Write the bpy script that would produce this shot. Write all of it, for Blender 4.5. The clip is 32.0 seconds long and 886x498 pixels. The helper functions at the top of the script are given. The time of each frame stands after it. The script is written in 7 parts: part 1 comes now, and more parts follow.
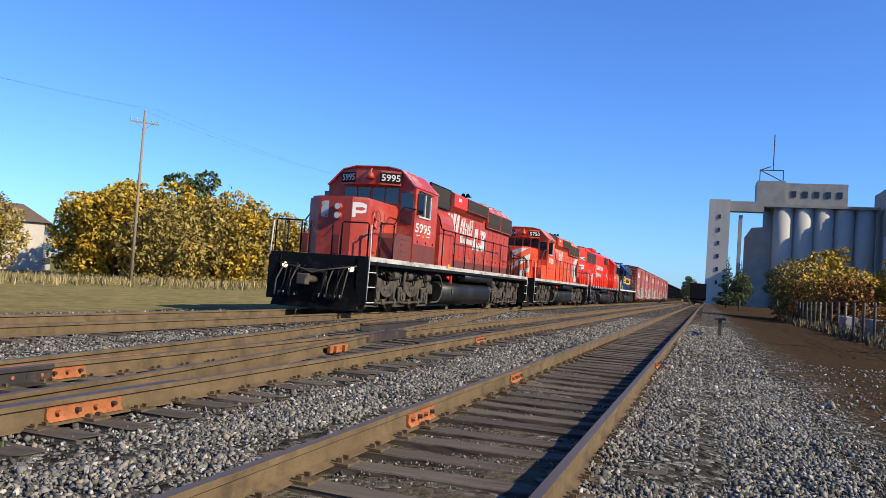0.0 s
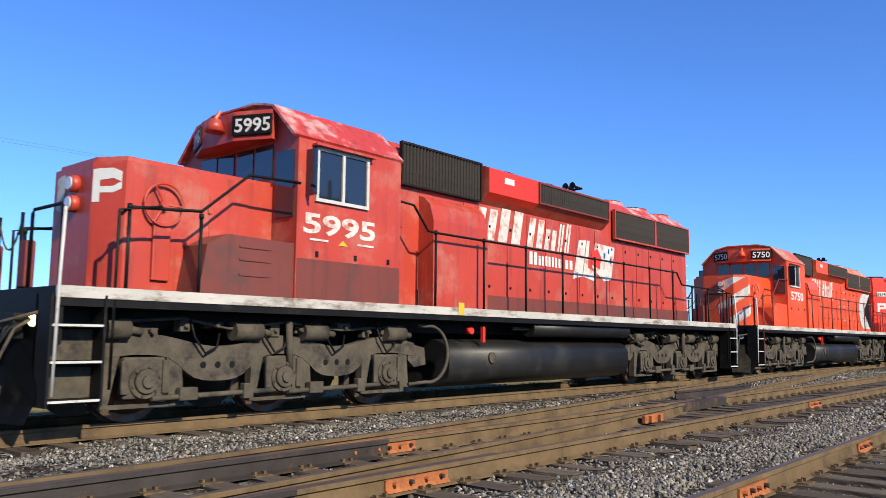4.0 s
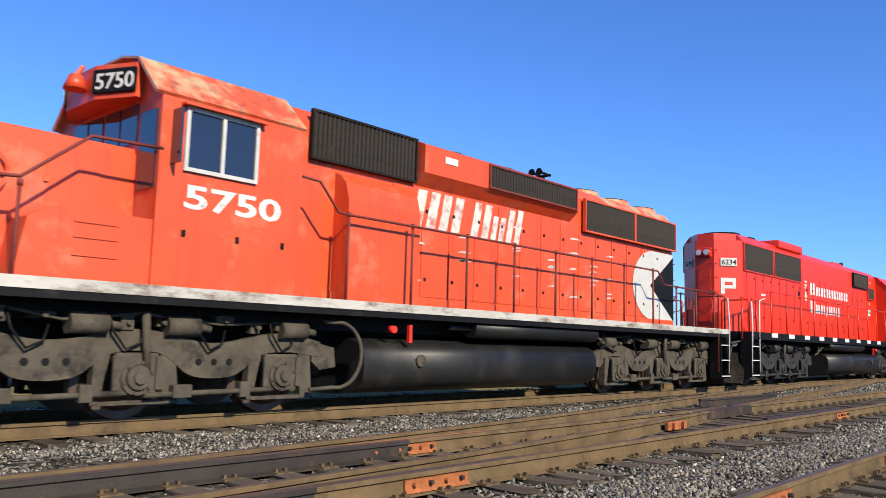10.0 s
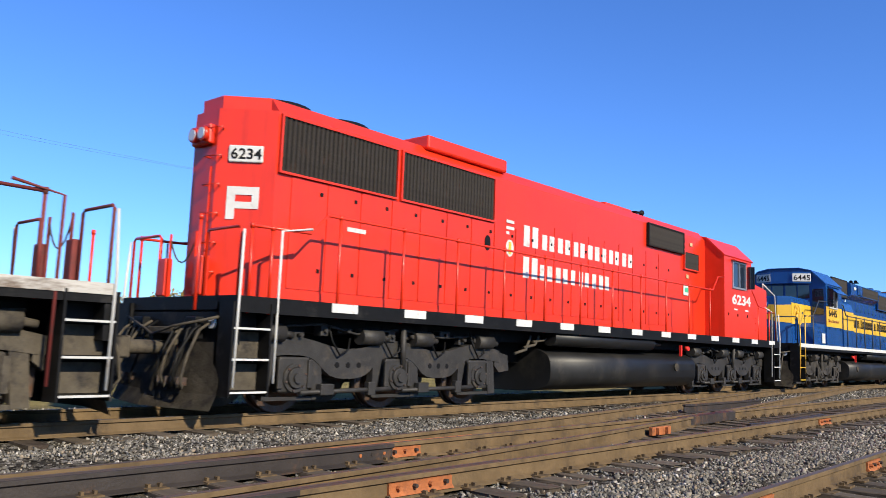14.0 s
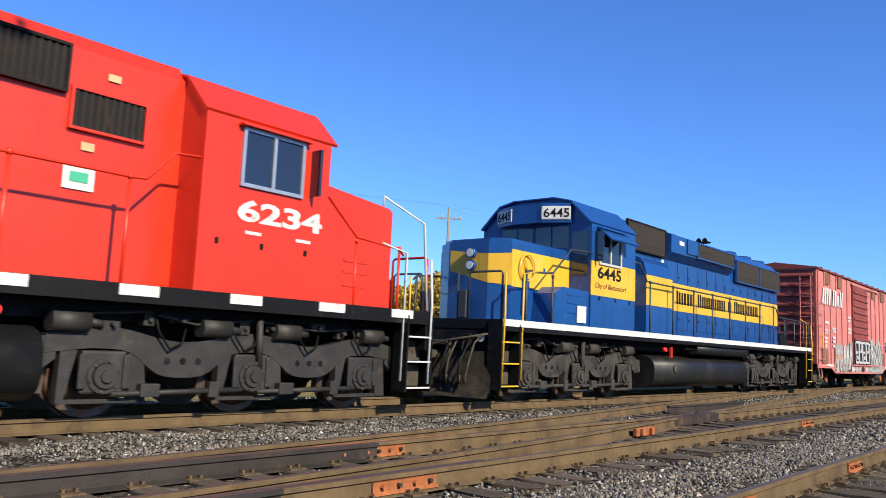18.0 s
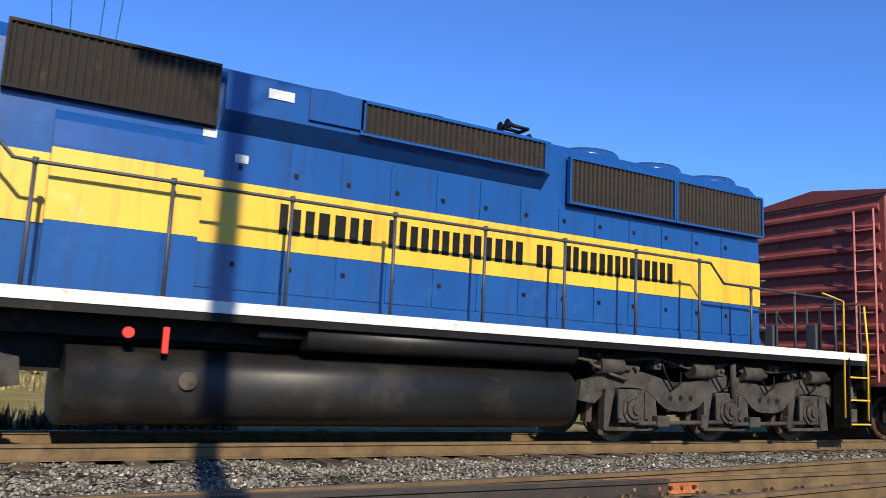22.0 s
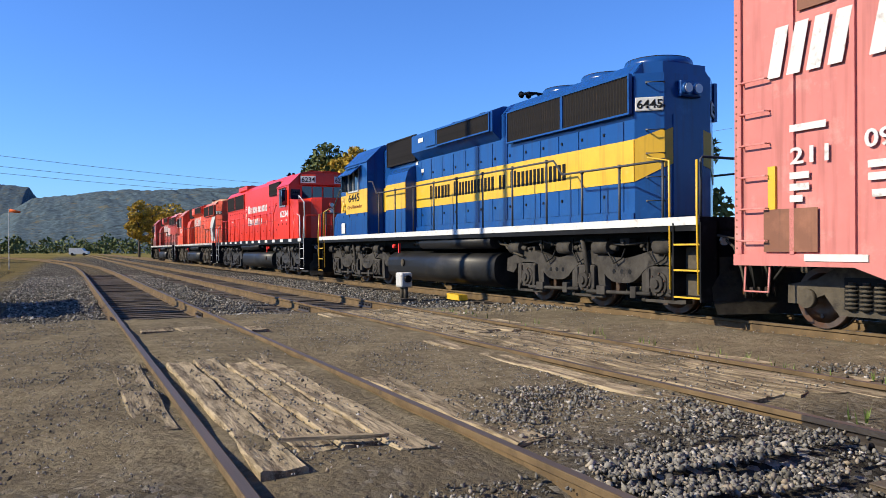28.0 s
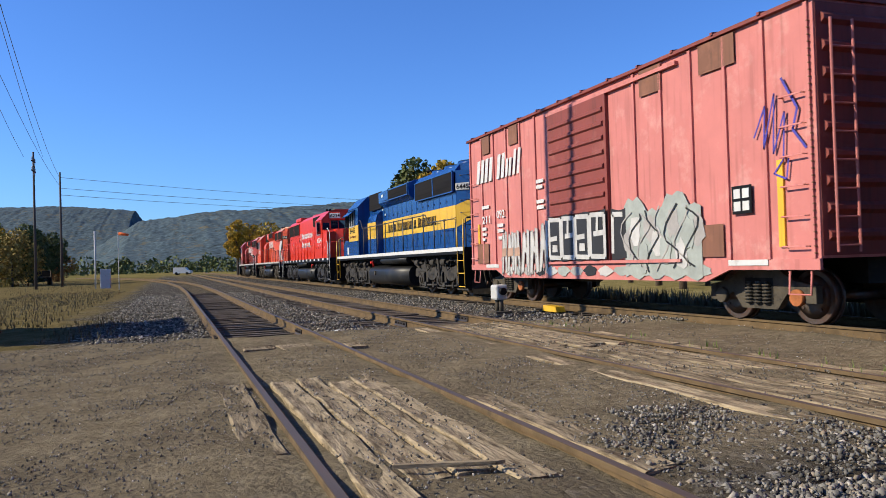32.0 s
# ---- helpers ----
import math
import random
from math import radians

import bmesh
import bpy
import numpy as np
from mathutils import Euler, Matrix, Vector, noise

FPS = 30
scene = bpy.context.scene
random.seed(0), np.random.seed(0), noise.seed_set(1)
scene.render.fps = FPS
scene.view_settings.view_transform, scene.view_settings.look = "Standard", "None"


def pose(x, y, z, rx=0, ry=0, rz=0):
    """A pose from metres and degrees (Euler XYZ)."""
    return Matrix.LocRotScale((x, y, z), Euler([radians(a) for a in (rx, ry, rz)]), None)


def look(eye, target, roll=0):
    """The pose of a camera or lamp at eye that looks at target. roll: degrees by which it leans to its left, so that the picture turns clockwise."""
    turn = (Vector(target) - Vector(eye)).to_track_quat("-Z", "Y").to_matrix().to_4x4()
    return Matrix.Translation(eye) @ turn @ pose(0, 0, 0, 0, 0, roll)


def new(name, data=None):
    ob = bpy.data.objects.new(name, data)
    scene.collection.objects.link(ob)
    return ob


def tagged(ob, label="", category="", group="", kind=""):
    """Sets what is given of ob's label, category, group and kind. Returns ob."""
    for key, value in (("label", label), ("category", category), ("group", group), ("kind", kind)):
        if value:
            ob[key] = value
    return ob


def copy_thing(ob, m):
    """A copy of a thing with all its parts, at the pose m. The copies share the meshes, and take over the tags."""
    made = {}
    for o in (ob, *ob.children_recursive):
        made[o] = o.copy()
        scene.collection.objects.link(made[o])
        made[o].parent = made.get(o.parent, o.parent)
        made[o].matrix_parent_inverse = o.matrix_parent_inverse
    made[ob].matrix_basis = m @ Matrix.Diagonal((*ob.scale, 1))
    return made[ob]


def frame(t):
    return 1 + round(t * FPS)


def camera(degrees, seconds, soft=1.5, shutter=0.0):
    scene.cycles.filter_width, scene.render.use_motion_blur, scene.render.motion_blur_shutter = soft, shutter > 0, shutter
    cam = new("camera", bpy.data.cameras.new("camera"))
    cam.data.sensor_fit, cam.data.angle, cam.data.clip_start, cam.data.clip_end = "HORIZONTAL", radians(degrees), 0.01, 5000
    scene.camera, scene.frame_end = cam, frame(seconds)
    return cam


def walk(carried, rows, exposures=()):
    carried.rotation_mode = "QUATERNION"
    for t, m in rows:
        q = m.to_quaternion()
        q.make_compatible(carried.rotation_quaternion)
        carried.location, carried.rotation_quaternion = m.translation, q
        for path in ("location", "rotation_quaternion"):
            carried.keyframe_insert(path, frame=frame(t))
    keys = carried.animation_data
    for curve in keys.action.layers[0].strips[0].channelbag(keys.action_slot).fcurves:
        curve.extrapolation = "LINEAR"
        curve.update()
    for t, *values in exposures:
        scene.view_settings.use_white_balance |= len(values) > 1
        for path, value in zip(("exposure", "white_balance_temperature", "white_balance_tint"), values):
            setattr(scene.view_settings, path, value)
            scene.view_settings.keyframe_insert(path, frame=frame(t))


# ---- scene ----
cam = camera(58.86, 32.0, soft=0.3, shutter=0.2)
PATH = [
    (0.0, pose(0.000, -0.000, 1.050, 92.39, -4.05, -71.51)),
    (0.5, pose(-0.003, 0.002, 1.047, 92.53, -3.98, -70.46)),
    (1.0, pose(-0.005, 0.004, 1.046, 93.08, -3.19, -68.33)),
    (1.5, pose(-0.007, 0.007, 1.045, 93.66, -2.58, -65.79)),
    (2.0, pose(-0.009, 0.009, 1.044, 94.65, -2.57, -63.11)),
    (2.5, pose(-0.009, 0.009, 1.044, 95.28, -2.25, -59.19)),
    (4.5, pose(-0.000, 0.004, 1.039, 96.96, -0.29, -48.11)),
    (5.0, pose(-0.000, 0.003, 1.038, 97.26, -0.35, -47.67)),
    (5.5, pose(0.000, 0.003, 1.037, 97.23, -0.43, -47.30)),
    (6.0, pose(0.001, 0.002, 1.036, 97.21, -0.69, -47.28)),
    (6.5, pose(0.001, 0.001, 1.035, 97.10, -0.84, -47.36)),
    (7.0, pose(0.001, 0.000, 1.034, 96.96, -1.15, -47.52)),
    (7.5, pose(0.002, -0.001, 1.033, 97.03, -1.04, -47.55)),
    (8.0, pose(0.002, -0.002, 1.032, 97.03, -1.18, -47.68)),
    (8.5, pose(0.003, -0.003, 1.031, 97.08, -1.43, -47.74)),
    (9.0, pose(0.003, -0.004, 1.030, 97.05, -1.62, -47.81)),
    (9.5, pose(0.004, -0.004, 1.029, 96.91, -1.57, -47.86)),
    (10.0, pose(0.004, -0.004, 1.028, 96.76, -1.64, -47.85)),
    (10.5, pose(0.005, -0.004, 1.027, 96.79, -1.74, -47.92)),
    (11.0, pose(0.006, -0.004, 1.026, 96.86, -1.75, -48.08)),
    (11.5, pose(0.007, -0.004, 1.025, 96.92, -1.81, -48.20)),
    (12.0, pose(0.007, -0.004, 1.023, 96.98, -1.70, -48.33)),
    (12.5, pose(0.008, -0.005, 1.023, 97.01, -1.82, -48.46)),
    (13.0, pose(0.009, -0.005, 1.022, 97.04, -1.88, -48.61)),
    (13.5, pose(0.010, -0.005, 1.021, 97.09, -1.95, -48.70)),
    (14.0, pose(0.011, -0.006, 1.021, 97.09, -2.10, -48.85)),
    (14.5, pose(0.012, -0.006, 1.020, 97.16, -2.12, -48.97)),
    (15.0, pose(0.013, -0.006, 1.020, 97.21, -2.16, -49.11)),
    (15.5, pose(0.013, -0.006, 1.019, 97.22, -2.19, -49.25)),
    (17.5, pose(0.016, -0.005, 1.018, 97.04, -2.55, -49.70)),
    (18.0, pose(0.017, -0.005, 1.018, 97.11, -2.54, -49.87)),
    (18.5, pose(0.017, -0.005, 1.018, 97.09, -2.61, -49.92)),
    (19.0, pose(0.017, -0.005, 1.018, 97.04, -2.61, -50.06)),
    (19.5, pose(0.018, -0.005, 1.018, 96.98, -2.68, -50.21)),
    (20.0, pose(0.018, -0.005, 1.018, 97.02, -2.77, -50.35)),
    (20.5, pose(0.018, -0.005, 1.018, 97.01, -2.77, -50.19)),
    (21.0, pose(-0.050, 0.005, 1.033, 97.19, -2.65, -44.13)),
    (21.5, pose(-0.103, 0.021, 1.008, 98.10, -2.77, -37.31)),
    (22.0, pose(-0.033, -0.016, 0.997, 98.55, -2.71, -29.83)),
    (22.5, pose(-0.009, -0.061, 1.004, 99.23, -2.64, -22.25)),
    (23.0, pose(1.361, -0.693, 1.161, 97.21, -4.75, -4.47)),
    (23.5, pose(1.873, -0.569, 1.163, 96.05, -3.73, 8.50)),
    (24.0, pose(2.000, -0.464, 1.183, 95.44, -2.99, 18.67)),
    (24.5, pose(1.883, -0.307, 1.097, 95.87, -3.99, 26.80)),
    (26.5, pose(1.992, -0.117, 1.182, 91.75, -3.18, 58.40)),
    (27.0, pose(0.755, -0.031, 1.319, 89.00, -1.99, 61.20)),
    (27.5, pose(-0.371, -0.015, 1.110, 90.10, -0.81, 62.91)),
    (28.0, pose(-0.736, 0.013, 1.106, 90.01, 0.25, 64.41)),
    (28.5, pose(-1.044, 0.056, 1.096, 89.90, -0.19, 65.33)),
    (29.0, pose(-1.023, 0.005, 1.121, 90.01, 0.91, 67.54)),
    (29.5, pose(-1.024, 0.004, 1.122, 90.25, 1.09, 68.79)),
    (30.0, pose(-1.025, 0.002, 1.123, 90.34, 1.44, 70.05)),
    (30.5, pose(-1.026, 0.001, 1.124, 89.62, 1.37, 69.81)),
    (31.0, pose(-1.027, 0.000, 1.125, 90.19, 1.50, 70.27)),
    (31.5, pose(-1.028, -0.001, 1.126, 90.51, 1.48, 70.45)),
    (32.0, pose(-1.028, -0.001, 1.126, 90.96, 1.71, 70.91)),
]
walk(cam, PATH, [(0.0, 0.64), (29.0, 0.62), (30.0, 0.44), (32.0, 0.46)])

# ---- light: low autumn sun from behind the viewer, clear sky ----
SUN_EL, SUN_AZ = radians(31), radians(191)  # azimuth from +y, clockwise
world = bpy.data.worlds.new("sky_world")
scene.world = world
world.use_nodes = True
wn = world.node_tree.nodes
sky = wn.new("ShaderNodeTexSky")
sky.sky_type = 'NISHITA'
sky.sun_disc = False
sky.sun_elevation, sky.sun_rotation = SUN_EL, SUN_AZ
sky.air_density, sky.dust_density, sky.ozone_density = 1.0, 0.3, 2.0
deep = wn.new("ShaderNodeMix")   # saturated autumn blue
deep.data_type, deep.blend_type = 'RGBA', 'MULTIPLY'
deep.inputs[0].default_value = 1.0
deep.inputs[7].default_value = (0.62, 1.08, 1.94, 1)
world.node_tree.links.new(sky.outputs[0], deep.inputs[6])
world.node_tree.links.new(deep.outputs[2], wn["Background"].inputs[0])
wn["Background"].inputs[1].default_value = 0.070
sun_data = bpy.data.lights.new("sun", 'SUN')
sun_data.energy, sun_data.angle, sun_data.color = 5.0, radians(0.5), (1.0, 0.885, 0.68)
sun = new("sun", sun_data)
to_sun = Vector((math.sin(SUN_AZ) * math.cos(SUN_EL), math.cos(SUN_AZ) * math.cos(SUN_EL), math.sin(SUN_EL)))
sun.matrix_basis = look(to_sun * 100, (0, 0, 0))

# ---- materials ----
ALBEDO = 0.8   # base colours scaled down against a raised exposure, so shadows deepen


def mat(name, base, rough=0.7, metal=0.0, vary=0.25, scale=3.0, bump=0.15, bump_scale=30.0, second=None, second_amount=0.0,
        second_scale=1.0, stretch=(1, 1, 1), spec=0.4, per_object=0.0, emit=None):
    base = [c * ALBEDO for c in base]
    second = second and [c * ALBEDO for c in second]
    m = bpy.data.materials.new(name)
    m.use_nodes = True
    n, l = m.node_tree.nodes, m.node_tree.links
    b = n["Principled BSDF"]
    b.inputs["Roughness"].default_value, b.inputs["Metallic"].default_value = rough, metal
    b.inputs["Specular IOR Level"].default_value = spec
    co = n.new("ShaderNodeTexCoord")
    mp = n.new("ShaderNodeMapping")
    mp.inputs["Scale"].default_value = stretch
    l.new(co.outputs["Object"], mp.inputs[0])
    no = n.new("ShaderNodeTexNoise")
    no.inputs["Scale"].default_value, no.inputs["Detail"].default_value = scale, 8
    no.inputs["Roughness"].default_value = 0.65
    l.new(mp.outputs[0], no.inputs["Vector"])
    ramp = n.new("ShaderNodeValToRGB")
    ramp.color_ramp.elements[0].position, ramp.color_ramp.elements[1].position = 0.3, 0.7
    ramp.color_ramp.elements[0].color = (*[c * (1 - vary) for c in base], 1)
    ramp.color_ramp.elements[1].color = (*[min(1, c * (1 + vary)) for c in base], 1)
    l.new(no.outputs[0], ramp.inputs[0])
    colour = ramp.outputs[0]
    if second:
        n2 = n.new("ShaderNodeTexNoise")
        n2.inputs["Scale"].default_value, n2.inputs["Detail"].default_value = second_scale, 10
        n2.inputs["Roughness"].default_value = 0.7
        l.new(mp.outputs[0], n2.inputs["Vector"])
        r2 = n.new("ShaderNodeValToRGB")
        e = r2.color_ramp.elements
        e[0].position, e[1].position = 0.62 - 0.3 * second_amount, 0.72 - 0.2 * second_amount
        e[0].color, e[1].color = (0, 0, 0, 1), (1, 1, 1, 1)
        l.new(n2.outputs[0], r2.inputs[0])
        mix = n.new("ShaderNodeMix")
        mix.data_type = 'RGBA'
        l.new(r2.outputs[0], mix.inputs[0])
        l.new(colour, mix.inputs[6])
        mix.inputs[7].default_value = (*second, 1)
        colour = mix.outputs[2]
    if per_object:
        oi = n.new("ShaderNodeObjectInfo")
        hs = n.new("ShaderNodeHueSaturation")
        mr = n.new("ShaderNodeMapRange")
        mr.inputs[3].default_value, mr.inputs[4].default_value = 1 - per_object, 1 + per_object
        l.new(oi.outputs["Random"], mr.inputs[0])
        l.new(mr.outputs[0], hs.inputs["Value"])
        l.new(colour, hs.inputs["Color"])
        colour = hs.outputs[0]
    l.new(colour, b.inputs["Base Color"])
    if bump:
        n3 = n.new("ShaderNodeTexNoise")
        n3.inputs["Scale"].default_value, n3.inputs["Detail"].default_value = bump_scale, 6
        l.new(mp.outputs[0], n3.inputs["Vector"])
        bp = n.new("ShaderNodeBump")
        bp.inputs["Strength"].default_value, bp.inputs["Distance"].default_value = bump, 0.02
        l.new(n3.outputs[0], bp.inputs["Height"])
        l.new(bp.outputs[0], b.inputs["Normal"])
    if emit:
        b.inputs["Emission Color"].default_value, b.inputs["Emission Strength"].default_value = (*emit[:3], 1), emit[3]
    return m


def glass(name, tint, rough=0.03):
    m = bpy.data.materials.new(name)
    m.use_nodes = True
    b = m.node_tree.nodes["Principled BSDF"]
    b.inputs["Base Color"].default_value = (*tint, 1)
    b.inputs["Roughness"].default_value = rough
    b.inputs["Specular IOR Level"].default_value = 0.9
    b.inputs["Coat Weight"].default_value = 0.15
    return m


def paint(name, base, fade, amount, rough=0.42, streak=True, grime=(0.03, 0.022, 0.018)):
    """Locomotive enamel: faded patches, vertical rain streaks, chips."""
    m = mat(name, base, rough, 0, 0.10, 1.2, 0.04, 60, fade, amount, 1.3, (1, 1, 1), 0.45)
    if streak:
        n, l = m.node_tree.nodes, m.node_tree.links
        b = n["Principled BSDF"]
        src = b.inputs["Base Color"].links[0].from_socket
        co = n.new("ShaderNodeTexCoord")
        mp = n.new("ShaderNodeMapping")
        mp.inputs["Scale"].default_value = (7, 7, 0.5)
        l.new(co.outputs["Object"], mp.inputs[0])
        no = n.new("ShaderNodeTexNoise")
        no.inputs["Scale"].default_value, no.inputs["Detail"].default_value = 1.3, 7
        l.new(mp.outputs[0], no.inputs["Vector"])
        r = n.new("ShaderNodeValToRGB")
        r.color_ramp.elements[0].position, r.color_ramp.elements[1].position = 0.52, 0.82
        r.color_ramp.elements[0].color, r.color_ramp.elements[1].color = (0, 0, 0, 1), (0.4 + amount * 0.4,) * 3 + (1,)
        l.new(no.outputs[0], r.inputs[0])
        mix = n.new("ShaderNodeMix")
        mix.data_type = 'RGBA'
        l.new(r.outputs[0], mix.inputs[0])
        l.new(src, mix.inputs[6])
        mix.inputs[7].default_value = (*[c * ALBEDO for c in grime], 1)
        l.new(mix.outputs[2], b.inputs["Base Color"])
    return m


RED_OLD = paint("faded_red_paint", (0.45, 0.050, 0.027), (0.46, 0.125, 0.085), 0.36)
ORANGE = paint("orange_red_paint", (0.70, 0.078, 0.020), (0.62, 0.16, 0.08), 0.25)
RED_NEW = paint("bright_red_paint", (0.72, 0.034, 0.009), (0.62, 0.028, 0.009), 0.15, 0.33, True, (0.34, 0.016, 0.008))
BLUE = paint("blue_paint", (0.009, 0.066, 0.25), (0.016, 0.09, 0.30), 0.15, 0.22)
YELLOW = paint("yellow_paint", (0.74, 0.44, 0.03), (0.75, 0.50, 0.12), 0.12, 0.42)
PINK = paint("faded_boxcar_red", (0.56, 0.185, 0.165), (0.62, 0.28, 0.245), 0.3, 0.75, True, (0.16, 0.05, 0.04))
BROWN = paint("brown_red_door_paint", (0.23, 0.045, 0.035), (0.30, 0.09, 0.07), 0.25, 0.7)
PATCH = paint("rust_brown_patch", (0.20, 0.085, 0.05), (0.28, 0.12, 0.07), 0.4, 0.8)
DARK_RED = mat("dark_grimy_red", (0.16, 0.025, 0.02), 0.7, 0, 0.3, 3, 0.1, 30, (0.07, 0.03, 0.025), 0.3, 2)
WHITE = mat("white_paint", (0.62, 0.62, 0.60), 0.55, 0, 0.10, 4, 0.03, 40, (0.38, 0.33, 0.30), 0.2, 6)
WORN_WHITE = mat("worn_white_lettering", (0.58, 0.57, 0.53), 0.6, 0, 0.15, 3, 0.03, 40, (0.45, 0.16, 0.12), 0.42, 4)
BLACK = mat("black_paint", (0.007, 0.007, 0.0072), 0.55, 0, 0.3, 3, 0.06, 30, (0.030, 0.028, 0.026), 0.2, 2, spec=0.15)
GRIME = mat("grimy_grey_running_gear", (0.080, 0.068, 0.051), 0.85, 0.0, 0.35, 4, 0.25, 25, (0.03, 0.027, 0.025), 0.35, 3, spec=0.2)
SILL_DIRTY = mat("dirty_white_sill", (0.46, 0.44, 0.40), 0.65, 0, 0.2, 3, 0.05, 40, (0.16, 0.12, 0.09), 0.42, 2.5, (0.6, 1, 2))
RED_SOOT = paint("sooty_red_paint", (0.17, 0.042, 0.027), (0.10, 0.045, 0.033), 0.4)
GRIME_MID = mat("dark_grey_running_gear", (0.052, 0.047, 0.041), 0.8, 0.0, 0.4, 4, 0.25, 25, (0.02, 0.018, 0.017), 0.4, 3, spec=0.2)
RAIL_GREY = mat("dark_grey_railing_paint", (0.045, 0.050, 0.062), 0.5, 0, 0.2, 6, 0.03)
GRIME_DARK = mat("oily_black_running_gear", (0.030, 0.028, 0.026), 0.6, 0.1, 0.35, 4, 0.2, 25, (0.06, 0.05, 0.04), 0.25, 3)
PEEL = paint("peeling_orange_paint", (0.62, 0.10, 0.035), (0.50, 0.40, 0.22), 0.55)
ROOF_OLD = paint("faded_roof_red", (0.50, 0.05, 0.035), (0.58, 0.48, 0.44), 0.42)
TANK = mat("black_tank_paint", (0.013, 0.013, 0.013), 0.45, 0, 0.3, 1.5, 0.06, 12, (0.032, 0.029, 0.025), 0.3, 1.2, spec=0.28)
MESH_DARK = mat("dark_grille", (0.014, 0.012, 0.011), 0.7, 0.0, 0.3, 8, 0.1, 40, (0.05, 0.028, 0.02), 0.2, 3, spec=0.15)
SLAT = mat("grille_slats", (0.055, 0.047, 0.040), 0.65, 0.1, 0.3, 8, 0.1, 40)
STEEL = mat("wheel_steel", (0.13, 0.10, 0.085), 0.45, 0.6, 0.3, 5, 0.1, 30, (0.16, 0.07, 0.035), 0.4, 3)
GLASS = glass("dark_cab_glass", (0.010, 0.014, 0.022))
ALU = mat("bare_aluminium_frame", (0.55, 0.56, 0.57), 0.35, 0.7, 0.1, 6, 0.02)
LAMP = mat("lit_headlamp", (0.9, 0.85, 0.7), 0.2, 0, 0.02, 2, 0, emit=(1.0, 0.80, 0.42, 3.0))
LENS = glass("headlamp_lens", (0.5, 0.5, 0.48), 0.08)
RAIL_RUST = mat("rusty_rail", (0.142, 0.097, 0.051), 0.85, 0.0, 0.3, 3, 0.2, 40, (0.085, 0.060, 0.036), 0.35, 2.5, (1, 1, 1), 0.15)
RAIL_DARK = mat("greased_dark_rail", (0.045, 0.037, 0.032), 0.55, 0.2, 0.3, 3, 0.2, 40, (0.15, 0.08, 0.04), 0.15, 2)
RAIL_TOP = mat("polished_rail_head", (0.105, 0.080, 0.062), 0.6, 0.1, 0.25, 2, 0.05, 50, (0.14, 0.08, 0.05), 0.2, 2, (0.2, 4, 4))
ORANGE_RUST = mat("orange_rust_joint", (0.36, 0.115, 0.035), 0.85, 0, 0.35, 8, 0.25, 50, (0.15, 0.06, 0.03), 0.3, 5)
TIE = mat("weathered_tie", (0.118, 0.093, 0.067), 0.9, 0, 0.4, 3, 0.5, 18, (0.05, 0.036, 0.028), 0.4, 2, (1.5, 0.35, 1.5), 0.2, 0.25)
PLANK = mat("grey_brown_crossing_plank", (0.33, 0.262, 0.165), 0.95, 0, 0.4, 5, 0.8, 14, (0.105, 0.078, 0.048), 0.5, 4, (0.6, 3, 3), 0.1, 0.16)
STONE = mat("grey_ballast_stone", (0.24, 0.235, 0.225), 0.85, 0, 0.5, 6, 0.3, 40, (0.46, 0.44, 0.42), 0.22, 4)
CONCRETE = mat("pale_concrete", (0.46, 0.44, 0.40), 0.85, 0, 0.12, 0.12, 0.1, 2, (0.34, 0.33, 0.31), 0.3, 0.08, (1, 1, 0.25))
CONCRETE_B = mat("weathered_concrete", (0.31, 0.30, 0.28), 0.85, 0, 0.2, 0.2, 0.1, 2, (0.25, 0.24, 0.23), 0.3, 0.12)
POLE_WOOD = mat("grey_pole_wood", (0.27, 0.21, 0.15), 0.9, 0, 0.25, 4, 0.3, 10, None, 0, 1, (4, 4, 0.3))
POLE_DARK = mat("dark_pole_wood", (0.085, 0.07, 0.058), 0.9, 0, 0.25, 4, 0.3, 10, None, 0, 1, (4, 4, 0.3))
BARK = mat("bark", (0.10, 0.075, 0.055), 0.95, 0, 0.3, 3, 0.5, 12, None, 0, 1, (3, 3, 0.6))
STUCCO = mat("cream_stucco", (0.62, 0.56, 0.47), 0.85, 0, 0.08, 0.8, 0.05, 20)
ROOF = mat("brown_shingle_roof", (0.16, 0.115, 0.095), 0.9, 0, 0.2, 2, 0.2, 6)
PATCH_TAN = mat("tan_label", (0.55, 0.42, 0.22), 0.6, 0, 0.1, 6, 0.02)
GREEN_TAG = mat("green_print", (0.05, 0.42, 0.25), 0.6, 0, 0.1, 6, 0.02)
RED_DISC = mat("red_target_enamel", (0.78, 0.030, 0.018), 0.5, 0, 0.1, 6, 0.02)
GREY_BOX = mat("light_grey_enamel", (0.52, 0.52, 0.50), 0.5, 0, 0.12, 5, 0.05, 30, (0.3, 0.25, 0.2), 0.15, 5)
SCREEN = mat("dark_blue_glass", (0.02, 0.03, 0.05), 0.15, 0, 0.1)


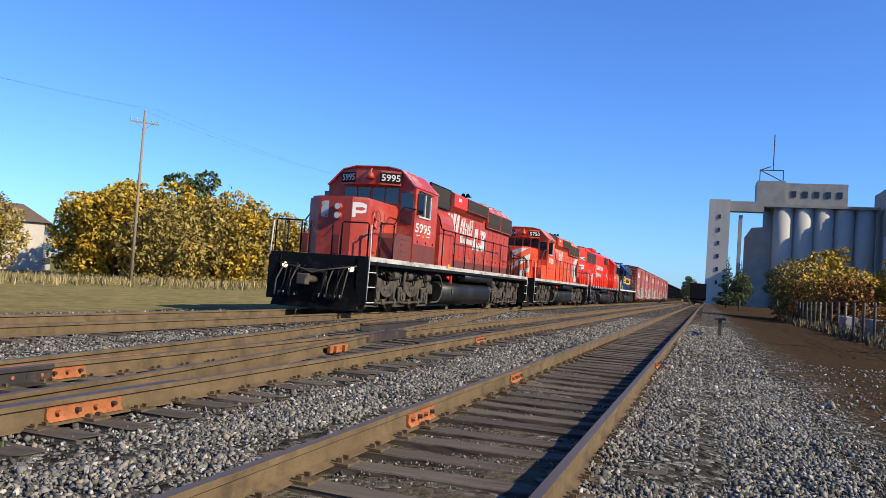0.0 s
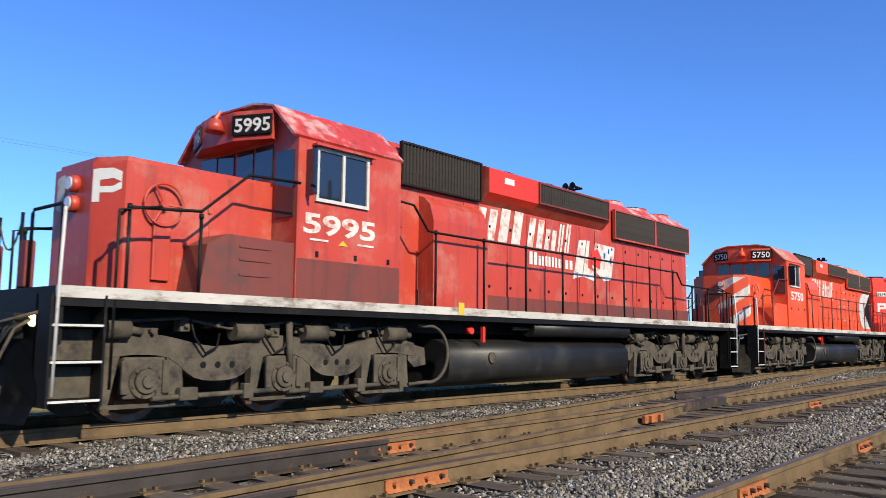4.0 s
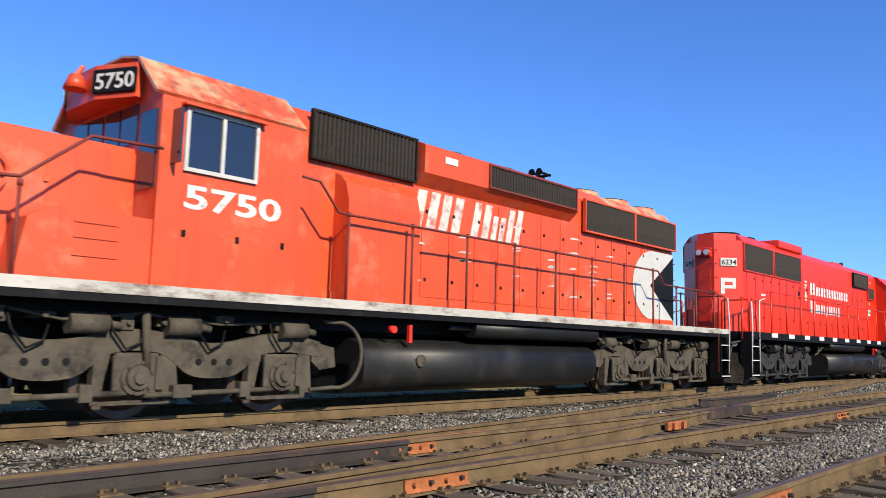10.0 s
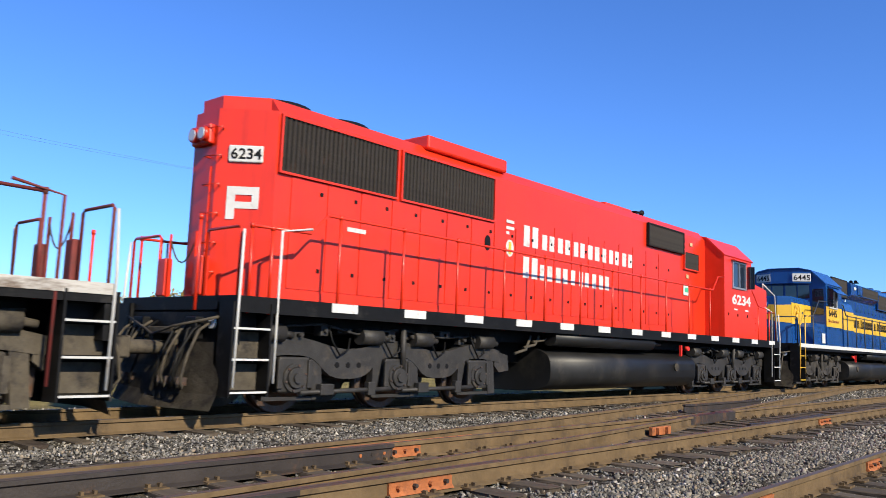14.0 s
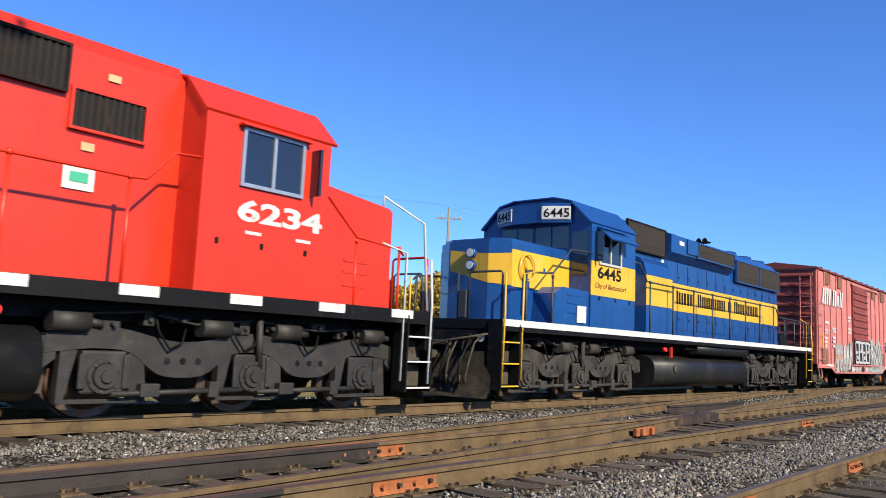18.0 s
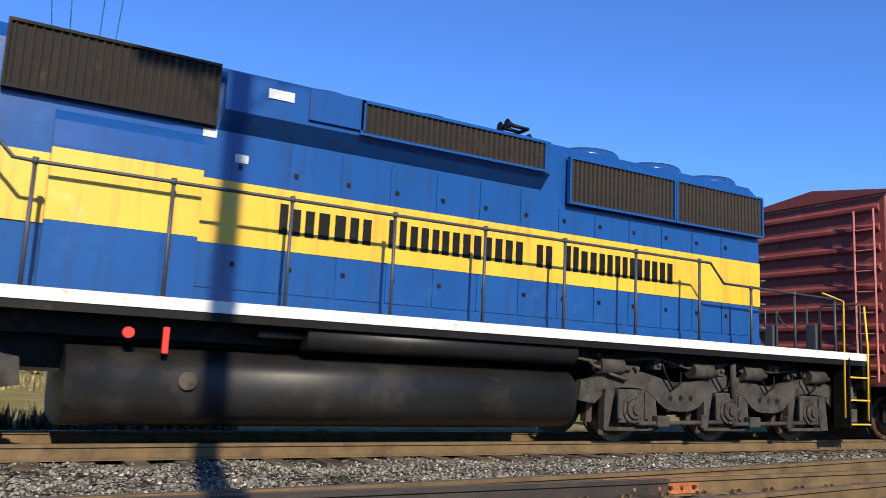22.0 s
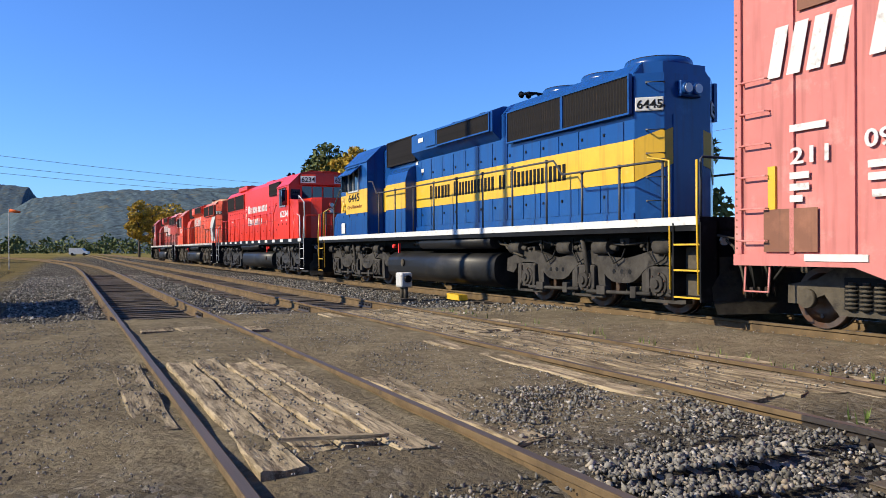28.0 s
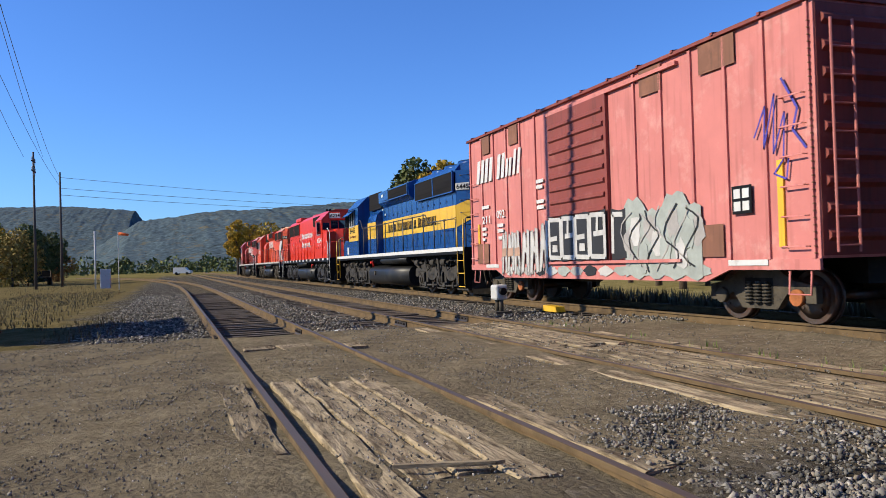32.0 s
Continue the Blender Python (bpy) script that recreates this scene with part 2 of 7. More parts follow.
def leaf_mat(name, a, b):
    m = mat(name, a, 0.75, 0, 0.35, 0.6, 0, 1, b, 0.5, 0.35, (1, 1, 1), 0.25)
    n, l = m.node_tree.nodes, m.node_tree.links
    g = n.new("ShaderNodeNewGeometry")
    hs = n.new("ShaderNodeHueSaturation")
    mr = n.new("ShaderNodeMapRange")
    mr.inputs[3].default_value, mr.inputs[4].default_value = 0.6, 1.35
    l.new(g.outputs["Random Per Island"], mr.inputs[0])
    bs = n["Principled BSDF"]
    src = bs.inputs["Base Color"].links[0].from_socket
    l.new(mr.outputs[0], hs.inputs["Value"])
    l.new(src, hs.inputs["Color"])
    l.new(hs.outputs[0], bs.inputs["Base Color"])
    return m


LEAF_YELLOW = leaf_mat("golden_leaves", (0.48, 0.30, 0.028), (0.27, 0.21, 0.035))
LEAF_OLIVE = leaf_mat("olive_leaves", (0.27, 0.205, 0.05), (0.38, 0.25, 0.06))
LEAF_GREEN = leaf_mat("green_leaves", (0.07, 0.10, 0.03), (0.16, 0.15, 0.04))
LEAF_DARK = leaf_mat("dark_conifer_needles", (0.028, 0.05, 0.022), (0.05, 0.07, 0.03))
LEAF_RUST = leaf_mat("rust_leaves", (0.30, 0.13, 0.03), (0.34, 0.22, 0.04))
GRASS_DRY = leaf_mat("dry_grass", (0.33, 0.26, 0.12), (0.20, 0.17, 0.06))
GRASS_DULL = leaf_mat("dull_brown_grass", (0.16, 0.13, 0.07), (0.10, 0.09, 0.04))
GRASS_GREEN = leaf_mat("green_weeds", (0.13, 0.19, 0.04), (0.20, 0.22, 0.07))

# ---- mesh helpers ----


def mesh_of(name, bm, material):
    me = bpy.data.meshes.new(name)
    bmesh.ops.recalc_face_normals(bm, faces=bm.faces[:])
    bm.to_mesh(me)
    bm.free()
    me.materials.append(material)
    return me


def part(name, bm, material, parent=None, label="", m=None):
    ob = new(name, mesh_of(name, bm, material) if isinstance(bm, bmesh.types.BMesh) else bm)
    if parent:
        ob.parent = parent
    if m is not None:
        ob.matrix_basis = m
    if label:
        ob["label"] = label
    return ob


def raw(name, verts, faces, material, parent=None, kind="", label=""):
    me = bpy.data.meshes.new(name)
    me.from_pydata(verts, [], faces)
    me.materials.append(material)
    ob = new(name, me)
    if parent:
        ob.parent = parent
    return tagged(ob, label, kind=kind)


def box(bm, x0, x1, y0, y1, z0, z1, bevel=0.0):
    vs = [bm.verts.new(p) for p in ((x0, y0, z0), (x1, y0, z0), (x1, y1, z0), (x0, y1, z0), (x0, y0, z1), (x1, y0, z1), (x1, y1, z1), (x0, y1, z1))]
    fs = [bm.faces.new([vs[i] for i in f]) for f in ((3, 2, 1, 0), (4, 5, 6, 7), (0, 1, 5, 4), (1, 2, 6, 5), (2, 3, 7, 6), (3, 0, 4, 7))]
    if bevel:
        es = list({e for f in fs for e in f.edges})
        bmesh.ops.bevel(bm, geom=es, offset=bevel, segments=2, affect='EDGES', profile=0.5)
    return bm


def prism(bm, profile, axis, a, b):
    """profile: 2-D points in the plane across axis ('x': y, z; 'y': x, z; 'z': x, y)."""
    def p3(p, t):
        return {'x': (t, p[0], p[1]), 'y': (p[0], t, p[1]), 'z': (p[0], p[1], t)}[axis]
    lo = [bm.verts.new(p3(p, a)) for p in profile]
    hi = [bm.verts.new(p3(p, b)) for p in profile]
    bm.faces.new(lo)
    bm.faces.new(list(reversed(hi)))
    n = len(profile)
    for i in range(n):
        bm.faces.new((lo[i], hi[i], hi[(i + 1) % n], lo[(i + 1) % n]))
    return bm


def rod(bm, p, q, r, seg=8, r2=None):
    p, q = Vector(p), Vector(q)
    d = (q - p)
    rot = d.to_track_quat('Z', 'Y').to_matrix()
    r2 = r if r2 is None else r2
    lo = [bm.verts.new(p + rot @ Vector((r * math.cos(k * 2 * math.pi / seg), r * math.sin(k * 2 * math.pi / seg), 0))) for k in range(seg)]
    hi = [bm.verts.new(q + rot @ Vector((r2 * math.cos(k * 2 * math.pi / seg), r2 * math.sin(k * 2 * math.pi / seg), 0))) for k in range(seg)]
    bm.faces.new(list(reversed(lo)))
    bm.faces.new(hi)
    for k in range(seg):
        f = bm.faces.new((lo[k], lo[(k + 1) % seg], hi[(k + 1) % seg], hi[k]))
        f.smooth = seg > 6
    return bm


def tube(bm, pts, r, seg=6):
    """One unbroken pipe through the points."""
    pts = [Vector(p) for p in pts]
    rings = []
    for k, p in enumerate(pts):
        d = (pts[min(k + 1, len(pts) - 1)] - pts[max(k - 1, 0)]).normalized()
        ref = Vector((0, 1, 0)) if abs(d.y) < 0.9 else Vector((1, 0, 0))
        u = d.cross(ref).normalized()
        w = d.cross(u)
        rings.append([bm.verts.new(p + (u * math.cos(a) + w * math.sin(a)) * r) for a in [2 * math.pi * i / seg for i in range(seg)]])
    for lo, hi in zip(rings[:-1], rings[1:]):
        for k in range(seg):
            f = bm.faces.new((lo[k], lo[(k + 1) % seg], hi[(k + 1) % seg], hi[k]))
            f.smooth = True
    bm.faces.new(list(reversed(rings[0])))
    bm.faces.new(rings[-1])
    return bm


def B():
    return bmesh.new()


def thing(name, label, category, group="", kind="", m=None):
    ob = new(name)
    ob.empty_display_size = 0.3
    tagged(ob, label, category, group, kind)
    if m is not None:
        ob.matrix_basis = m
    return ob


def lettering(text, size, extrude=0.004, shear=0.0, spacing=1.0, bold=0.0):
    """A mesh of the text in Blender's own font: lies in x (along) and z (up), facing -y, from its lower left corner."""
    cu = bpy.data.curves.new("lettering", 'FONT')
    cu.body, cu.size, cu.extrude, cu.shear, cu.space_character = text, size, extrude, shear, spacing
    cu.resolution_u, cu.offset = 3, bold
    ob = bpy.data.objects.new("lettering", cu)
    scene.collection.objects.link(ob)
    dg = bpy.context.evaluated_depsgraph_get()
    me = bpy.data.meshes.new_from_object(ob.evaluated_get(dg))
    bpy.data.objects.remove(ob)
    me.transform(pose(0, 0, 0, 90, 0, 0))
    return me


def sign(name, text, size, material, parent, x, y, z, facing=0, bold=0.0, label="", width=None, shear=0.0):
    """Lettering under parent; facing: degrees about z (0 faces -y, -90 faces -x)."""
    me = lettering(text, size, shear=shear, bold=bold * 0.5)
    if width:
        xs = [v.co.x for v in me.vertices]
        k = width / max(1e-6, max(xs) - min(xs))
        me.transform(Matrix.Diagonal((k, 1, 1, 1)))
    me.materials.append(material)
    ob = new(name, me)
    ob.parent = parent
    ob.matrix_basis = pose(x, y, z, 0, 0, facing)
    if label:
        ob["label"] = label
    return ob

# ---- the ground: one sheet to the horizon ----
YA, YB, YC = 1.51, 5.18, 10.14   # centre lines of the three tracks; rail heads at z = 0
GAUGE = 0.7525


def sm(a, b, v):
    t = np.clip((v - a) / (b - a), 0, 1)
    return t * t * (3 - 2 * t)


def lines(lo, hi, fine_lo, fine_hi, step):
    fine = np.arange(fine_lo, fine_hi + 1e-6, step)
    out, d = [], step
    v = fine_hi
    while v < hi:
        d *= 1.22
        v += d
        out.append(min(v, hi))
    d, v, low = step, fine_lo, []
    while v > lo:
        d *= 1.22
        v -= d
        low.append(max(v, lo))
    return np.array(low[::-1] + list(fine) + out)


gx, gy = lines(-4000, 4000, -30, 40, 0.3), lines(-3000, 4000, -10, 15, 0.25)
GX, GY = np.meshgrid(gx, gy, indexing='ij')
cross = sm(-16.5, -14.5, GX) * (1 - sm(-4.4, -3.4, GX)) * (1 - sm(8.6, 9.1, GY))
rnd = np.random.RandomState(3)
bumps = sum(rnd.uniform(0.4, 1) * np.sin(GX * a + p) * np.sin(GY * b + q) for a, b, p, q in rnd.uniform(0.5, 4.5, (9, 4)))
near = np.exp(-((GX / 60) ** 2 + (GY / 40) ** 2))
GZ = -0.205 + 0.012 * bumps * near
GZ -= 0.06 * sm(-1.3, -2.6, GY) * (1 - cross)
GZ -= 0.35 * sm(12.6, 16, GY)
shoulder = np.zeros_like(GX)
for yc in (YA, YB):
    shoulder = np.maximum(shoulder, np.exp(-((np.abs(GY - yc) - 1.25) / 0.34) ** 4))
GZ += np.where(GY < 3.3, 0.05, 0.0) * shoulder * (1 - cross) * near
GZ += 0.165 * cross
flange = np.zeros_like(GX)
for yc in (YA, YB):
    flange = np.maximum(flange, np.exp(-((np.abs(GY - yc) - GAUGE) / 0.09) ** 2))
GZ -= 0.02 * flange * cross
GZ -= 1.1 * sm(30, 60, GY) * (1 - sm(300, 900, GY))
n0, n1 = GX.shape
gv = np.stack([GX, GY, GZ], -1).reshape(-1, 3)
ii, jj = np.meshgrid(np.arange(n0 - 1), np.arange(n1 - 1), indexing='ij')
gf = np.stack([ii * n1 + jj, (ii + 1) * n1 + jj, (ii + 1) * n1 + jj + 1, ii * n1 + jj + 1], -1).reshape(-1, 4)


def quick_mesh(name, verts, faces, material):
    """A mesh from arrays, all faces with the same number of corners."""
    me = bpy.data.meshes.new(name)
    k = faces.shape[1]
    me.vertices.add(len(verts))
    me.vertices.foreach_set("co", verts.astype(np.float32).ravel())
    me.loops.add(faces.size)
    me.loops.foreach_set("vertex_index", faces.astype(np.int32).ravel())
    me.polygons.add(len(faces))
    me.polygons.foreach_set("loop_start", np.arange(0, faces.size, k, dtype=np.int32))
    me.polygons.foreach_set("loop_total", np.full(len(faces), k, dtype=np.int32))
    me.update(calc_edges=True)
    me.validate()
    me.materials.append(material)
    return me


def ground_material():
    m = bpy.data.materials.new("gravel_dirt_and_grass")
    m.use_nodes = True
    n, l = m.node_tree.nodes, m.node_tree.links
    b = n["Principled BSDF"]
    b.inputs["Roughness"].default_value, b.inputs["Specular IOR Level"].default_value = 0.95, 0.0
    co = n.new("ShaderNodeTexCoord")
    sep = n.new("ShaderNodeSeparateXYZ")
    l.new(co.outputs["Object"], sep.inputs[0])

    def noise_(scale, detail=8, rough=0.6):
        q = n.new("ShaderNodeTexNoise")
        q.inputs["Scale"].default_value, q.inputs["Detail"].default_value, q.inputs["Roughness"].default_value = scale, detail, rough
        l.new(co.outputs["Object"], q.inputs["Vector"])
        return q.outputs[0]

    def calc(op, a, b_):
        q = n.new("ShaderNodeMath")
        q.operation = op
        for s, v in zip(q.inputs, (a, b_)):
            if isinstance(v, (int, float)):
                s.default_value = v
            else:
                l.new(v, s)
        return q.outputs[0]

    def step(v, a, b_):
        q = n.new("ShaderNodeMapRange")
        q.interpolation_type = 'SMOOTHSTEP'
        q.inputs[1].default_value, q.inputs[2].default_value = a, b_
        l.new(v, q.inputs[0])
        return q.outputs[0]

    def ramp(v, *cols):
        q = n.new("ShaderNodeValToRGB")
        e = q.color_ramp.elements
        while len(e) < len(cols):
            e.new(0.5)
        for k, (pos, c) in enumerate(cols):
            e[k].position, e[k].color = pos, (*[q * ALBEDO for q in c], 1)
        l.new(v, q.inputs[0])
        return q.outputs[0]

    def mix(f, a, b_):
        q = n.new("ShaderNodeMix")
        q.data_type = 'RGBA'
        l.new(f, q.inputs[0])
        l.new(a, q.inputs[6])
        l.new(b_, q.inputs[7])
        return q.outputs[2]

    wob = calc('MULTIPLY', calc('SUBTRACT', noise_(0.6), 0.5), 3.0)
    x, y = calc('ADD', sep.outputs[0], wob), calc('ADD', sep.outputs[1], wob)
    vo = n.new("ShaderNodeTexVoronoi")
    vo.inputs["Scale"].default_value = 17
    l.new(co.outputs["Object"], vo.inputs["Vector"])
    gs = n.new("ShaderNodeSeparateColor")
    l.new(vo.outputs["Color"], gs.inputs[0])
    grav = ramp(gs.outputs[0], (0.0, (0.020, 0.018, 0.016)), (0.5, (0.066, 0.060, 0.050)), (0.85, (0.14, 0.128, 0.108)), (1.0, (0.36, 0.335, 0.295)))
    fine = ramp(noise_(24, 10, 0.75), (0.3, (0.058, 0.047, 0.031)), (0.55, (0.135, 0.110, 0.073)), (0.75, (0.27, 0.225, 0.155)))
    soil = ramp(noise_(22, 10, 0.75), (0.3, (0.080, 0.064, 0.041)), (0.55, (0.175, 0.142, 0.094)), (0.75, (0.32, 0.265, 0.185)))
    brown = ramp(noise_(9, 12, 0.8), (0.3, (0.030, 0.020, 0.012)), (0.6, (0.078, 0.053, 0.032)), (0.8, (0.15, 0.108, 0.072)))
    pale = ramp(noise_(5, 12, 0.75), (0.3, (0.125, 0.101, 0.064)), (0.55, (0.235, 0.192, 0.124)), (0.8, (0.37, 0.31, 0.21)))
    grass = ramp(noise_(1.4, 12, 0.8), (0.3, (0.07, 0.062, 0.022)), (0.5, (0.16, 0.125, 0.055)), (0.7, (0.25, 0.195, 0.10)))
    # road tone past the main track, deepened to carry the train's shade
    tar = ramp(noise_(4, 10, 0.7), (0.3, (0.030, 0.027, 0.022)), (0.7, (0.070, 0.060, 0.048)))
    field = ramp(noise_(0.02, 12, 0.7), (0.35, (0.10, 0.10, 0.035)), (0.5, (0.24, 0.19, 0.07)), (0.65, (0.07, 0.085, 0.03)))
    # fines between the rails and along the ties
    inside = calc('MULTIPLY', step(sep.outputs[1], 0.3, 0.9), calc('SUBTRACT', 1.0, step(sep.outputs[1], 2.2, 2.7)))
    c = mix(calc('MULTIPLY', inside, step(noise_(3), 0.35, 0.6)), grav, fine)
    c = mix(calc('MULTIPLY', step(sep.outputs[1], 4.1, 4.7), calc('MULTIPLY', calc('SUBTRACT', 1.0, step(sep.outputs[1], 5.7, 6.2)), step(noise_(2), 0.42, 0.66))), c, fine)
    c = mix(calc('MULTIPLY', step(noise_(0.9), 0.60, 0.80), step(sep.outputs[0], 0.0, -8.0)), c, fine)
    c = mix(calc('MULTIPLY', calc('SUBTRACT', 1.0, step(y, -2.3, -1.1)), step(x, -2.0, 2.0)), c, brown)
    cr = calc('MULTIPLY', step(x, -17.5, -14.0), calc('SUBTRACT', 1.0, step(x, -5.6, -3.6)))
    c = mix(calc('MULTIPLY', cr, calc('SUBTRACT', 1.0, step(sep.outputs[1], 8.6, 9.4))), c, pale)
    c = mix(calc('MULTIPLY', cr, calc('MULTIPLY', step(noise_(0.7, 6, 0.7), 0.46, 0.62), 0.75)), c, soil)
    c = mix(calc('MULTIPLY', calc('SUBTRACT', 1.0, step(x, -18.0, -15.0)), calc('SUBTRACT', 1.0, step(y, -3.2, -1.6))), c, grass)
    c = mix(step(y, 12.2, 13.5), c, fine)
    verge = ramp(noise_(1.2, 12, 0.8), (0.3, (0.12, 0.11, 0.04)), (0.5, (0.25, 0.205, 0.085)), (0.7, (0.38, 0.31, 0.15)))
    c = mix(step(y, 15.5, 18.5), c, verge)
    c = mix(calc('MULTIPLY', cr, step(sep.outputs[1], 11.6, 12.2)), c, tar)
    far = calc('MAXIMUM', step(sep.outputs[1], 90, 140), calc('MAXIMUM', step(calc('MULTIPLY', sep.outputs[0], -1.0), 120, 260), step(calc('MULTIPLY', sep.outputs[1], -1.0), 25, 60)))
    c = mix(far, c, field)
    l.new(c, b.inputs["Base Color"])
    h = calc('ADD', calc('MULTIPLY', vo.outputs["Distance"], -0.6), noise_(30, 8, 0.7))
    bp = n.new("ShaderNodeBump")
    bp.inputs["Strength"].default_value, bp.inputs["Distance"].default_value = 0.8, 0.03
    l.new(h, bp.inputs["Height"])
    l.new(bp.outputs[0], b.inputs["Normal"])
    return m


ground = new("ground", quick_mesh("ground", gv, gf, ground_material()))
tagged(ground, "grey ballast, brown dirt and dry grass of a rail yard", "ground", kind="structure")


def ground_z(x, y):
    i = min(max(int(np.searchsorted(gx, x)) - 1, 0), n0 - 2)
    j = min(max(int(np.searchsorted(gy, y)) - 1, 0), n1 - 2)
    return float(GZ[i, j])


# ---- tracks ----
RAIL = [(-0.07, -0.175), (0.07, -0.175), (0.07, -0.165), (0.012, -0.145), (0.010, -0.05), (0.036, -0.036), (0.036, -0.004), (0.03, 0.0),
        (-0.03, 0.0), (-0.036, -0.004), (-0.036, -0.036), (-0.010, -0.05), (-0.012, -0.145), (-0.07, -0.165)]


def rail_along(name, pts, parent, material=None, top=True, label=""):
    """A rail through plan points (x, y), and its worn running surface."""
    material = material or RAIL_RUST
    bm, bt = B(), B()
    rings, tops = [], []
    for k, (x, y) in enumerate(pts):
        x0, y0 = pts[max(0, k - 1)]
        x1, y1 = pts[min(len(pts) - 1, k + 1)]
        d = math.hypot(x1 - x0, y1 - y0)
        nx, ny = -(y1 - y0) / d, (x1 - x0) / d
        rings.append([bm.verts.new((x + nx * p, y + ny * p, q)) for p, q in RAIL])
        tops.append([bt.verts.new((x + nx * p, y + ny * p, q)) for p, q in ((-0.028, 0.0008), (0.028, 0.0008))])
    for a, b in zip(rings[:-1], rings[1:]):
        for i in range(len(RAIL)):
            j = (i + 1) % len(RAIL)
            bm.faces.new((a[i], b[i], b[j], a[j]))
    bm.faces.new(rings[0])
    bm.faces.new(rings[-1])
    for a, b in zip(tops[:-1], tops[1:]):
        bt.faces.new((a[0], b[0], b[1], a[1]))
    r = part(name, bm, material, parent, label)
    if top:
        part("running_surface", bt, RAIL_TOP, r)
    else:
        bt.free()
    return r


track_a = thing("track_1", "near siding with rusty rails on weathered ties", "railway track", kind="structure")
track_b = thing("track_2", "middle track with a turnout and rusty joints", "railway track", kind="structure")
track_c = thing("track_3", "main track under the moving train", "railway track", kind="structure")


def bend(x):
    """The yard tracks swing gently aside far down the line."""
    return 0.0 if x > -45 else -0.0009 * (x + 45) ** 2


far_x = [420, 40, 20, 0, -20, -45, -60, -80, -110, -150, -200]
for side in (-1, 1):
    rail_along("rail", [(x, YA + side * GAUGE + bend(x)) for x in far_x], track_a)
    rail_along("rail", [(x, YB + side * GAUGE) for x in (420, 40, 3.6)], track_b)
    rail_along("rail", [(x, YB + side * GAUGE) for x in (3.6, -4.4)], track_b, RAIL_DARK, True, "dark oily rail at the switch")
    rail_along("rail", [(x, YB + side * GAUGE) for x in (-4.4, -40, -250)], track_b)
    rail_along("rail", [(x, YC + side * GAUGE) for x in (600, 40, 0, -40, -300)], track_c)
    rail_along("rail", [(x, YB + side * GAUGE + (0.05 if side < 0 else -0.05)) for x in (6.0, 2.0, -2.6)], track_b, RAIL_DARK, True, "dark greased switch point")


def lead(x):
    """Lateral place of the near rail of the turnout's curved route."""
    return 4.5 + 0.0046 * (x + 3) ** 2 if x < 12 else 5.535 + 0.138 * (x - 12)


xs = [0.0, 3, 6, 9, 12, 16, 20, 26, 32, 38]
rail_along("closure_rail", [(x, lead(x) + 0.06) for x in xs], track_b)
rail_along("closure_rail", [(x, lead(x) + 1.5) for x in xs[:-1]], track_b)
for x0, x1, y in ((12.6, 16.5, 4.46), (16.0, 20.5, 7.05)):
    rail_along("guard_rail", [(x0, y + 0.14), (x0 + 0.6, y + 0.1), (x1 - 0.6, y + 0.1), (x1, y + 0.14)], track_b, RAIL_DARK, False)
bm = B()
prism(bm, [(12.6, 5.78), (15.2, 5.99), (15.2, 5.80), (13.2, 5.70)], 'z', -0.15, 0.002)
part("frog", bm, RAIL_DARK, track_b, "dark cast steel crossing frog")


def joint_bar(track, x, y, material, length=0.9, near_side=True):
    bm = B()
    s = -1 if near_side else 1
    prism(bm, [(s * 0.012, -0.05), (s * 0.034, -0.052), (s * 0.030, -0.085), (s * 0.034, -0.12), (s * 0.060, -0.150), (s * 0.012, -0.146)], 'x', -length / 2, length / 2)
    ob = part("joint_bar", bm, material, track, "", pose(x, y, 0))
    for k in range(6 if length > 0.8 else 4):
        n_ = 6 if length > 0.8 else 4
        bm = B()
        u = -length / 2 + (k + 0.5) * length / n_
        rod(bm, (u, s * 0.03, -0.09), (u, s * 0.068, -0.09), 0.019, 6)
        part("bolt", bm, RAIL_DARK if k % 2 else material, ob)


for tr_, x, y, m_, ln in ((track_b, 5.96, YB + GAUGE, ORANGE_RUST, 1.0), (track_b, 4.85, YB - GAUGE, ORANGE_RUST, 0.75), (track_a, 9.88, YA + GAUGE, ORANGE_RUST, 0.55),
                          (track_a, 6.35, YA + GAUGE, ORANGE_RUST, 0.62), (track_a, 14.0, YA - GAUGE, ORANGE_RUST, 0.6), (track_a, -3.2, YA + GAUGE, ORANGE_RUST, 0.6),
                          (track_a, -2.6, YA - GAUGE, ORANGE_RUST, 0.6), (track_b, 15.9, YB - GAUGE, ORANGE_RUST, 0.7), (track_b, -4.0, YB - GAUGE, RAIL_DARK, 0.8),
                          (track_b, -4.1, YB + GAUGE, RAIL_DARK, 0.8), (track_a, -15.6, YA - GAUGE, RAIL_DARK, 0.6), (track_a, -15.9, YA + GAUGE, RAIL_DARK, 0.6),
                          (track_b, -16.5, YB - GAUGE, RAIL_DARK, 0.8), (track_b, -17.0, YB + GAUGE, RAIL_DARK, 0.8)):
    joint_bar(tr_, x, y, m_, ln)
bm = B()
box(bm, 10.75, 11.35, 5.30, 5.36, -0.15, -0.03, 0.008)
box(bm, 10.85, 10.93, 5.25, 5.30, -0.13, -0.04)
box(bm, 11.15, 11.23, 5.25, 5.30, -0.13, -0.04)
part("heel_block", bm, ORANGE_RUST, track_b, "orange rusted heel block")
bm = B()
box(bm, 5.2, 7.4, YB + GAUGE + 0.02, YB + GAUGE + 0.034, -0.02, 0.004)
part("rust_strip", bm, ORANGE_RUST, track_b, "orange rusted running edge")

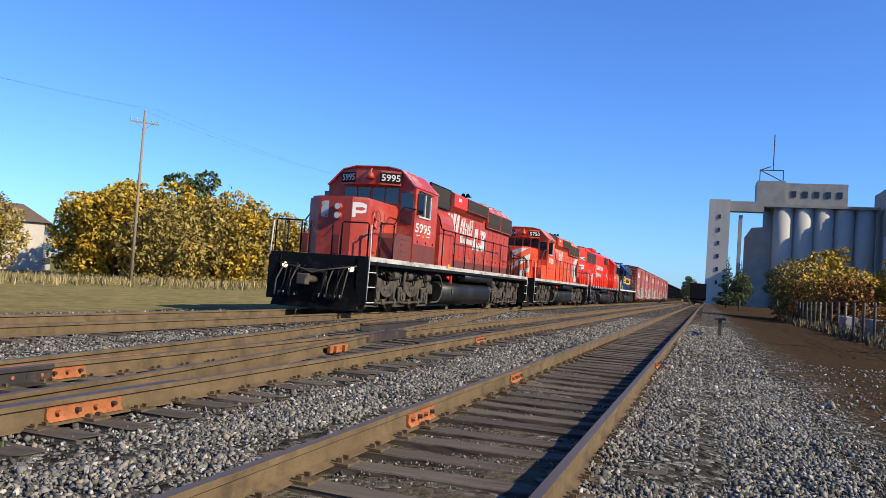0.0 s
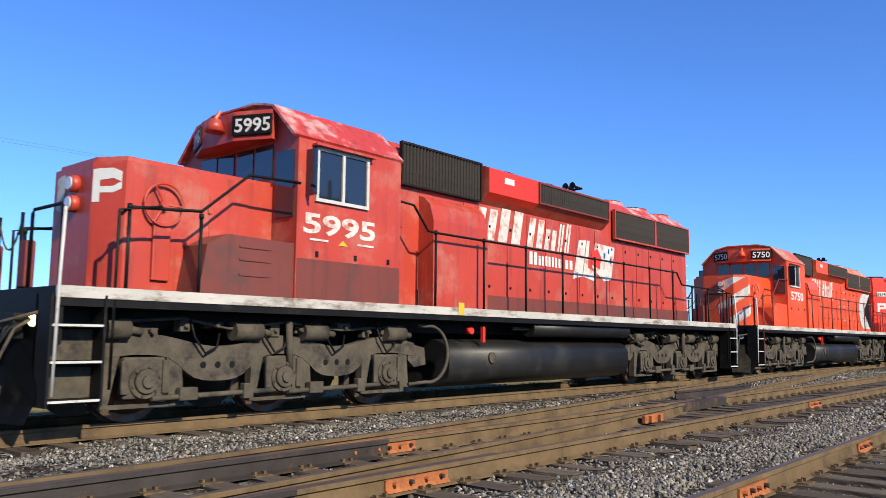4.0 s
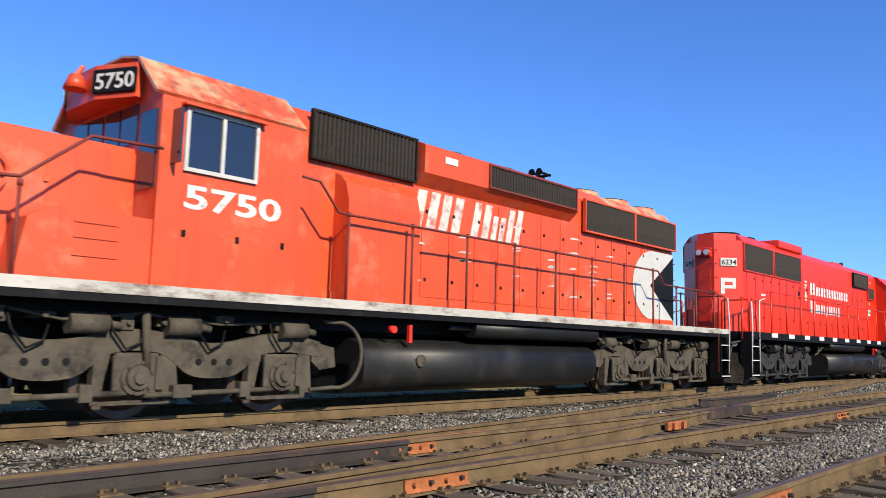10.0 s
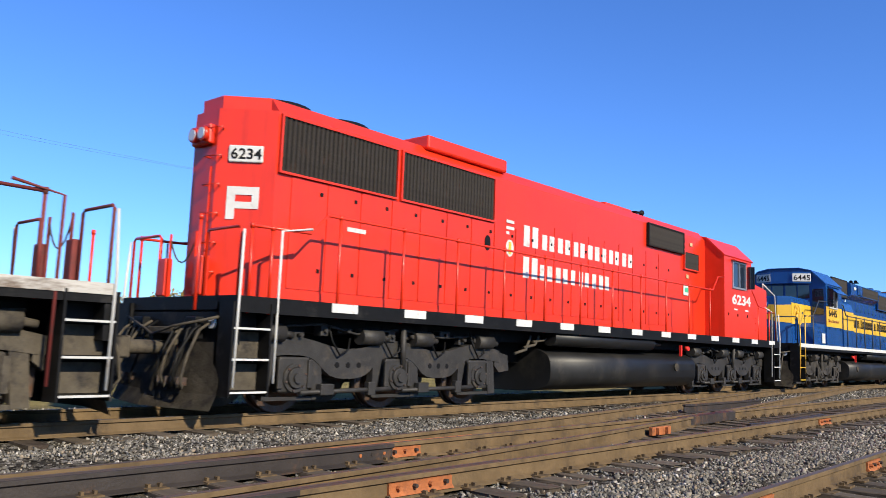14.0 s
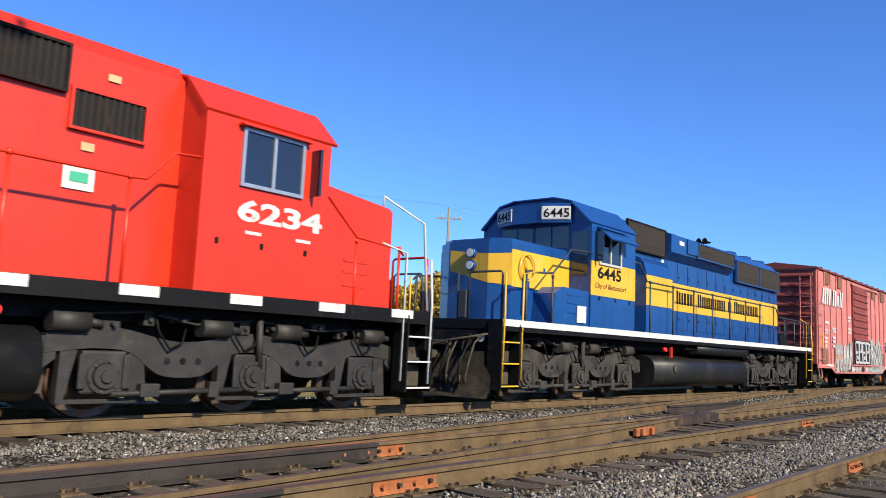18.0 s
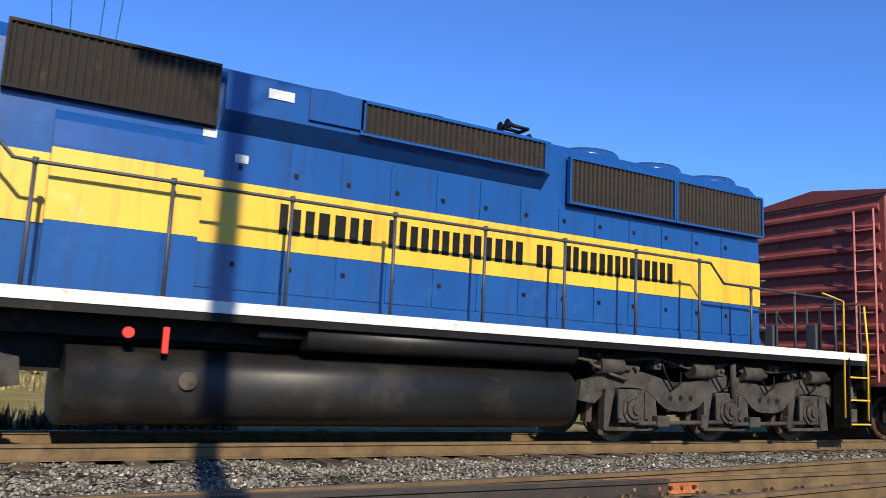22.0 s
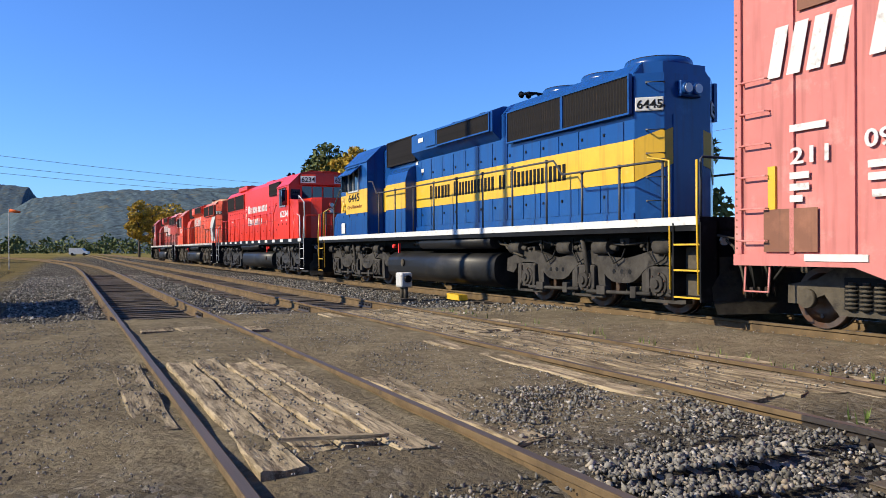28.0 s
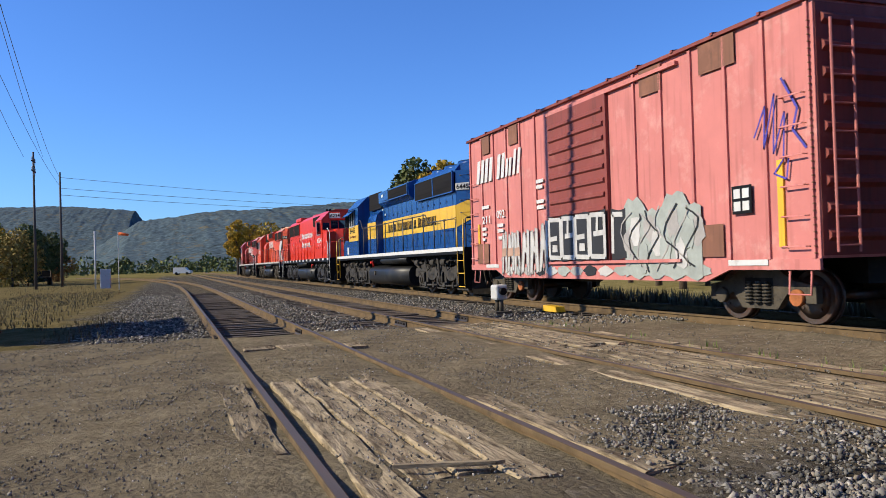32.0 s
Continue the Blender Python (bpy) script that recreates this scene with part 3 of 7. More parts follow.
TIE_MESH = []
for k in range(4):
    bm = B()
    r = random.Random(k)
    box(bm, -0.115, 0.115, -1.30, 1.30, -0.17, 0.0, 0.012)
    for v in bm.verts:
        v.co += Vector((r.uniform(-0.008, 0.008), r.uniform(-0.03, 0.03), r.uniform(-0.006, 0.004)))
    TIE_MESH.append(mesh_of("tie", bm, TIE))
PLATE = None


def lay_ties(track, yc, x0, x1, z, spacing=0.53, near=True, grow=None):
    r = random.Random(int(yc * 100))
    x = x0
    far = B()
    while x < x1:
        xx = x + r.uniform(-0.04, 0.04)
        ln = 1.0 if grow is None else grow(x)
        m_ = pose(xx, yc + (ln - 1) * 1.3, z + r.uniform(-0.012, 0.008), r.uniform(-0.6, 0.6), r.uniform(-1, 1), r.uniform(-1.6, 1.6)) @ Matrix.Diagonal((1, ln, 1, 1))
        if near:
            ob = new("tie", TIE_MESH[r.randrange(4)])
            ob.parent = track
            ob.matrix_basis = m_
        else:
            vs0 = len(far.verts)
            box(far, -0.115, 0.115, -1.30, 1.30, -0.17, 0.0)
            far.verts.ensure_lookup_table()
            for v in far.verts[vs0:]:
                v.co = m_ @ v.co
        x += spacing
    if near:
        far.free()
    else:
        tagged(part("far_ties", far, TIE, track), "rows of distant weathered ties", kind="stuff")


def switch_len(x):
    return 1.0 + max(0.0, min(0.75, (lead(x) - 4.6) / 3.0)) if -3 < x < 22 else 1.0


lay_ties(track_a, YA, -4.3, 55, -0.165)
lay_ties(track_a, YA, -45, -13.2, -0.165)
lay_ties(track_b, YB, -5.0, 50, -0.165, 0.52, True, switch_len)
lay_ties(track_b, YB, -45, -16.3, -0.165, 0.52)
lay_ties(track_a, YA, 55, 130, -0.165, 0.53, False)
lay_ties(track_c, YC, -60, 90, -0.175, 0.53, False)

# spikes and tie plates on the nearest rails
bm = B()
box(bm, -0.09, 0.09, -0.17, 0.17, 0, 0.018)
for sx, sy in ((-0.05, -0.09), (0.05, 0.09), (0.05, -0.09)):
    box(bm, sx - 0.012, sx + 0.012, sy - 0.02, sy + 0.02, 0.018, 0.045)
plate_mesh = mesh_of("tie_plate", bm, RAIL_RUST)
for tr_, yc, x0, x1 in ((track_a, YA, -4.3, 22), (track_b, YB, -5.0, 24)):
    x = x0
    while x < x1:
        for side in (-1, 1):
            ob = new("tie_plate", plate_mesh)
            ob.parent = tr_
            ob.matrix_basis = pose(x, yc + side * GAUGE, -0.172)
        x += 0.53 if yc == YA else 0.52


# crossing timbers
def plank(x0, x1, y0, y1, z, seed, parent):
    r = random.Random(seed)
    bm = B()
    n_ = 9
    for k in range(n_):
        a, b = x0 + (x1 - x0) * k / n_, x0 + (x1 - x0) * (k + 1) / n_
    rows = []
    for k in range(n_ + 1):
        x = x0 + (x1 - x0) * k / n_ + (r.uniform(-0.14, 0.14) if k in (0, n_) else 0)
        e = 0.012
        a, b = y0 + r.uniform(-e, e), y1 + r.uniform(-e, e)
        t = z + r.uniform(-0.014, 0.008)
        xa, xb = (x + r.uniform(-0.06, 0.06), x + r.uniform(-0.06, 0.06)) if k in (0, n_) else (x, x)
        rows.append([bm.verts.new(p) for p in ((xa, a, t - 0.15), (xa, a, t - 0.012), (xa, a + 0.014, t), (xb, (a + b) / 2, t - r.uniform(0, 0.016)), (xb, b - 0.014, t), (xb, b, t - 0.012), (xb, b, t - 0.15))])
    for p, q in zip(rows[:-1], rows[1:]):
        for i in range(6):
            bm.faces.new((p[i], q[i], q[i + 1], p[i + 1]))
    bm.faces.new(rows[0])
    bm.faces.new(list(reversed(rows[-1])))
    return part("plank", bm, PLANK, parent)


crossing = thing("level_crossing", "worn grey-brown timber planks of a dirt crossing", "level crossing", kind="structure")
k = 0
for y0 in (0.90, 1.17, 1.43, 1.69):
    plank(-9.15 + 0.1 * (k % 3), -4.72 - 0.25 * ((k * 7) % 3), y0, y0 + 0.235, -0.012, k, crossing)
    k += 1
for x0, x1, y0, y1 in ((-9.1, -6.05, 0.40, 0.67), (-7.3, -4.6, 2.38, 2.64), (-13.0, -12.35, 0.95, 1.4), (-12.9, -12.1, 1.45, 1.95), (-12.6, -11.9, 2.38, 2.62)):
    plank(x0, x1, y0, y1, -0.03, 40 + k, crossing)
    k += 1
for y0 in (4.55, 4.79, 5.03, 5.27, 5.51):
    for a, b in ((-14.6, -10.3), (-10.25, -4.9)):
        plank(a + random.uniform(-0.3, 0.3), b + random.uniform(-0.2, 0.2), y0, y0 + 0.22, -0.015, 80 + k, crossing)
        k += 1
for y0 in (4.02, 6.1):
    plank(-14.2, -9.8, y0, y0 + 0.24, -0.03, 120 + k, crossing)
    plank(-9.7, -5.2, y0, y0 + 0.24, -0.03, 121 + k, crossing)
    k += 2

# loose stones
ICO_V = None
bm = B()
bmesh.ops.create_icosphere(bm, subdivisions=1, radius=1)
ICO_V = np.array([v.co[:] for v in bm.verts])
ICO_F = np.array([[v.index for v in f.verts] for f in bm.faces])
bm.free()
OCT_V = np.array([(1, 0, 0), (-1, 0, 0), (0, 1, 0), (0, -1, 0), (0, 0, 1), (0, 0, -1)], float)
OCT_F = np.array([(0, 2, 4), (2, 1, 4), (1, 3, 4), (3, 0, 4), (2, 0, 5), (1, 2, 5), (3, 1, 5), (0, 3, 5)])


def stone_material():
    m = mat("grey_ballast_stones", (0.30, 0.29, 0.28), 0.9, 0, 0.25, 20, 0.2, 60, spec=0.1)
    n, l = m.node_tree.nodes, m.node_tree.links
    g = n.new("ShaderNodeNewGeometry")
    r = n.new("ShaderNodeValToRGB")
    e = r.color_ramp.elements
    e.new(0.45), e.new(0.8), e.new(0.93)
    for k, (p, c) in enumerate(((0, (0.060, 0.056, 0.049)), (0.45, (0.145, 0.137, 0.120)), (0.8, (0.255, 0.242, 0.215)), (0.93, (0.28, 0.225, 0.16)), (1, (0.50, 0.475, 0.43)))):
        e[k].position, e[k].color = p, (*c, 1)
    l.new(g.outputs["Random Per Island"], r.inputs[0])
    mx = n.new("ShaderNodeMix")
    mx.data_type, mx.blend_type = 'RGBA', 'MULTIPLY'
    mx.inputs[0].default_value = 0.5
    b = n["Principled BSDF"]
    src = b.inputs["Base Color"].links[0].from_socket
    l.new(r.outputs[0], mx.inputs[6])
    l.new(src, mx.inputs[7])
    gain = n.new("ShaderNodeHueSaturation")
    gain.inputs["Value"].default_value = 1.38
    l.new(mx.outputs[2], gain.inputs["Color"])
    l.new(gain.outputs[0], b.inputs["Base Color"])
    return m


STONES = stone_material()


def scatter(name, areas, lo, hi, V, F, seed, label, lift=0.0):
    """areas: (x0, x1, y0, y1, stones per square metre)."""
    r = np.random.RandomState(seed)
    pos = []
    for x0, x1, y0, y1, d in areas:
        c = int((x1 - x0) * (y1 - y0) * d)
        pos.append(np.stack([r.uniform(x0, x1, c), r.uniform(y0, y1, c)], -1))
    pos = np.concatenate(pos)
    i = np.clip(np.searchsorted(gx, pos[:, 0]) - 1, 0, n0 - 2)
    j = np.clip(np.searchsorted(gy, pos[:, 1]) - 1, 0, n1 - 2)
    size = lo + (hi - lo) * r.beta(1.6, 3.5, len(pos))
    z = GZ[i, j] + lift + size * r.uniform(-0.25, 0.45, len(pos))
    sc = size[:, None] * r.uniform(0.5, 1.3, (len(pos), 3)) * np.array([1, 1, 0.8])
    q = r.normal(size=(len(pos), 4))
    q /= np.linalg.norm(q, axis=1)[:, None]
    w, a, b, c = q.T
    rot = np.stack([np.stack([1 - 2 * (b * b + c * c), 2 * (a * b - c * w), 2 * (a * c + b * w)], -1), np.stack([2 * (a * b + c * w), 1 - 2 * (a * a + c * c), 2 * (b * c - a * w)], -1),
                    np.stack([2 * (a * c - b * w), 2 * (b * c + a * w), 1 - 2 * (a * a + b * b)], -1)], -2)
    jit = r.uniform(0.6, 1.3, (len(pos), len(V), 1))
    v = np.einsum('nij,nkj->nki', rot, V[None] * jit * sc[:, None, :])
    v[:, :, 0] += pos[:, :1]
    v[:, :, 1] += pos[:, 1:]
    v[:, :, 2] += z[:, None]
    f = (F[None] + (np.arange(len(pos)) * len(V))[:, None, None]).reshape(-1, 3)
    return tagged(new(name, quick_mesh(name, v.reshape(-1, 3), f, STONES)), label, "gravel", kind="stuff")


scatter("ballast_stones", [(-4.2, 14, 2.3, 3.75, 1250), (-4.2, 14, 3.75, 4.4, 260), (1.5, 14, -1.15, 0.70, 1150), (2.5, 14, -1.7, -1.15, 330), (2.5, 14, -4.0, -1.7, 30), (-4.2, 1.5, -1.2, 0.72, 420), (-4.4, 12, 6.1, 9.25, 480),
                           (-4.2, 12, 4.6, 5.8, 90)], 0.012, 0.042, OCT_V, OCT_F, 5, "coarse grey crushed-stone ballast, heaped")
scatter("track_fines", [(-4.2, 14, 0.85, 2.15, 330), (-4.2, 10, 4.6, 5.8, 200)], 0.006, 0.019, OCT_V, OCT_F, 15, "small gravel between the ties of the siding")
scatter("far_ballast_stones", [(14, 45, 2.3, 4.1, 170), (14, 40, -1.15, 0.72, 170), (12, 40, 6.8, 9.25, 80), (-45, -15, 2.3, 4.4, 90), (-45, -15.5, -1.6, 0.7, 90), (-40, -13, 6.2, 9.2, 60),
                               (-6, 20, 10.9, 13.5, 50), (3, 20, -6.5, -1.6, 22)], 0.02, 0.06, OCT_V, OCT_F, 6, "grey ballast and loose pebbles farther along the tracks")

scatter("crossing_pebbles", [(-15, -3.4, -4.5, 0.4, 420), (-15, -3.6, 2.6, 4.0, 380), (-15, -4.2, 6.3, 9.0, 60), (-12.4, -9.1, 0.85, 2.15, 160)], 0.004, 0.018, OCT_V, OCT_F, 8, "small pebbles pressed into the dirt of the crossing")
scatter("crossing_gravel", [(-6.2, -3.8, 2.45, 4.3, 650), (-4.2, -2.0, -0.6, 4.2, 240), (-6.0, -3.8, 6.2, 9.2, 240)], 0.009, 0.034, OCT_V, OCT_F, 9, "coarse dark gravel at the edge of the crossing")
scatter("plank_debris", [(-9.2, -4.6, 0.9, 1.95, 260), (-14.4, -5.0, 4.5, 5.75, 170), (-9.0, -6.0, 0.4, 0.68, 220), (-7.2, -4.6, 2.38, 2.64, 220)], 0.004, 0.020, OCT_V, OCT_F, 12, "grit and crumbs of dirt on the crossing planks", 0.028)

# ---- trees ----


def leaves(blobs, count, size, seed, flat=0.6):
    """Small bent leaf clumps round the centres (x, y, z, rx, ry, rz) of a crown."""
    r = np.random.RandomState(seed)
    vol = np.array([b[3] * b[4] * b[5] for b in blobs])
    pick = r.choice(len(blobs), count, p=vol / vol.sum())
    bl = np.array(blobs)[pick]
    d = r.normal(size=(count, 3))
    d /= np.linalg.norm(d, axis=1)[:, None]
    rad = r.uniform(0.45, 1.08, count) ** 0.6
    c = bl[:, :3] + d * bl[:, 3:] * rad[:, None]
    t = r.normal(size=(count, 3))
    t /= np.linalg.norm(t, axis=1)[:, None]
    s = np.cross(t, r.normal(size=(count, 3)))
    s /= np.linalg.norm(s, axis=1)[:, None]
    k = size * r.uniform(0.55, 1.4, count)[:, None]
    up = np.cross(t, s) * k * 0.3
    v = np.stack([c - t * k, c - s * k * flat + up, c + t * k, c + s * k * flat + up], 1).reshape(-1, 3)
    f = np.arange(count * 4).reshape(-1, 4)
    tri = np.concatenate([f[:, [0, 1, 2]], f[:, [0, 2, 3]]])
    return v, tri


def tree(name, h, spread, leaf, seed, count, label, low=0.25, size=0.22, lobes=9):
    r = random.Random(seed)
    ob = thing(name, label, "tree")
    bm = B()
    pts = [Vector((0, 0, -0.6)), Vector((r.uniform(-.1, .1), r.uniform(-.1, .1), h * 0.3)), Vector((r.uniform(-.3, .3), r.uniform(-.3, .3), h * 0.62)), Vector((r.uniform(-.4, .4), r.uniform(-.4, .4), h * 0.9))]
    rr = [h * 0.022, h * 0.016, h * 0.009, h * 0.003]
    for a, b, p, q in zip(pts[:-1], pts[1:], rr[:-1], rr[1:]):
        rod(bm, a, b, p, 7, q)
    blobs = []
    for k in range(lobes):
        z = h * (low + (0.92 - low) * (k + 0.5) / lobes)
        wid = spread * (1.0 - 0.75 * abs((z / h - low) / (1 - low) - 0.38) ** 1.3)
        a = k * 2.4 + r.uniform(-.5, .5)
        e = wid * r.uniform(0.35, 0.7)
        c = Vector((math.cos(a) * e, math.sin(a) * e, z + r.uniform(-.3, .3)))
        rod(bm, (0, 0, z * 0.75), c, h * 0.007, 5, h * 0.002)
        q = wid * r.uniform(0.42, 0.66)
        blobs.append((c.x, c.y, c.z, q, q, q * r.uniform(0.6, 0.85)))
    part("trunk", bm, BARK, ob)
    v, f = leaves(blobs, count, size, seed)
    cr = new("crown", quick_mesh("crown", v, f, leaf))
    cr.parent = ob
    return ob


def conifer(name, h, spread, seed, count, label):
    ob = thing(name, label, "tree")
    bm = B()
    rod(bm, (0, 0, -0.5), (0, 0, h), h * 0.016, 7, 0.01)
    part("trunk", bm, BARK, ob)
    r = random.Random(seed)
    blobs = []
    for k in range(16):
        z = h * (0.1 + 0.88 * k / 16)
        w = spread * (1 - z / h) * r.uniform(0.6, 1.1) + 0.12
        a = k * 2.4
        blobs.append((math.cos(a) * w * 0.5, math.sin(a) * w * 0.5, z, w * 0.8, w * 0.8, h * 0.045))
    v, f = leaves(blobs, count, 0.24, seed, 0.35)
    cr = new("crown", quick_mesh("crown", v, f, LEAF_DARK))
    cr.parent = ob
    return ob


T_GOLD = tree("golden_tree", 10, 4.6, LEAF_YELLOW, 1, 5200, "broad rounded tree with golden autumn leaves", 0.12, 0.24, 14)
T_GOLD["group"] = "autumn trees along the road"
T_OLIVE = tree("olive_tree", 9.5, 4.8, LEAF_OLIVE, 2, 5200, "dense tree with yellow-brown leaves", 0.1, 0.24, 14)
T_OLIVE["group"] = "autumn trees along the road"
T_GREEN = tree("green_tree", 12, 3.6, LEAF_GREEN, 3, 4200, "tall tree still half green", 0.3, 0.25, 11)
T_RUST = tree("autumn_bush", 3.6, 2.2, LEAF_RUST, 4, 2600, "bush with rust and yellow leaves", 0.06, 0.13, 9)
T_SHRUB = tree("yellow_shrub", 3.2, 2.4, LEAF_YELLOW, 5, 2600, "low shrub with yellow leaves", 0.05, 0.13, 9)
T_FIR = conifer("dark_conifer", 12, 3.0, 6, 2600, "dark green pointed conifer")
T_ASPEN = tree("yellow_aspen", 13, 2.6, LEAF_YELLOW, 8, 3800, "slender aspen with thinning yellow leaves", 0.25, 0.22, 12)


def plant(src, x, y, s=1.0, turn=0.0, first=False):
    m_ = Matrix.Translation((x, y, ground_z(x, y) - 0.05)) @ pose(0, 0, 0, 0, 0, turn) @ Matrix.Diagonal((s, s, s, 1))
    if first:
        src.matrix_basis = m_
        return src
    ob = copy_thing(src, Matrix())
    ob.matrix_basis = m_
    return ob


plant(T_GOLD, 85.8, 78.1, 1.2, 0, True)
plant(T_OLIVE, 83.0, 66.0, 1.1, 0, True)
plant(T_GREEN, 102.5, 76.7, 1.45, 0, True)
plant(T_RUST, 66, -10.5, 1.1, 0, True)
plant(T_SHRUB, 74, -10.5, 1.3, 40, True)
plant(T_FIR, 109.2, 74.2, 1.35, 0, True)
plant(T_ASPEN, -58, 27, 0.85, 0, True)
for src, x, y, s, turn in ((T_OLIVE, 57.8, 75.4, 1.22, 50), (T_GOLD, 61.5, 73.8, 0.85, 120), (T_OLIVE, 65.3, 75.7, 0.95, 10), (T_OLIVE, 50.3, 74.6, 1.25, 80), (T_GREEN, 52.2, 79.9, 1.12, 60), (T_OLIVE, 44.6, 80.5, 0.80, 10), (T_GOLD, 81.6, 76.7, 1.05, 200), (T_GOLD, 82.8, 72.5, 1.25, 15), (T_OLIVE, 86.5, 71.1, 1.20, 300), (T_GOLD, 90.3, 69.6, 1.30, 250), (T_OLIVE, 91.1, 65.2, 1.25, 33), (T_GOLD, 96.6, 64.2, 1.30, 77), (T_OLIVE, 100.3, 62.2, 1.20, 180), (T_GOLD, 105.7, 61.0, 1.10, 90), (T_GOLD, 113.0, 60.1, 1.00, 30), (T_GOLD, 91.7, 77.5, 1.30, 210),
                           (T_GOLD, 46, 92, 0.7, 99), (T_GREEN, 30, 96, 0.65, 140), (T_GOLD, 18, 90, 0.7, 210), (T_OLIVE, 6, 88, 0.75, 20), (T_FIR, -4, 66, 0.72, 30), (T_GREEN, -9, 70, 0.62, 31),
                           (T_GOLD, -14, 74, 0.6, 41), (T_GREEN, -16, 62, 0.7, 131), (T_FIR, -8, 60, 0.8, 80), (T_GREEN, -20, 66, 0.75, 300), (T_ASPEN, -200, 15.5, 1.15, 60), (T_ASPEN, -205, 19, 1.1, 160), (T_GOLD, -195, 23, 1.2, 10), (T_GREEN, -83, 26, 1.08, 15), (T_GREEN, -89, 28, 1.05, 75), (T_ASPEN, -70, 24, 0.95, 60), (T_ASPEN, -84, 26, 1.0, 160),
                           (T_ASPEN, -100, 30, 0.8, 200), (T_GREEN, -34, 24, 0.82, 20), (T_GREEN, -39, 26, 0.8, 220), (T_FIR, -36, 27, 0.78, 120), (T_GREEN, -45, 28, 0.72, 90), (T_GREEN, -30, 26, 0.8, 290),
                           (T_OLIVE, 79, -8.2, 0.58, 70), (T_GOLD, 83, -10.2, 0.66, 10), (T_OLIVE, 76, -11.0, 0.5, 210), (T_ASPEN, 84, -12.0, 0.62, 140), (T_RUST, 66, -8.9, 0.6, 60), (T_RUST, 44, -8.3, 0.5, 160), (T_RUST, 38, -8.0, 0.42, 20), (T_SHRUB, 70, -13, 1.4, 10), (T_RUST, 75, -9.5, 1.2, 200), (T_SHRUB, 58, -13.5, 1.0, 100), (T_GREEN, 130, -5, 0.5, 50),
                           (T_FIR, 170, -4, 0.9, 0), (T_GREEN, 150, -12, 0.7, 40), (T_ASPEN, 66, -13, 0.45, 40), (T_FIR, 210, -8, 1.0, 20), (T_GREEN, 190, 3.5, 0.55, 200),
                           (T_GOLD, -120, -22, 0.75, 30), (T_OLIVE, -112, -28, 0.9, 190), (T_GREEN, -130, -26, 0.85, 80), (T_GREEN, -106, -15.5, 0.62, 10), (T_GREEN, -110, -14.2, 0.55, 70), (T_OLIVE, -104, -17.5, 0.7, 170), (T_FIR, -108, -16.5, 0.6, 70), (T_RUST, -150, -20, 1.8, 33)):
    plant(src, x, y, s, turn)

# dry grass and weeds
r_ = np.random.RandomState(11)


def tufts(name, areas, hgt, material, label, seed):
    r = np.random.RandomState(seed)
    vs, fs = [], []
    base = 0
    for x0, x1, y0, y1, c in areas:
        px, py = r.uniform(x0, x1, c), r.uniform(y0, y1, c)
        for x, y in zip(px, py):
            z = ground_z(x, y)
            for _ in range(3):
                a, ln = r.uniform(0, 6.28), hgt * r.uniform(0.5, 1.3)
                w, t = 0.03 * hgt / 0.3, ln * r.uniform(0.1, 0.5)
                dx, dy = math.cos(a), math.sin(a)
                vs += [(x - dy * w, y + dx * w, z - 0.02), (x + dy * w, y - dx * w, z - 0.02), (x + dx * t, y + dy * t, z + ln)]
                fs.append((base, base + 1, base + 2))
                base += 3
    return tagged(new(name, quick_mesh(name, np.array(vs), np.array(fs), material)), label, "grass", kind="stuff")


tufts("verge_grass", [(40, 150, 31, 62, 4200), (-30, 40, 32, 60, 1700)], 0.6, GRASS_DRY, "tall straw-coloured grass along the far road", 4)
tufts("dry_grass", [(-60, -22, -9, -3.0, 2600), (-130, -60, -20, -4, 1400), (-26, -18, -2.6, -1.2, 160)], 0.13, GRASS_DULL, "dry straw-coloured grass on the verge", 1)
tufts("green_weeds", [(-4.4, -1.0, 4.62, 5.7, 130), (-2.0, 1.5, 4.6, 5.6, 60), (-14, -4.5, 5.95, 6.4, 60), (-4, 4, 4.0, 4.4, 14), (33, 48, 30, 34, 240)], 0.10, GRASS_GREEN, "small green weeds among the switch ties", 2)

tufts("roadside_weeds", [(24, 70, -8.6, -6.0, 900)], 0.45, GRASS_DULL, "brown weeds along the old fence", 7)

tufts("trackside_scrub", [(-60, 4, 13.4, 17.0, 4200)], 0.40, GRASS_DULL, "rank brown weeds and scrub behind the main track", 17)

# ---- hills beyond the yard ----


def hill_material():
    # blue-grey base colour holds the haze of distance over the woods
    m = mat("hazy_wooded_hillside", (0.068, 0.098, 0.110), 0.95, 0, 0.7, 0.12, 0, 1, (0.155, 0.125, 0.06), 0.22, 0.05, (1, 1, 1), 0.1)
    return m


HILL = hill_material()


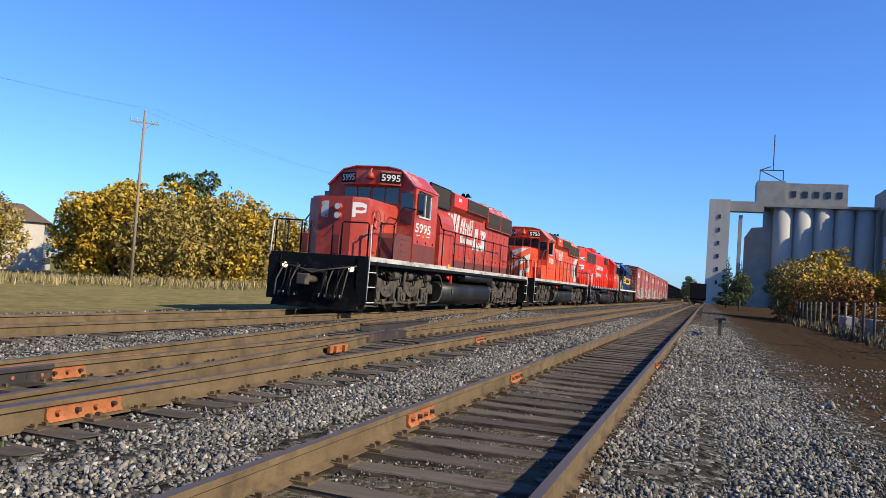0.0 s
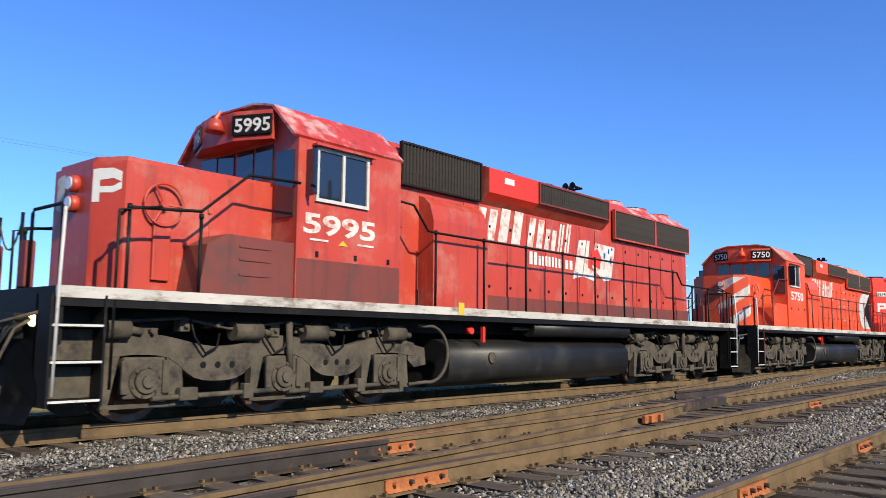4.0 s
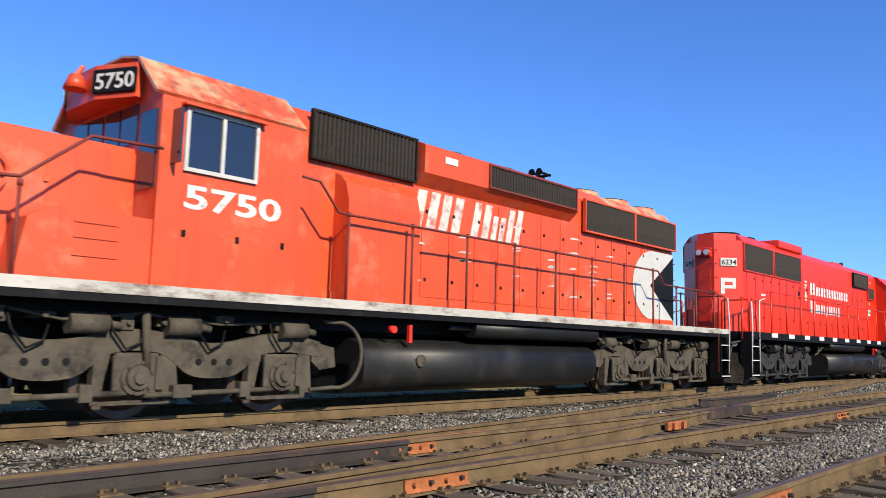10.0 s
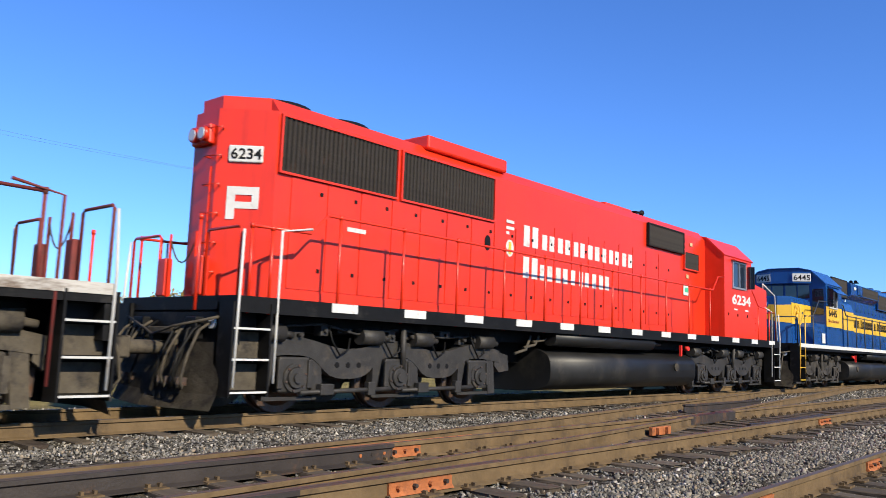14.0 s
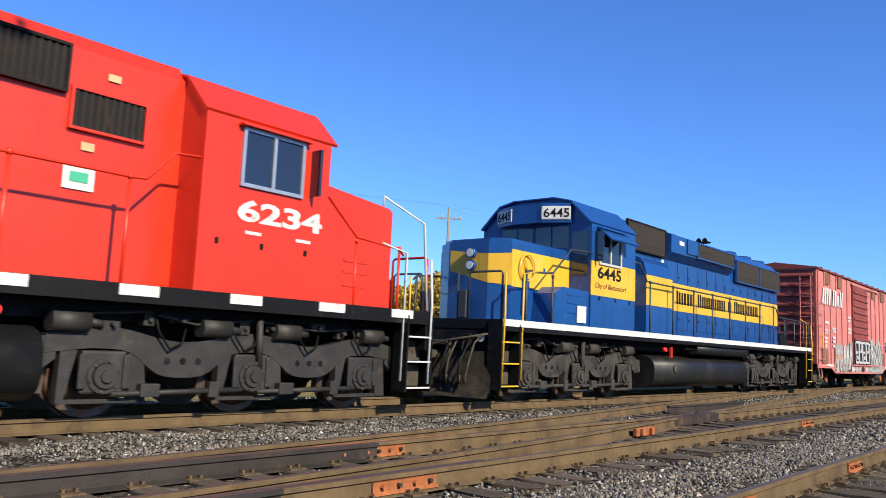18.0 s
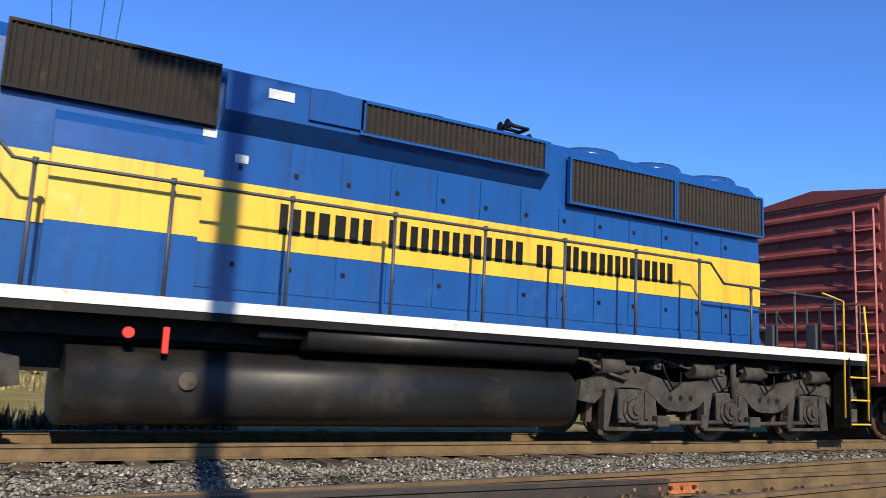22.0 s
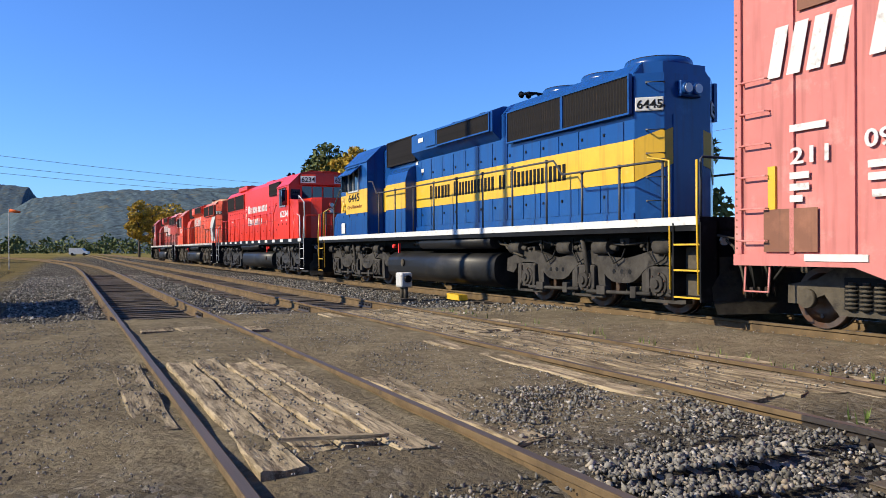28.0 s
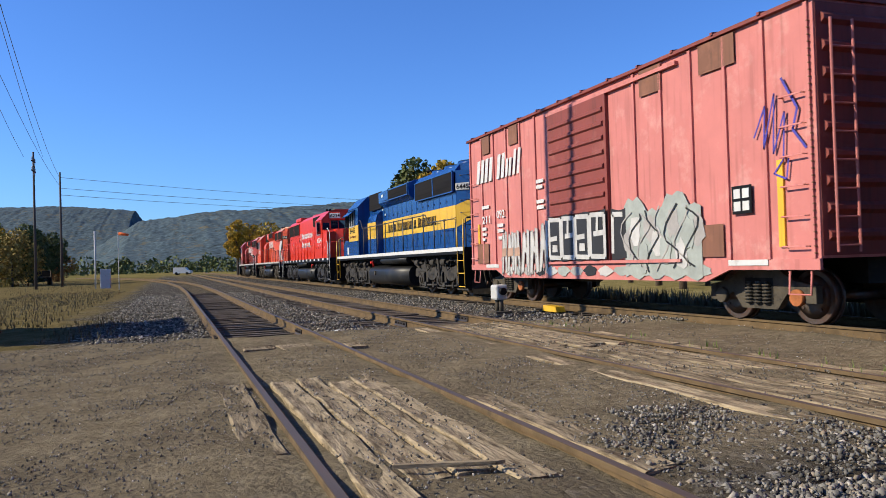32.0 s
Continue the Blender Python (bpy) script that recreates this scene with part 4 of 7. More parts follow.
def ridge(name, pts, depth, seed, label):
    """pts: crest points (x, y, height). A long wooded slope towards the yard with a rough crest."""
    r = np.random.RandomState(seed)
    P = np.array(pts, float)
    t = np.linspace(0, 1, 240)
    k = np.linspace(0, 1, len(P))
    c = np.stack([np.interp(t, k, P[:, i]) for i in range(3)], -1)
    c[:, 2] += np.convolve(r.normal(0, 5, 264), np.ones(25) / 25, 'valid') * 2
    rows = []
    for q in np.linspace(0, 1, 40):
        s = q ** 1.15
        row = c.copy()
        row[:, 0] += depth * (1 - q)
        row[:, 2] = c[:, 2] * (1 - (1 - s) ** 1.6) - 2 + np.convolve(r.normal(0, 6, 248), np.ones(9) / 9, 'valid') * (0.3 + s * (1 - s) * 2)
        rows.append(row)
    back = c.copy()
    back[:, 0] -= 300
    back[:, 2] = -5
    rows.append(back)
    v = np.array(rows)
    a, b = v.shape[:2]
    i, j = np.meshgrid(np.arange(a - 1), np.arange(b - 1), indexing='ij')
    f = np.stack([i * b + j, (i + 1) * b + j, (i + 1) * b + j + 1, i * b + j + 1], -1).reshape(-1, 4)
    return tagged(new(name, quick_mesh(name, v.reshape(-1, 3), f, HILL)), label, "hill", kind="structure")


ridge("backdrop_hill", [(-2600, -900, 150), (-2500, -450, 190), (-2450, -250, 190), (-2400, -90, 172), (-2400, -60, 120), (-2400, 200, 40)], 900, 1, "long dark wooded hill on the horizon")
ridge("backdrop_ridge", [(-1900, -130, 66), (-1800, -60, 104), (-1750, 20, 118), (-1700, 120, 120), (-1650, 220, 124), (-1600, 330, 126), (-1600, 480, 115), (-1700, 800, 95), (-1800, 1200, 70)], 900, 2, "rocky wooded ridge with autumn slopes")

# distant belt of woods
r = np.random.RandomState(21)
blobs = []
for k in range(260):
    y = r.uniform(-260, 210)
    x = -420 - r.uniform(0, 160)
    hgt = r.uniform(4, 9)
    blobs.append((x, y, hgt * 0.55 - 0.5, r.uniform(3, 6), r.uniform(3, 6), hgt * 0.6))
v, f = leaves(blobs, 15000, 1.0, 22)
tagged(new("far_woods", quick_mesh("far_woods", v, f, LEAF_GREEN)), "belt of distant mixed woods", "woods", kind="stuff")
blobs = []
for k in range(160):
    x, y = r.uniform(330, 520), r.uniform(-60, 160)
    if 330 < x < 420 and y < 5:
        continue
    hgt = r.uniform(3, 8)
    blobs.append((x, y, hgt * 0.5 - 0.5, r.uniform(3, 5), r.uniform(3, 5), hgt * 0.6))
v, f = leaves(blobs, 7000, 0.9, 23)
tagged(new("far_trees", quick_mesh("far_trees", v, f, LEAF_OLIVE)), "distant line of low trees", "woods", kind="stuff")

# ---- utility poles and wires ----


def utility_pole(name, x, y, h, label, material=POLE_WOOD, arms=(0.93,), turn=0.0, r0=0.17, arm_len=1.3):
    ob = thing(name, label, "utility pole", "poles beside the yard", m=pose(x, y, ground_z(x, y), 0, 0, turn))
    bm = B()
    rod(bm, (0, 0, -0.4), (0, 0, h), r0, 10, r0 * 0.62)
    part("pole", bm, material, ob)
    for a in arms:
        bm = B()
        box(bm, -0.06, 0.06, -arm_len, arm_len, h * a - 0.06, h * a + 0.06)
        rod(bm, (0.07, -arm_len * 0.6, h * a), (0.07, 0, h * a - 0.7), 0.02, 5)
        rod(bm, (0.07, arm_len * 0.6, h * a), (0.07, 0, h * a - 0.7), 0.02, 5)
        part("crossarm", bm, material, ob)
        for q in (-0.92, -0.5, 0.5, 0.92):
            bm = B()
            rod(bm, (0, arm_len * q, h * a + 0.06), (0, arm_len * q, h * a + 0.18), 0.03, 6)
            rod(bm, (0, arm_len * q, h * a + 0.18), (0, arm_len * q, h * a + 0.34), 0.07, 8, 0.04)
            part("insulator", bm, GREY_BOX, ob)
    return ob


def wire(pts, sag, r=0.012, label="thin dark overhead wire"):
    bm = B()
    for a, b in zip(pts[:-1], pts[1:]):
        a, b = Vector(a), Vector(b)
        row = [a.lerp(b, k / 10) - Vector((0, 0, sag * 4 * (k / 10) * (1 - k / 10))) for k in range(11)]
        tube(bm, row, r, 4)
    return tagged(part("overhead_wire", bm, POLE_DARK), label, "cable", "overhead wires")


utility_pole("utility_pole", 60.5, 51, 16.4, "tall grey timber utility pole with one crossarm", turn=48)
utility_pole("utility_pole", 108, 48, 16.0, "tall grey timber utility pole with one crossarm", turn=20)
utility_pole("utility_pole", 8, 52, 14.0, "grey timber utility pole with one crossarm", turn=0)
utility_pole("utility_pole", 2.2, 39, 12.0, "grey timber utility pole carrying wires over the tracks", turn=90)
utility_pole("utility_pole", -0.45, -4.6, 15.5, "timber utility pole behind the siding", POLE_WOOD, (0.93, 0.84), 90, 0.20, 1.2)
utility_pole("utility_pole", -20.9, -6.2, 15.8, "dark timber utility pole near the crossing", POLE_DARK, (0.95,), 90, 0.2)
utility_pole("utility_pole", -19.6, -6.6, 15.0, "dark timber pole beside its twin", POLE_DARK, (), 90, 0.14)
utility_pole("utility_pole", -90, -10.6, 11.8, "dark timber pole with bare top", POLE_DARK, (), 90, 0.14)
utility_pole("utility_pole", -81, -11.7, 12.6, "dark timber pole with crossarm and transformer", POLE_DARK, (0.93, 0.86), 90, 0.13, 0.9)
utility_pole("utility_pole", -150, 62, 14, "far dark timber pole", POLE_DARK, (0.94,), 90, 0.16)
utility_pole("utility_pole", -260, 20, 12, "far dark timber pole", POLE_DARK, (0.94,), 90, 0.16)
for dx, z in ((-1.0, 14.7), (-0.45, 14.7), (0.45, 14.7), (0.95, 14.7)):
    wire([(-0.45 + dx, -4.6, z), (2.2 + dx * 1.05, 39, 11.3)], 0.5)
for z in (11.0, 9.9, 9.2):
    wire([(-90, -10.6, z), (-150, 62, z + 2.2), (-240, 180, z)], 0.8, 0.02)
for y in (-0.8, 0.8):
    wire([(60.5 + y, 51 - y, 15.4), (8, 52 + y, 13.2), (-60, 54, 12)], 0.8, 0.006)
    wire([(60.5 + y, 51 - y, 15.4), (108, 48, 15.2)], 0.8, 0.006)
    wire([(-81, -11.7 + y, 11.9), (-20.9, -6.2 + y, 15.2)], 0.9, 0.015)
    wire([(-90, -10.6, 10.5 + y * 0.5), (-20.9, -6.2 + y, 15.2)], 1.4, 0.015)

utility_pole("utility_pole", 26.8, -13.5, 9.5, "grey timber pole by the dirt road", POLE_WOOD, (0.9,), 90, 0.2)
utility_pole("utility_pole", 46.2, -15.0, 9.5, "grey timber pole by the dirt road", POLE_WOOD, (0.9,), 90, 0.2)
# stays out of view, added to cast the wide ground shadow
rc = thing("relay_cabin", "unseen grey cabin added to cast the wide shadow by the crossing", "cabin", m=pose(-21.8, -7.3, -0.3))
bm = B()
box(bm, -2.3, 2.3, -1.6, 1.6, 0, 3.7)
part("wall", bm, CONCRETE_B, rc)
bm = B()
prism(bm, [(-1.8, 3.7), (1.8, 3.7), (0, 4.2)], 'x', -2.5, 2.5)
part("roof", bm, ROOF, rc)

# ---- grain elevator ----
el = thing("grain_elevator", "pale concrete grain elevator with silos and headhouse", "grain elevator", m=pose(0, 5.2, 0))
EX = 345


def epart(name, x0, x1, y0, y1, z0, z1, m_=CONCRETE, label=""):
    bm = B()
    box(bm, x0, x1, y0, y1, z0, z1)
    return part(name, bm, m_, el, label)


tower = epart("tower", EX, EX + 12, -13, -4.6, -1, 43.5)
for k in range(6):
    bm = B()
    box(bm, EX - 0.2, EX, -9.4, -8.4, 8 + 5.5 * k, 9.6 + 5.5 * k)
    part("window", bm, SCREEN, tower)
epart("gallery", EX + 2, EX + 8, -26, -13, 39.0, 43.2, CONCRETE_B)
epart("leg", EX + 3, EX + 7, -18, -16.6, 12, 37.5, CONCRETE_B)
for i in range(5):
    bm = B()
    rod(bm, (EX + 8, -34 - i * 7.6, -1), (EX + 8, -34 - i * 7.6, 41.5), 3.9, 28)
    part("silo", bm, CONCRETE, el)
for i in range(5):
    bm = B()
    rod(bm, (EX + 16, -30.5 - i * 7.6, -1), (EX + 16, -30.5 - i * 7.6, 41.5), 3.9, 28)
    part("silo", bm, CONCRETE, el)
epart("silo_roof", EX + 3.5, EX + 21, -69, -25.5, 41.5, 42.6, CONCRETE_B)
head = epart("headhouse", EX + 4, EX + 18, -34, -23, 42.6, 52.3, CONCRETE_B)
epart("conveyor_house", EX + 6, EX + 16, -57.5, -34, 42.6, 51.8, CONCRETE_B)
for k in range(5):
    bm = B()
    box(bm, EX + 5.8, EX + 6, -55.5 + 4.3 * k, -53.6 + 4.3 * k, 46, 48.5)
    part("window", bm, SCREEN, el)
bm = B()
for a, b in (((0, -33, 52.3), (0, -33, 57)), ((0, -24, 52.3), (0, -24, 57)), ((0, -33, 57), (0, -24, 57)), ((0, -24, 57), (0, -28, 58.5)), ((0, -33, 52.3), (0, -24, 57)), ((0, -29, 57), (0, -29, 72))):
    rod(bm, (EX + 6, a[1], a[2]), (EX + 6, b[1], b[2]), 0.22, 6)
part("roof_rig", bm, GRIME, el, "steel roof rig with a tall mast")
bm = B()
prism(bm, [(-35, -1), (-19.5, -1), (-19.5, 29), (-22, 33), (-35, 34)], 'x', EX + 9, EX + 15)
part("silo_annex", bm, CONCRETE_B, el)
for i in range(3):
    bm = B()
    rod(bm, (EX - 8, -72 - 7 * i, -1), (EX - 8, -72 - 7 * i, 30), 3.6, 20)
    part("silo", bm, CONCRETE, el)
bm = B()
box(bm, EX - 20, EX + 25, -110, -70.5, -1, 50)
part("elevator_wall", bm, CONCRETE_B, el)

# ---- low cream building beyond the trees ----
ap = thing("apartment_building", "cream stuccoed three-storey building with brown roof", "building", m=pose(100, 101, -1.6, 0, 0, 42) @ Matrix.Diagonal((0.42, 1, 0.86, 1)))
bm = B()
box(bm, -30, 22, 0, 12, 0, 8.4)
part("wall", bm, STUCCO, ap)
bm = B()
prism(bm, [(-1, 8.3), (13, 8.3), (9, 11.2), (3, 11.2)], 'x', -31, 23)
part("roof", bm, ROOF, ap)
bm = B()
box(bm, -0.5, 0.5, -0.06, 0.04, -0.62, 0.62)
win = mesh_of("window", bm, SCREEN)
for fl in range(3):
    for k in range(16):
        part("window", win, None, ap, "", pose(-28 + 3.1 * k, 0, 1.7 + 2.65 * fl))

# ---- east side of the dirt road: fence, loading shed ----
fence = thing("wire_fence", "old grey post and wire fence", "fence")
for k in range(26):
    bm = B()
    x = 24 + k * 2.6
    rod(bm, (x, -6.6 - 0.03 * k, -0.6), (x, -6.6 - 0.03 * k, 1.45), 0.06, 7)
    part("post", bm, POLE_WOOD if k % 4 == 0 else POLE_DARK, fence)
bm = B()
for z in (0.3, 0.8, 1.3, 1.5):
    rod(bm, (24, -6.6, z), (89, -7.35, z), 0.012, 4)
part("fence_wire", bm, GRIME, fence)
shed = thing("loading_shed", "dark open loading shed with flat roof", "shed", m=pose(62, -24, 0))
bm = B()
box(bm, -14, 18, -6, 5, 4.2, 4.9)
part("roof", bm, GRIME, shed)
for k in range(6):
    for y in (-5.5, 4.6):
        bm = B()
        box(bm, -13.6 + 6.2 * k, -13.3 + 6.2 * k, y, y + 0.3, -0.6, 4.2)
        part("post", bm, POLE_DARK, shed)
bm = B()
box(bm, -14, 18, -6.4, -6, -0.5, 4.2)
part("back_wall", bm, POLE_DARK, shed)
bm = B()
box(bm, -14, 18, -6, 4, -0.5, 1.1)
part("dock", bm, CONCRETE_B, shed)
bl = thing("concrete_block", "weathered concrete block beside the fence", "block", "blocks by the fence", m=pose(47, -7.9, -0.3))
bm = B()
box(bm, -0.5, 0.5, -0.35, 0.35, 0, 1.0, 0.04)
part("body", bm, CONCRETE_B, bl)
for x, y, tn in ((50, -7.8, 10), (53, -8.0, -8), (43, -7.9, 4), (40, -7.7, 15)):
    copy_thing(bl, pose(x, y, -0.3, 0, 0, tn))

# ---- yard furniture ----
st = thing("switch_stand", "black switch stand with round red target", "switch stand", m=pose(-3.1, 6.9, -0.16))
bm = B()
box(bm, -0.35, 0.35, -0.75, 0.75, -0.1, 0.02, 0.01)
part("base_timber", bm, TIE, st)
bm = B()
prism(bm, [(-0.17, 0.02), (0.17, 0.02), (0.10, 0.22), (0.05, 0.34), (-0.05, 0.34), (-0.10, 0.22)], 'y', -0.13, 0.13)
part("body", bm, BLACK, st)
bm = B()
rod(bm, (0, 0, 0.3), (0, 0, 0.86), 0.018, 8)
part("mast", bm, BLACK, st)
bm = B()
rod(bm, (0.02, -0.012, 0.70), (0.02, 0.012, 0.70), 0.115, 24)
part("target", bm, RED_DISC, st, "red enamelled disc")
bm = B()
tube(bm, [(0.05, 0, 0.2), (0.3, -0.02, 0.16), (0.55, -0.05, 0.02)], 0.025, 6)
part("throw_lever", bm, BLACK, st)
bm = B()
box(bm, -0.5, -0.28, -0.10, 0.12, 0.0, 0.11, 0.02)
part("linkage_box", bm, GRIME, st)
bm = B()
box(bm, 0.2, 0.55, 0.02, 0.14, 0.0, 0.10, 0.02)
part("linkage_box", bm, GRIME, st)
bm = B()
rod(bm, (0, -0.1, 0.02), (0.0, -2.3, -0.01), 0.022, 6)
part("throw_rod", bm, GRIME, st)
hp = thing("wire_hoop", "bent red-and-white marker hoop", "marker", m=pose(-3.55, 7.25, -0.18))
bm = B()
tube(bm, [(-0.22, 0, 0.38), (-0.06, 0, 0.74)], 0.012, 6)
tube(bm, [(-0.22, 0, 0.38), (-0.14, 0.02, 0.28), (0.22, 0.02, 0.28)], 0.012, 6)
part("red_length", bm, RED_DISC, hp)
bm = B()
tube(bm, [(-0.06, 0, 0.74), (0.13, 0, 0.62), (0.26, 0, 0.30), (0.24, 0, 0.0)], 0.012, 6)
part("pale_length", bm, GREY_BOX, hp)

dw = thing("dwarf_signal", "pale grey low signal box on a short mast", "signal", m=pose(-19.2, 7.75, -0.2))
bm = B()
box(bm, -0.20, 0.20, -0.16, 0.16, 0.34, 0.72, 0.05)
part("head", bm, GREY_BOX, dw)
bm = B()
rod(bm, (-0.12, 0, 0), (-0.12, 0, 0.4), 0.06, 8)
rod(bm, (0.12, 0, 0), (0.12, 0, 0.4), 0.06, 8)
box(bm, -0.3, 0.3, -0.22, 0.22, -0.02, 0.06)
part("stand", bm, GRIME, dw)
bm = B()
rod(bm, (0.2, 0, 0.56), (0.30, 0, 0.56), 0.09, 14)
part("hood", bm, BLACK, dw)
dr = thing("derail_marker", "small orange-yellow steel derail block", "derail", m=pose(-18.5, 8.9, -0.17))
bm = B()
prism(bm, [(-0.4, 0), (0.4, 0), (0.33, 0.13), (-0.33, 0.15)], 'y', -0.12, 0.12)
part("block", bm, YELLOW, dr)
sp = thing("post_marker", "short dark post with a small cap", "marker post", m=pose(30.5, -0.55, -0.25))
bm = B()
box(bm, -0.06, 0.06, -0.06, 0.06, -0.1, 0.62)
box(bm, -0.16, 0.16, -0.2, 0.2, 0.62, 0.70)
part("post", bm, POLE_DARK, sp)
sg = thing("road_sign", "small white sign on a post", "sign", m=pose(33, 47, -0.9))
bm = B()
rod(bm, (0, 0, -0.2), (0, 0, 2.6), 0.05, 6)
part("post", bm, POLE_WOOD, sg)
bm = B()
box(bm, -0.3, 0.3, -0.1, -0.07, 2.0, 2.5)
part("panel", bm, WHITE, sg, "white rectangular panel", pose(0, 0, 0, 0, 0, -35))
lt = thing("crushed_wrapper", "crumpled green and blue plastic wrapper on gravel", "litter", m=pose(-4.3, 4.2, -0.16))
bm = B()
bmesh.ops.create_icosphere(bm, subdivisions=2, radius=0.09)
for v in bm.verts:
    v.co = Vector((v.co.x * 2.0 + random.uniform(-.02, .02), v.co.y + random.uniform(-.02, .02), v.co.z * 0.35 + random.uniform(-.015, .015)))
part("wrapper", bm, mat("green_plastic_film", (0.10, 0.50, 0.36), 0.25, 0, 0.5, 20, 0.1, 30, (0.12, 0.16, 0.5), 0.4, 12), lt)
lt2 = thing("white_scrap", "scrap of white paper between the tracks", "litter", m=pose(-15.9, 3.0, -0.15))
bm = B()
bmesh.ops.create_icosphere(bm, subdivisions=1, radius=0.12)
for v in bm.verts:
    v.co = Vector((v.co.x * 1.6, v.co.y * 0.8, v.co.z * 0.3 + random.uniform(-.02, .03)))
part("scrap", bm, WHITE, lt2)
bd = thing("dark_boulder", "dark tar-stained stone beside the rail end", "stone", m=pose(-4.75, 4.18, -0.12))
bm = B()
bmesh.ops.create_icosphere(bm, subdivisions=2, radius=0.17)
for v in bm.verts:
    v.co = Vector((v.co.x * 1.3, v.co.y * 0.8, v.co.z * 0.55)) * random.uniform(0.88, 1.08)
part("stone", bm, BLACK, bd)
cd = thing("splintered_board", "splintered board lying across the planks", "board", m=pose(-5.1, 1.4, 0.01, 0, 0, 75))
bm = B()
prism(bm, [(-0.30, 0), (0.26, -0.02), (0.32, 0.01), (0.05, 0.035), (-0.27, 0.02)], 'z', 0, 0.022)
part("board", bm, PLANK, cd)

# parked pickup and far vehicles
pk = thing("pickup_truck", "dark parked pickup truck on the grass", "truck", m=pose(-112, -15.6, -0.25, 0, 0, 10))
bm = B()
prism(bm, [(-2.7, 0.45), (2.7, 0.45), (2.75, 0.95), (1.5, 1.08), (0.9, 1.78), (-0.75, 1.8), (-0.95, 1.15), (-2.7, 1.12)], 'y', -0.95, 0.95)
part("body", bm, BLACK, pk)
bm = B()
prism(bm, [(1.3, 1.1), (0.8, 1.7), (-0.65, 1.72), (-0.75, 1.12)], 'y', -0.96, 0.96)
part("window_band", bm, GLASS, pk)
for x in (-1.7, 1.75):
    for y in (-0.85, 0.85):
        bm = B()
        rod(bm, (x, y - 0.12, 0.4), (x, y + 0.12, 0.4), 0.4, 16)
        part("wheel", bm, BLACK, pk)
vn = thing("white_van", "distant white van on the crossing road", "van", m=pose(-230, 3, -0.2, 0, 0, 70))
bm = B()
prism(bm, [(-2.4, 0.4), (2.4, 0.4), (2.4, 1.1), (1.5, 1.25), (0.9, 2.0), (-2.4, 2.05)], 'y', -0.95, 0.95)
part("body", bm, WHITE, vn)
for x in (-1.5, 1.5):
    bm = B()
    rod(bm, (x, -1.0, 0.38), (x, 1.0, 0.38), 0.38, 14)
    part("wheel", bm, BLACK, vn)
ws = thing("orange_flag", "small orange windsock on a thin mast", "flag", m=pose(-66, -3.8, -0.3))
bm = B()
rod(bm, (0, 0, 0), (0, 0, 4.5), 0.03, 6)
part("mast", bm, GREY_BOX, ws)
bm = B()
rod(bm, (0, 0.05, 4.35), (0.05, 0.75, 4.25), 0.13, 8, 0.08)
part("sock", bm, mat("orange_cloth", (0.85, 0.16, 0.03), 0.8), ws)
sm_ = thing("signal_mast", "distant signal mast with grey cabinet", "signal", m=pose(-75, -6.2, -0.3))
bm = B()
rod(bm, (0, 0, 0), (0, 0, 5.0), 0.07, 8)
part("mast", bm, GREY_BOX, sm_)
bm = B()
box(bm, -0.5, 0.5, 0.4, 1.2, 0, 1.7, 0.03)
part("cabinet", bm, GREY_BOX, sm_)

# ---- the train: local x runs from the leading coupler backwards, near side is -y, z from the rail head ----
WHEELSETS = []   # (object, rest pose, wheel radius)


def wheelset(parent, u, r, y=0.72):
    bm = B()
    for s in (-1, 1):
        rod(bm, (0, s * (y - 0.03), 0), (0, s * (y + 0.10), 0), r, 32)
        rod(bm, (0, s * (y - 0.08), 0), (0, s * (y - 0.03), 0), r + 0.028, 32)
        rod(bm, (0, s * (y + 0.10), 0), (0, s * (y + 0.125), 0), r * 0.82, 24, r * 0.5)
        for k in range(4):
            a = k * math.pi / 2
            rod(bm, (math.cos(a) * r * 0.6, s * (y + 0.11), math.sin(a) * r * 0.6), (math.cos(a) * r * 0.6, s * (y + 0.135), math.sin(a) * r * 0.6), r * 0.07, 6)
    rod(bm, (0, -1.05, 0), (0, 1.05, 0), 0.09, 10)
    ob = part("wheelset", bm, STEEL, parent, "worn steel wheels on an axle", pose(u, 0, r))
    WHEELSETS.append((ob, (u, 0, r), r))
    return ob


def frame_outline():
    """Swooping side frame: arches over the three axles, drops between them."""
    top, bot = [], []
    for k in range(45):
        x = -2.75 + 5.5 * k / 44
        c = math.cos(2 * math.pi * x / 2.07) if abs(x) < 2.07 else 1.0
        end = max(0.0, abs(x) - 2.25) / 0.5
        top.append((x, 1.005 + 0.075 * c - 0.10 * end))
        bot.append((x, 0.655 + 0.17 * math.tanh(1.6 * c) / math.tanh(1.6) - 0.06 * end))
    return top + bot[::-1]


FRAME = frame_outline()


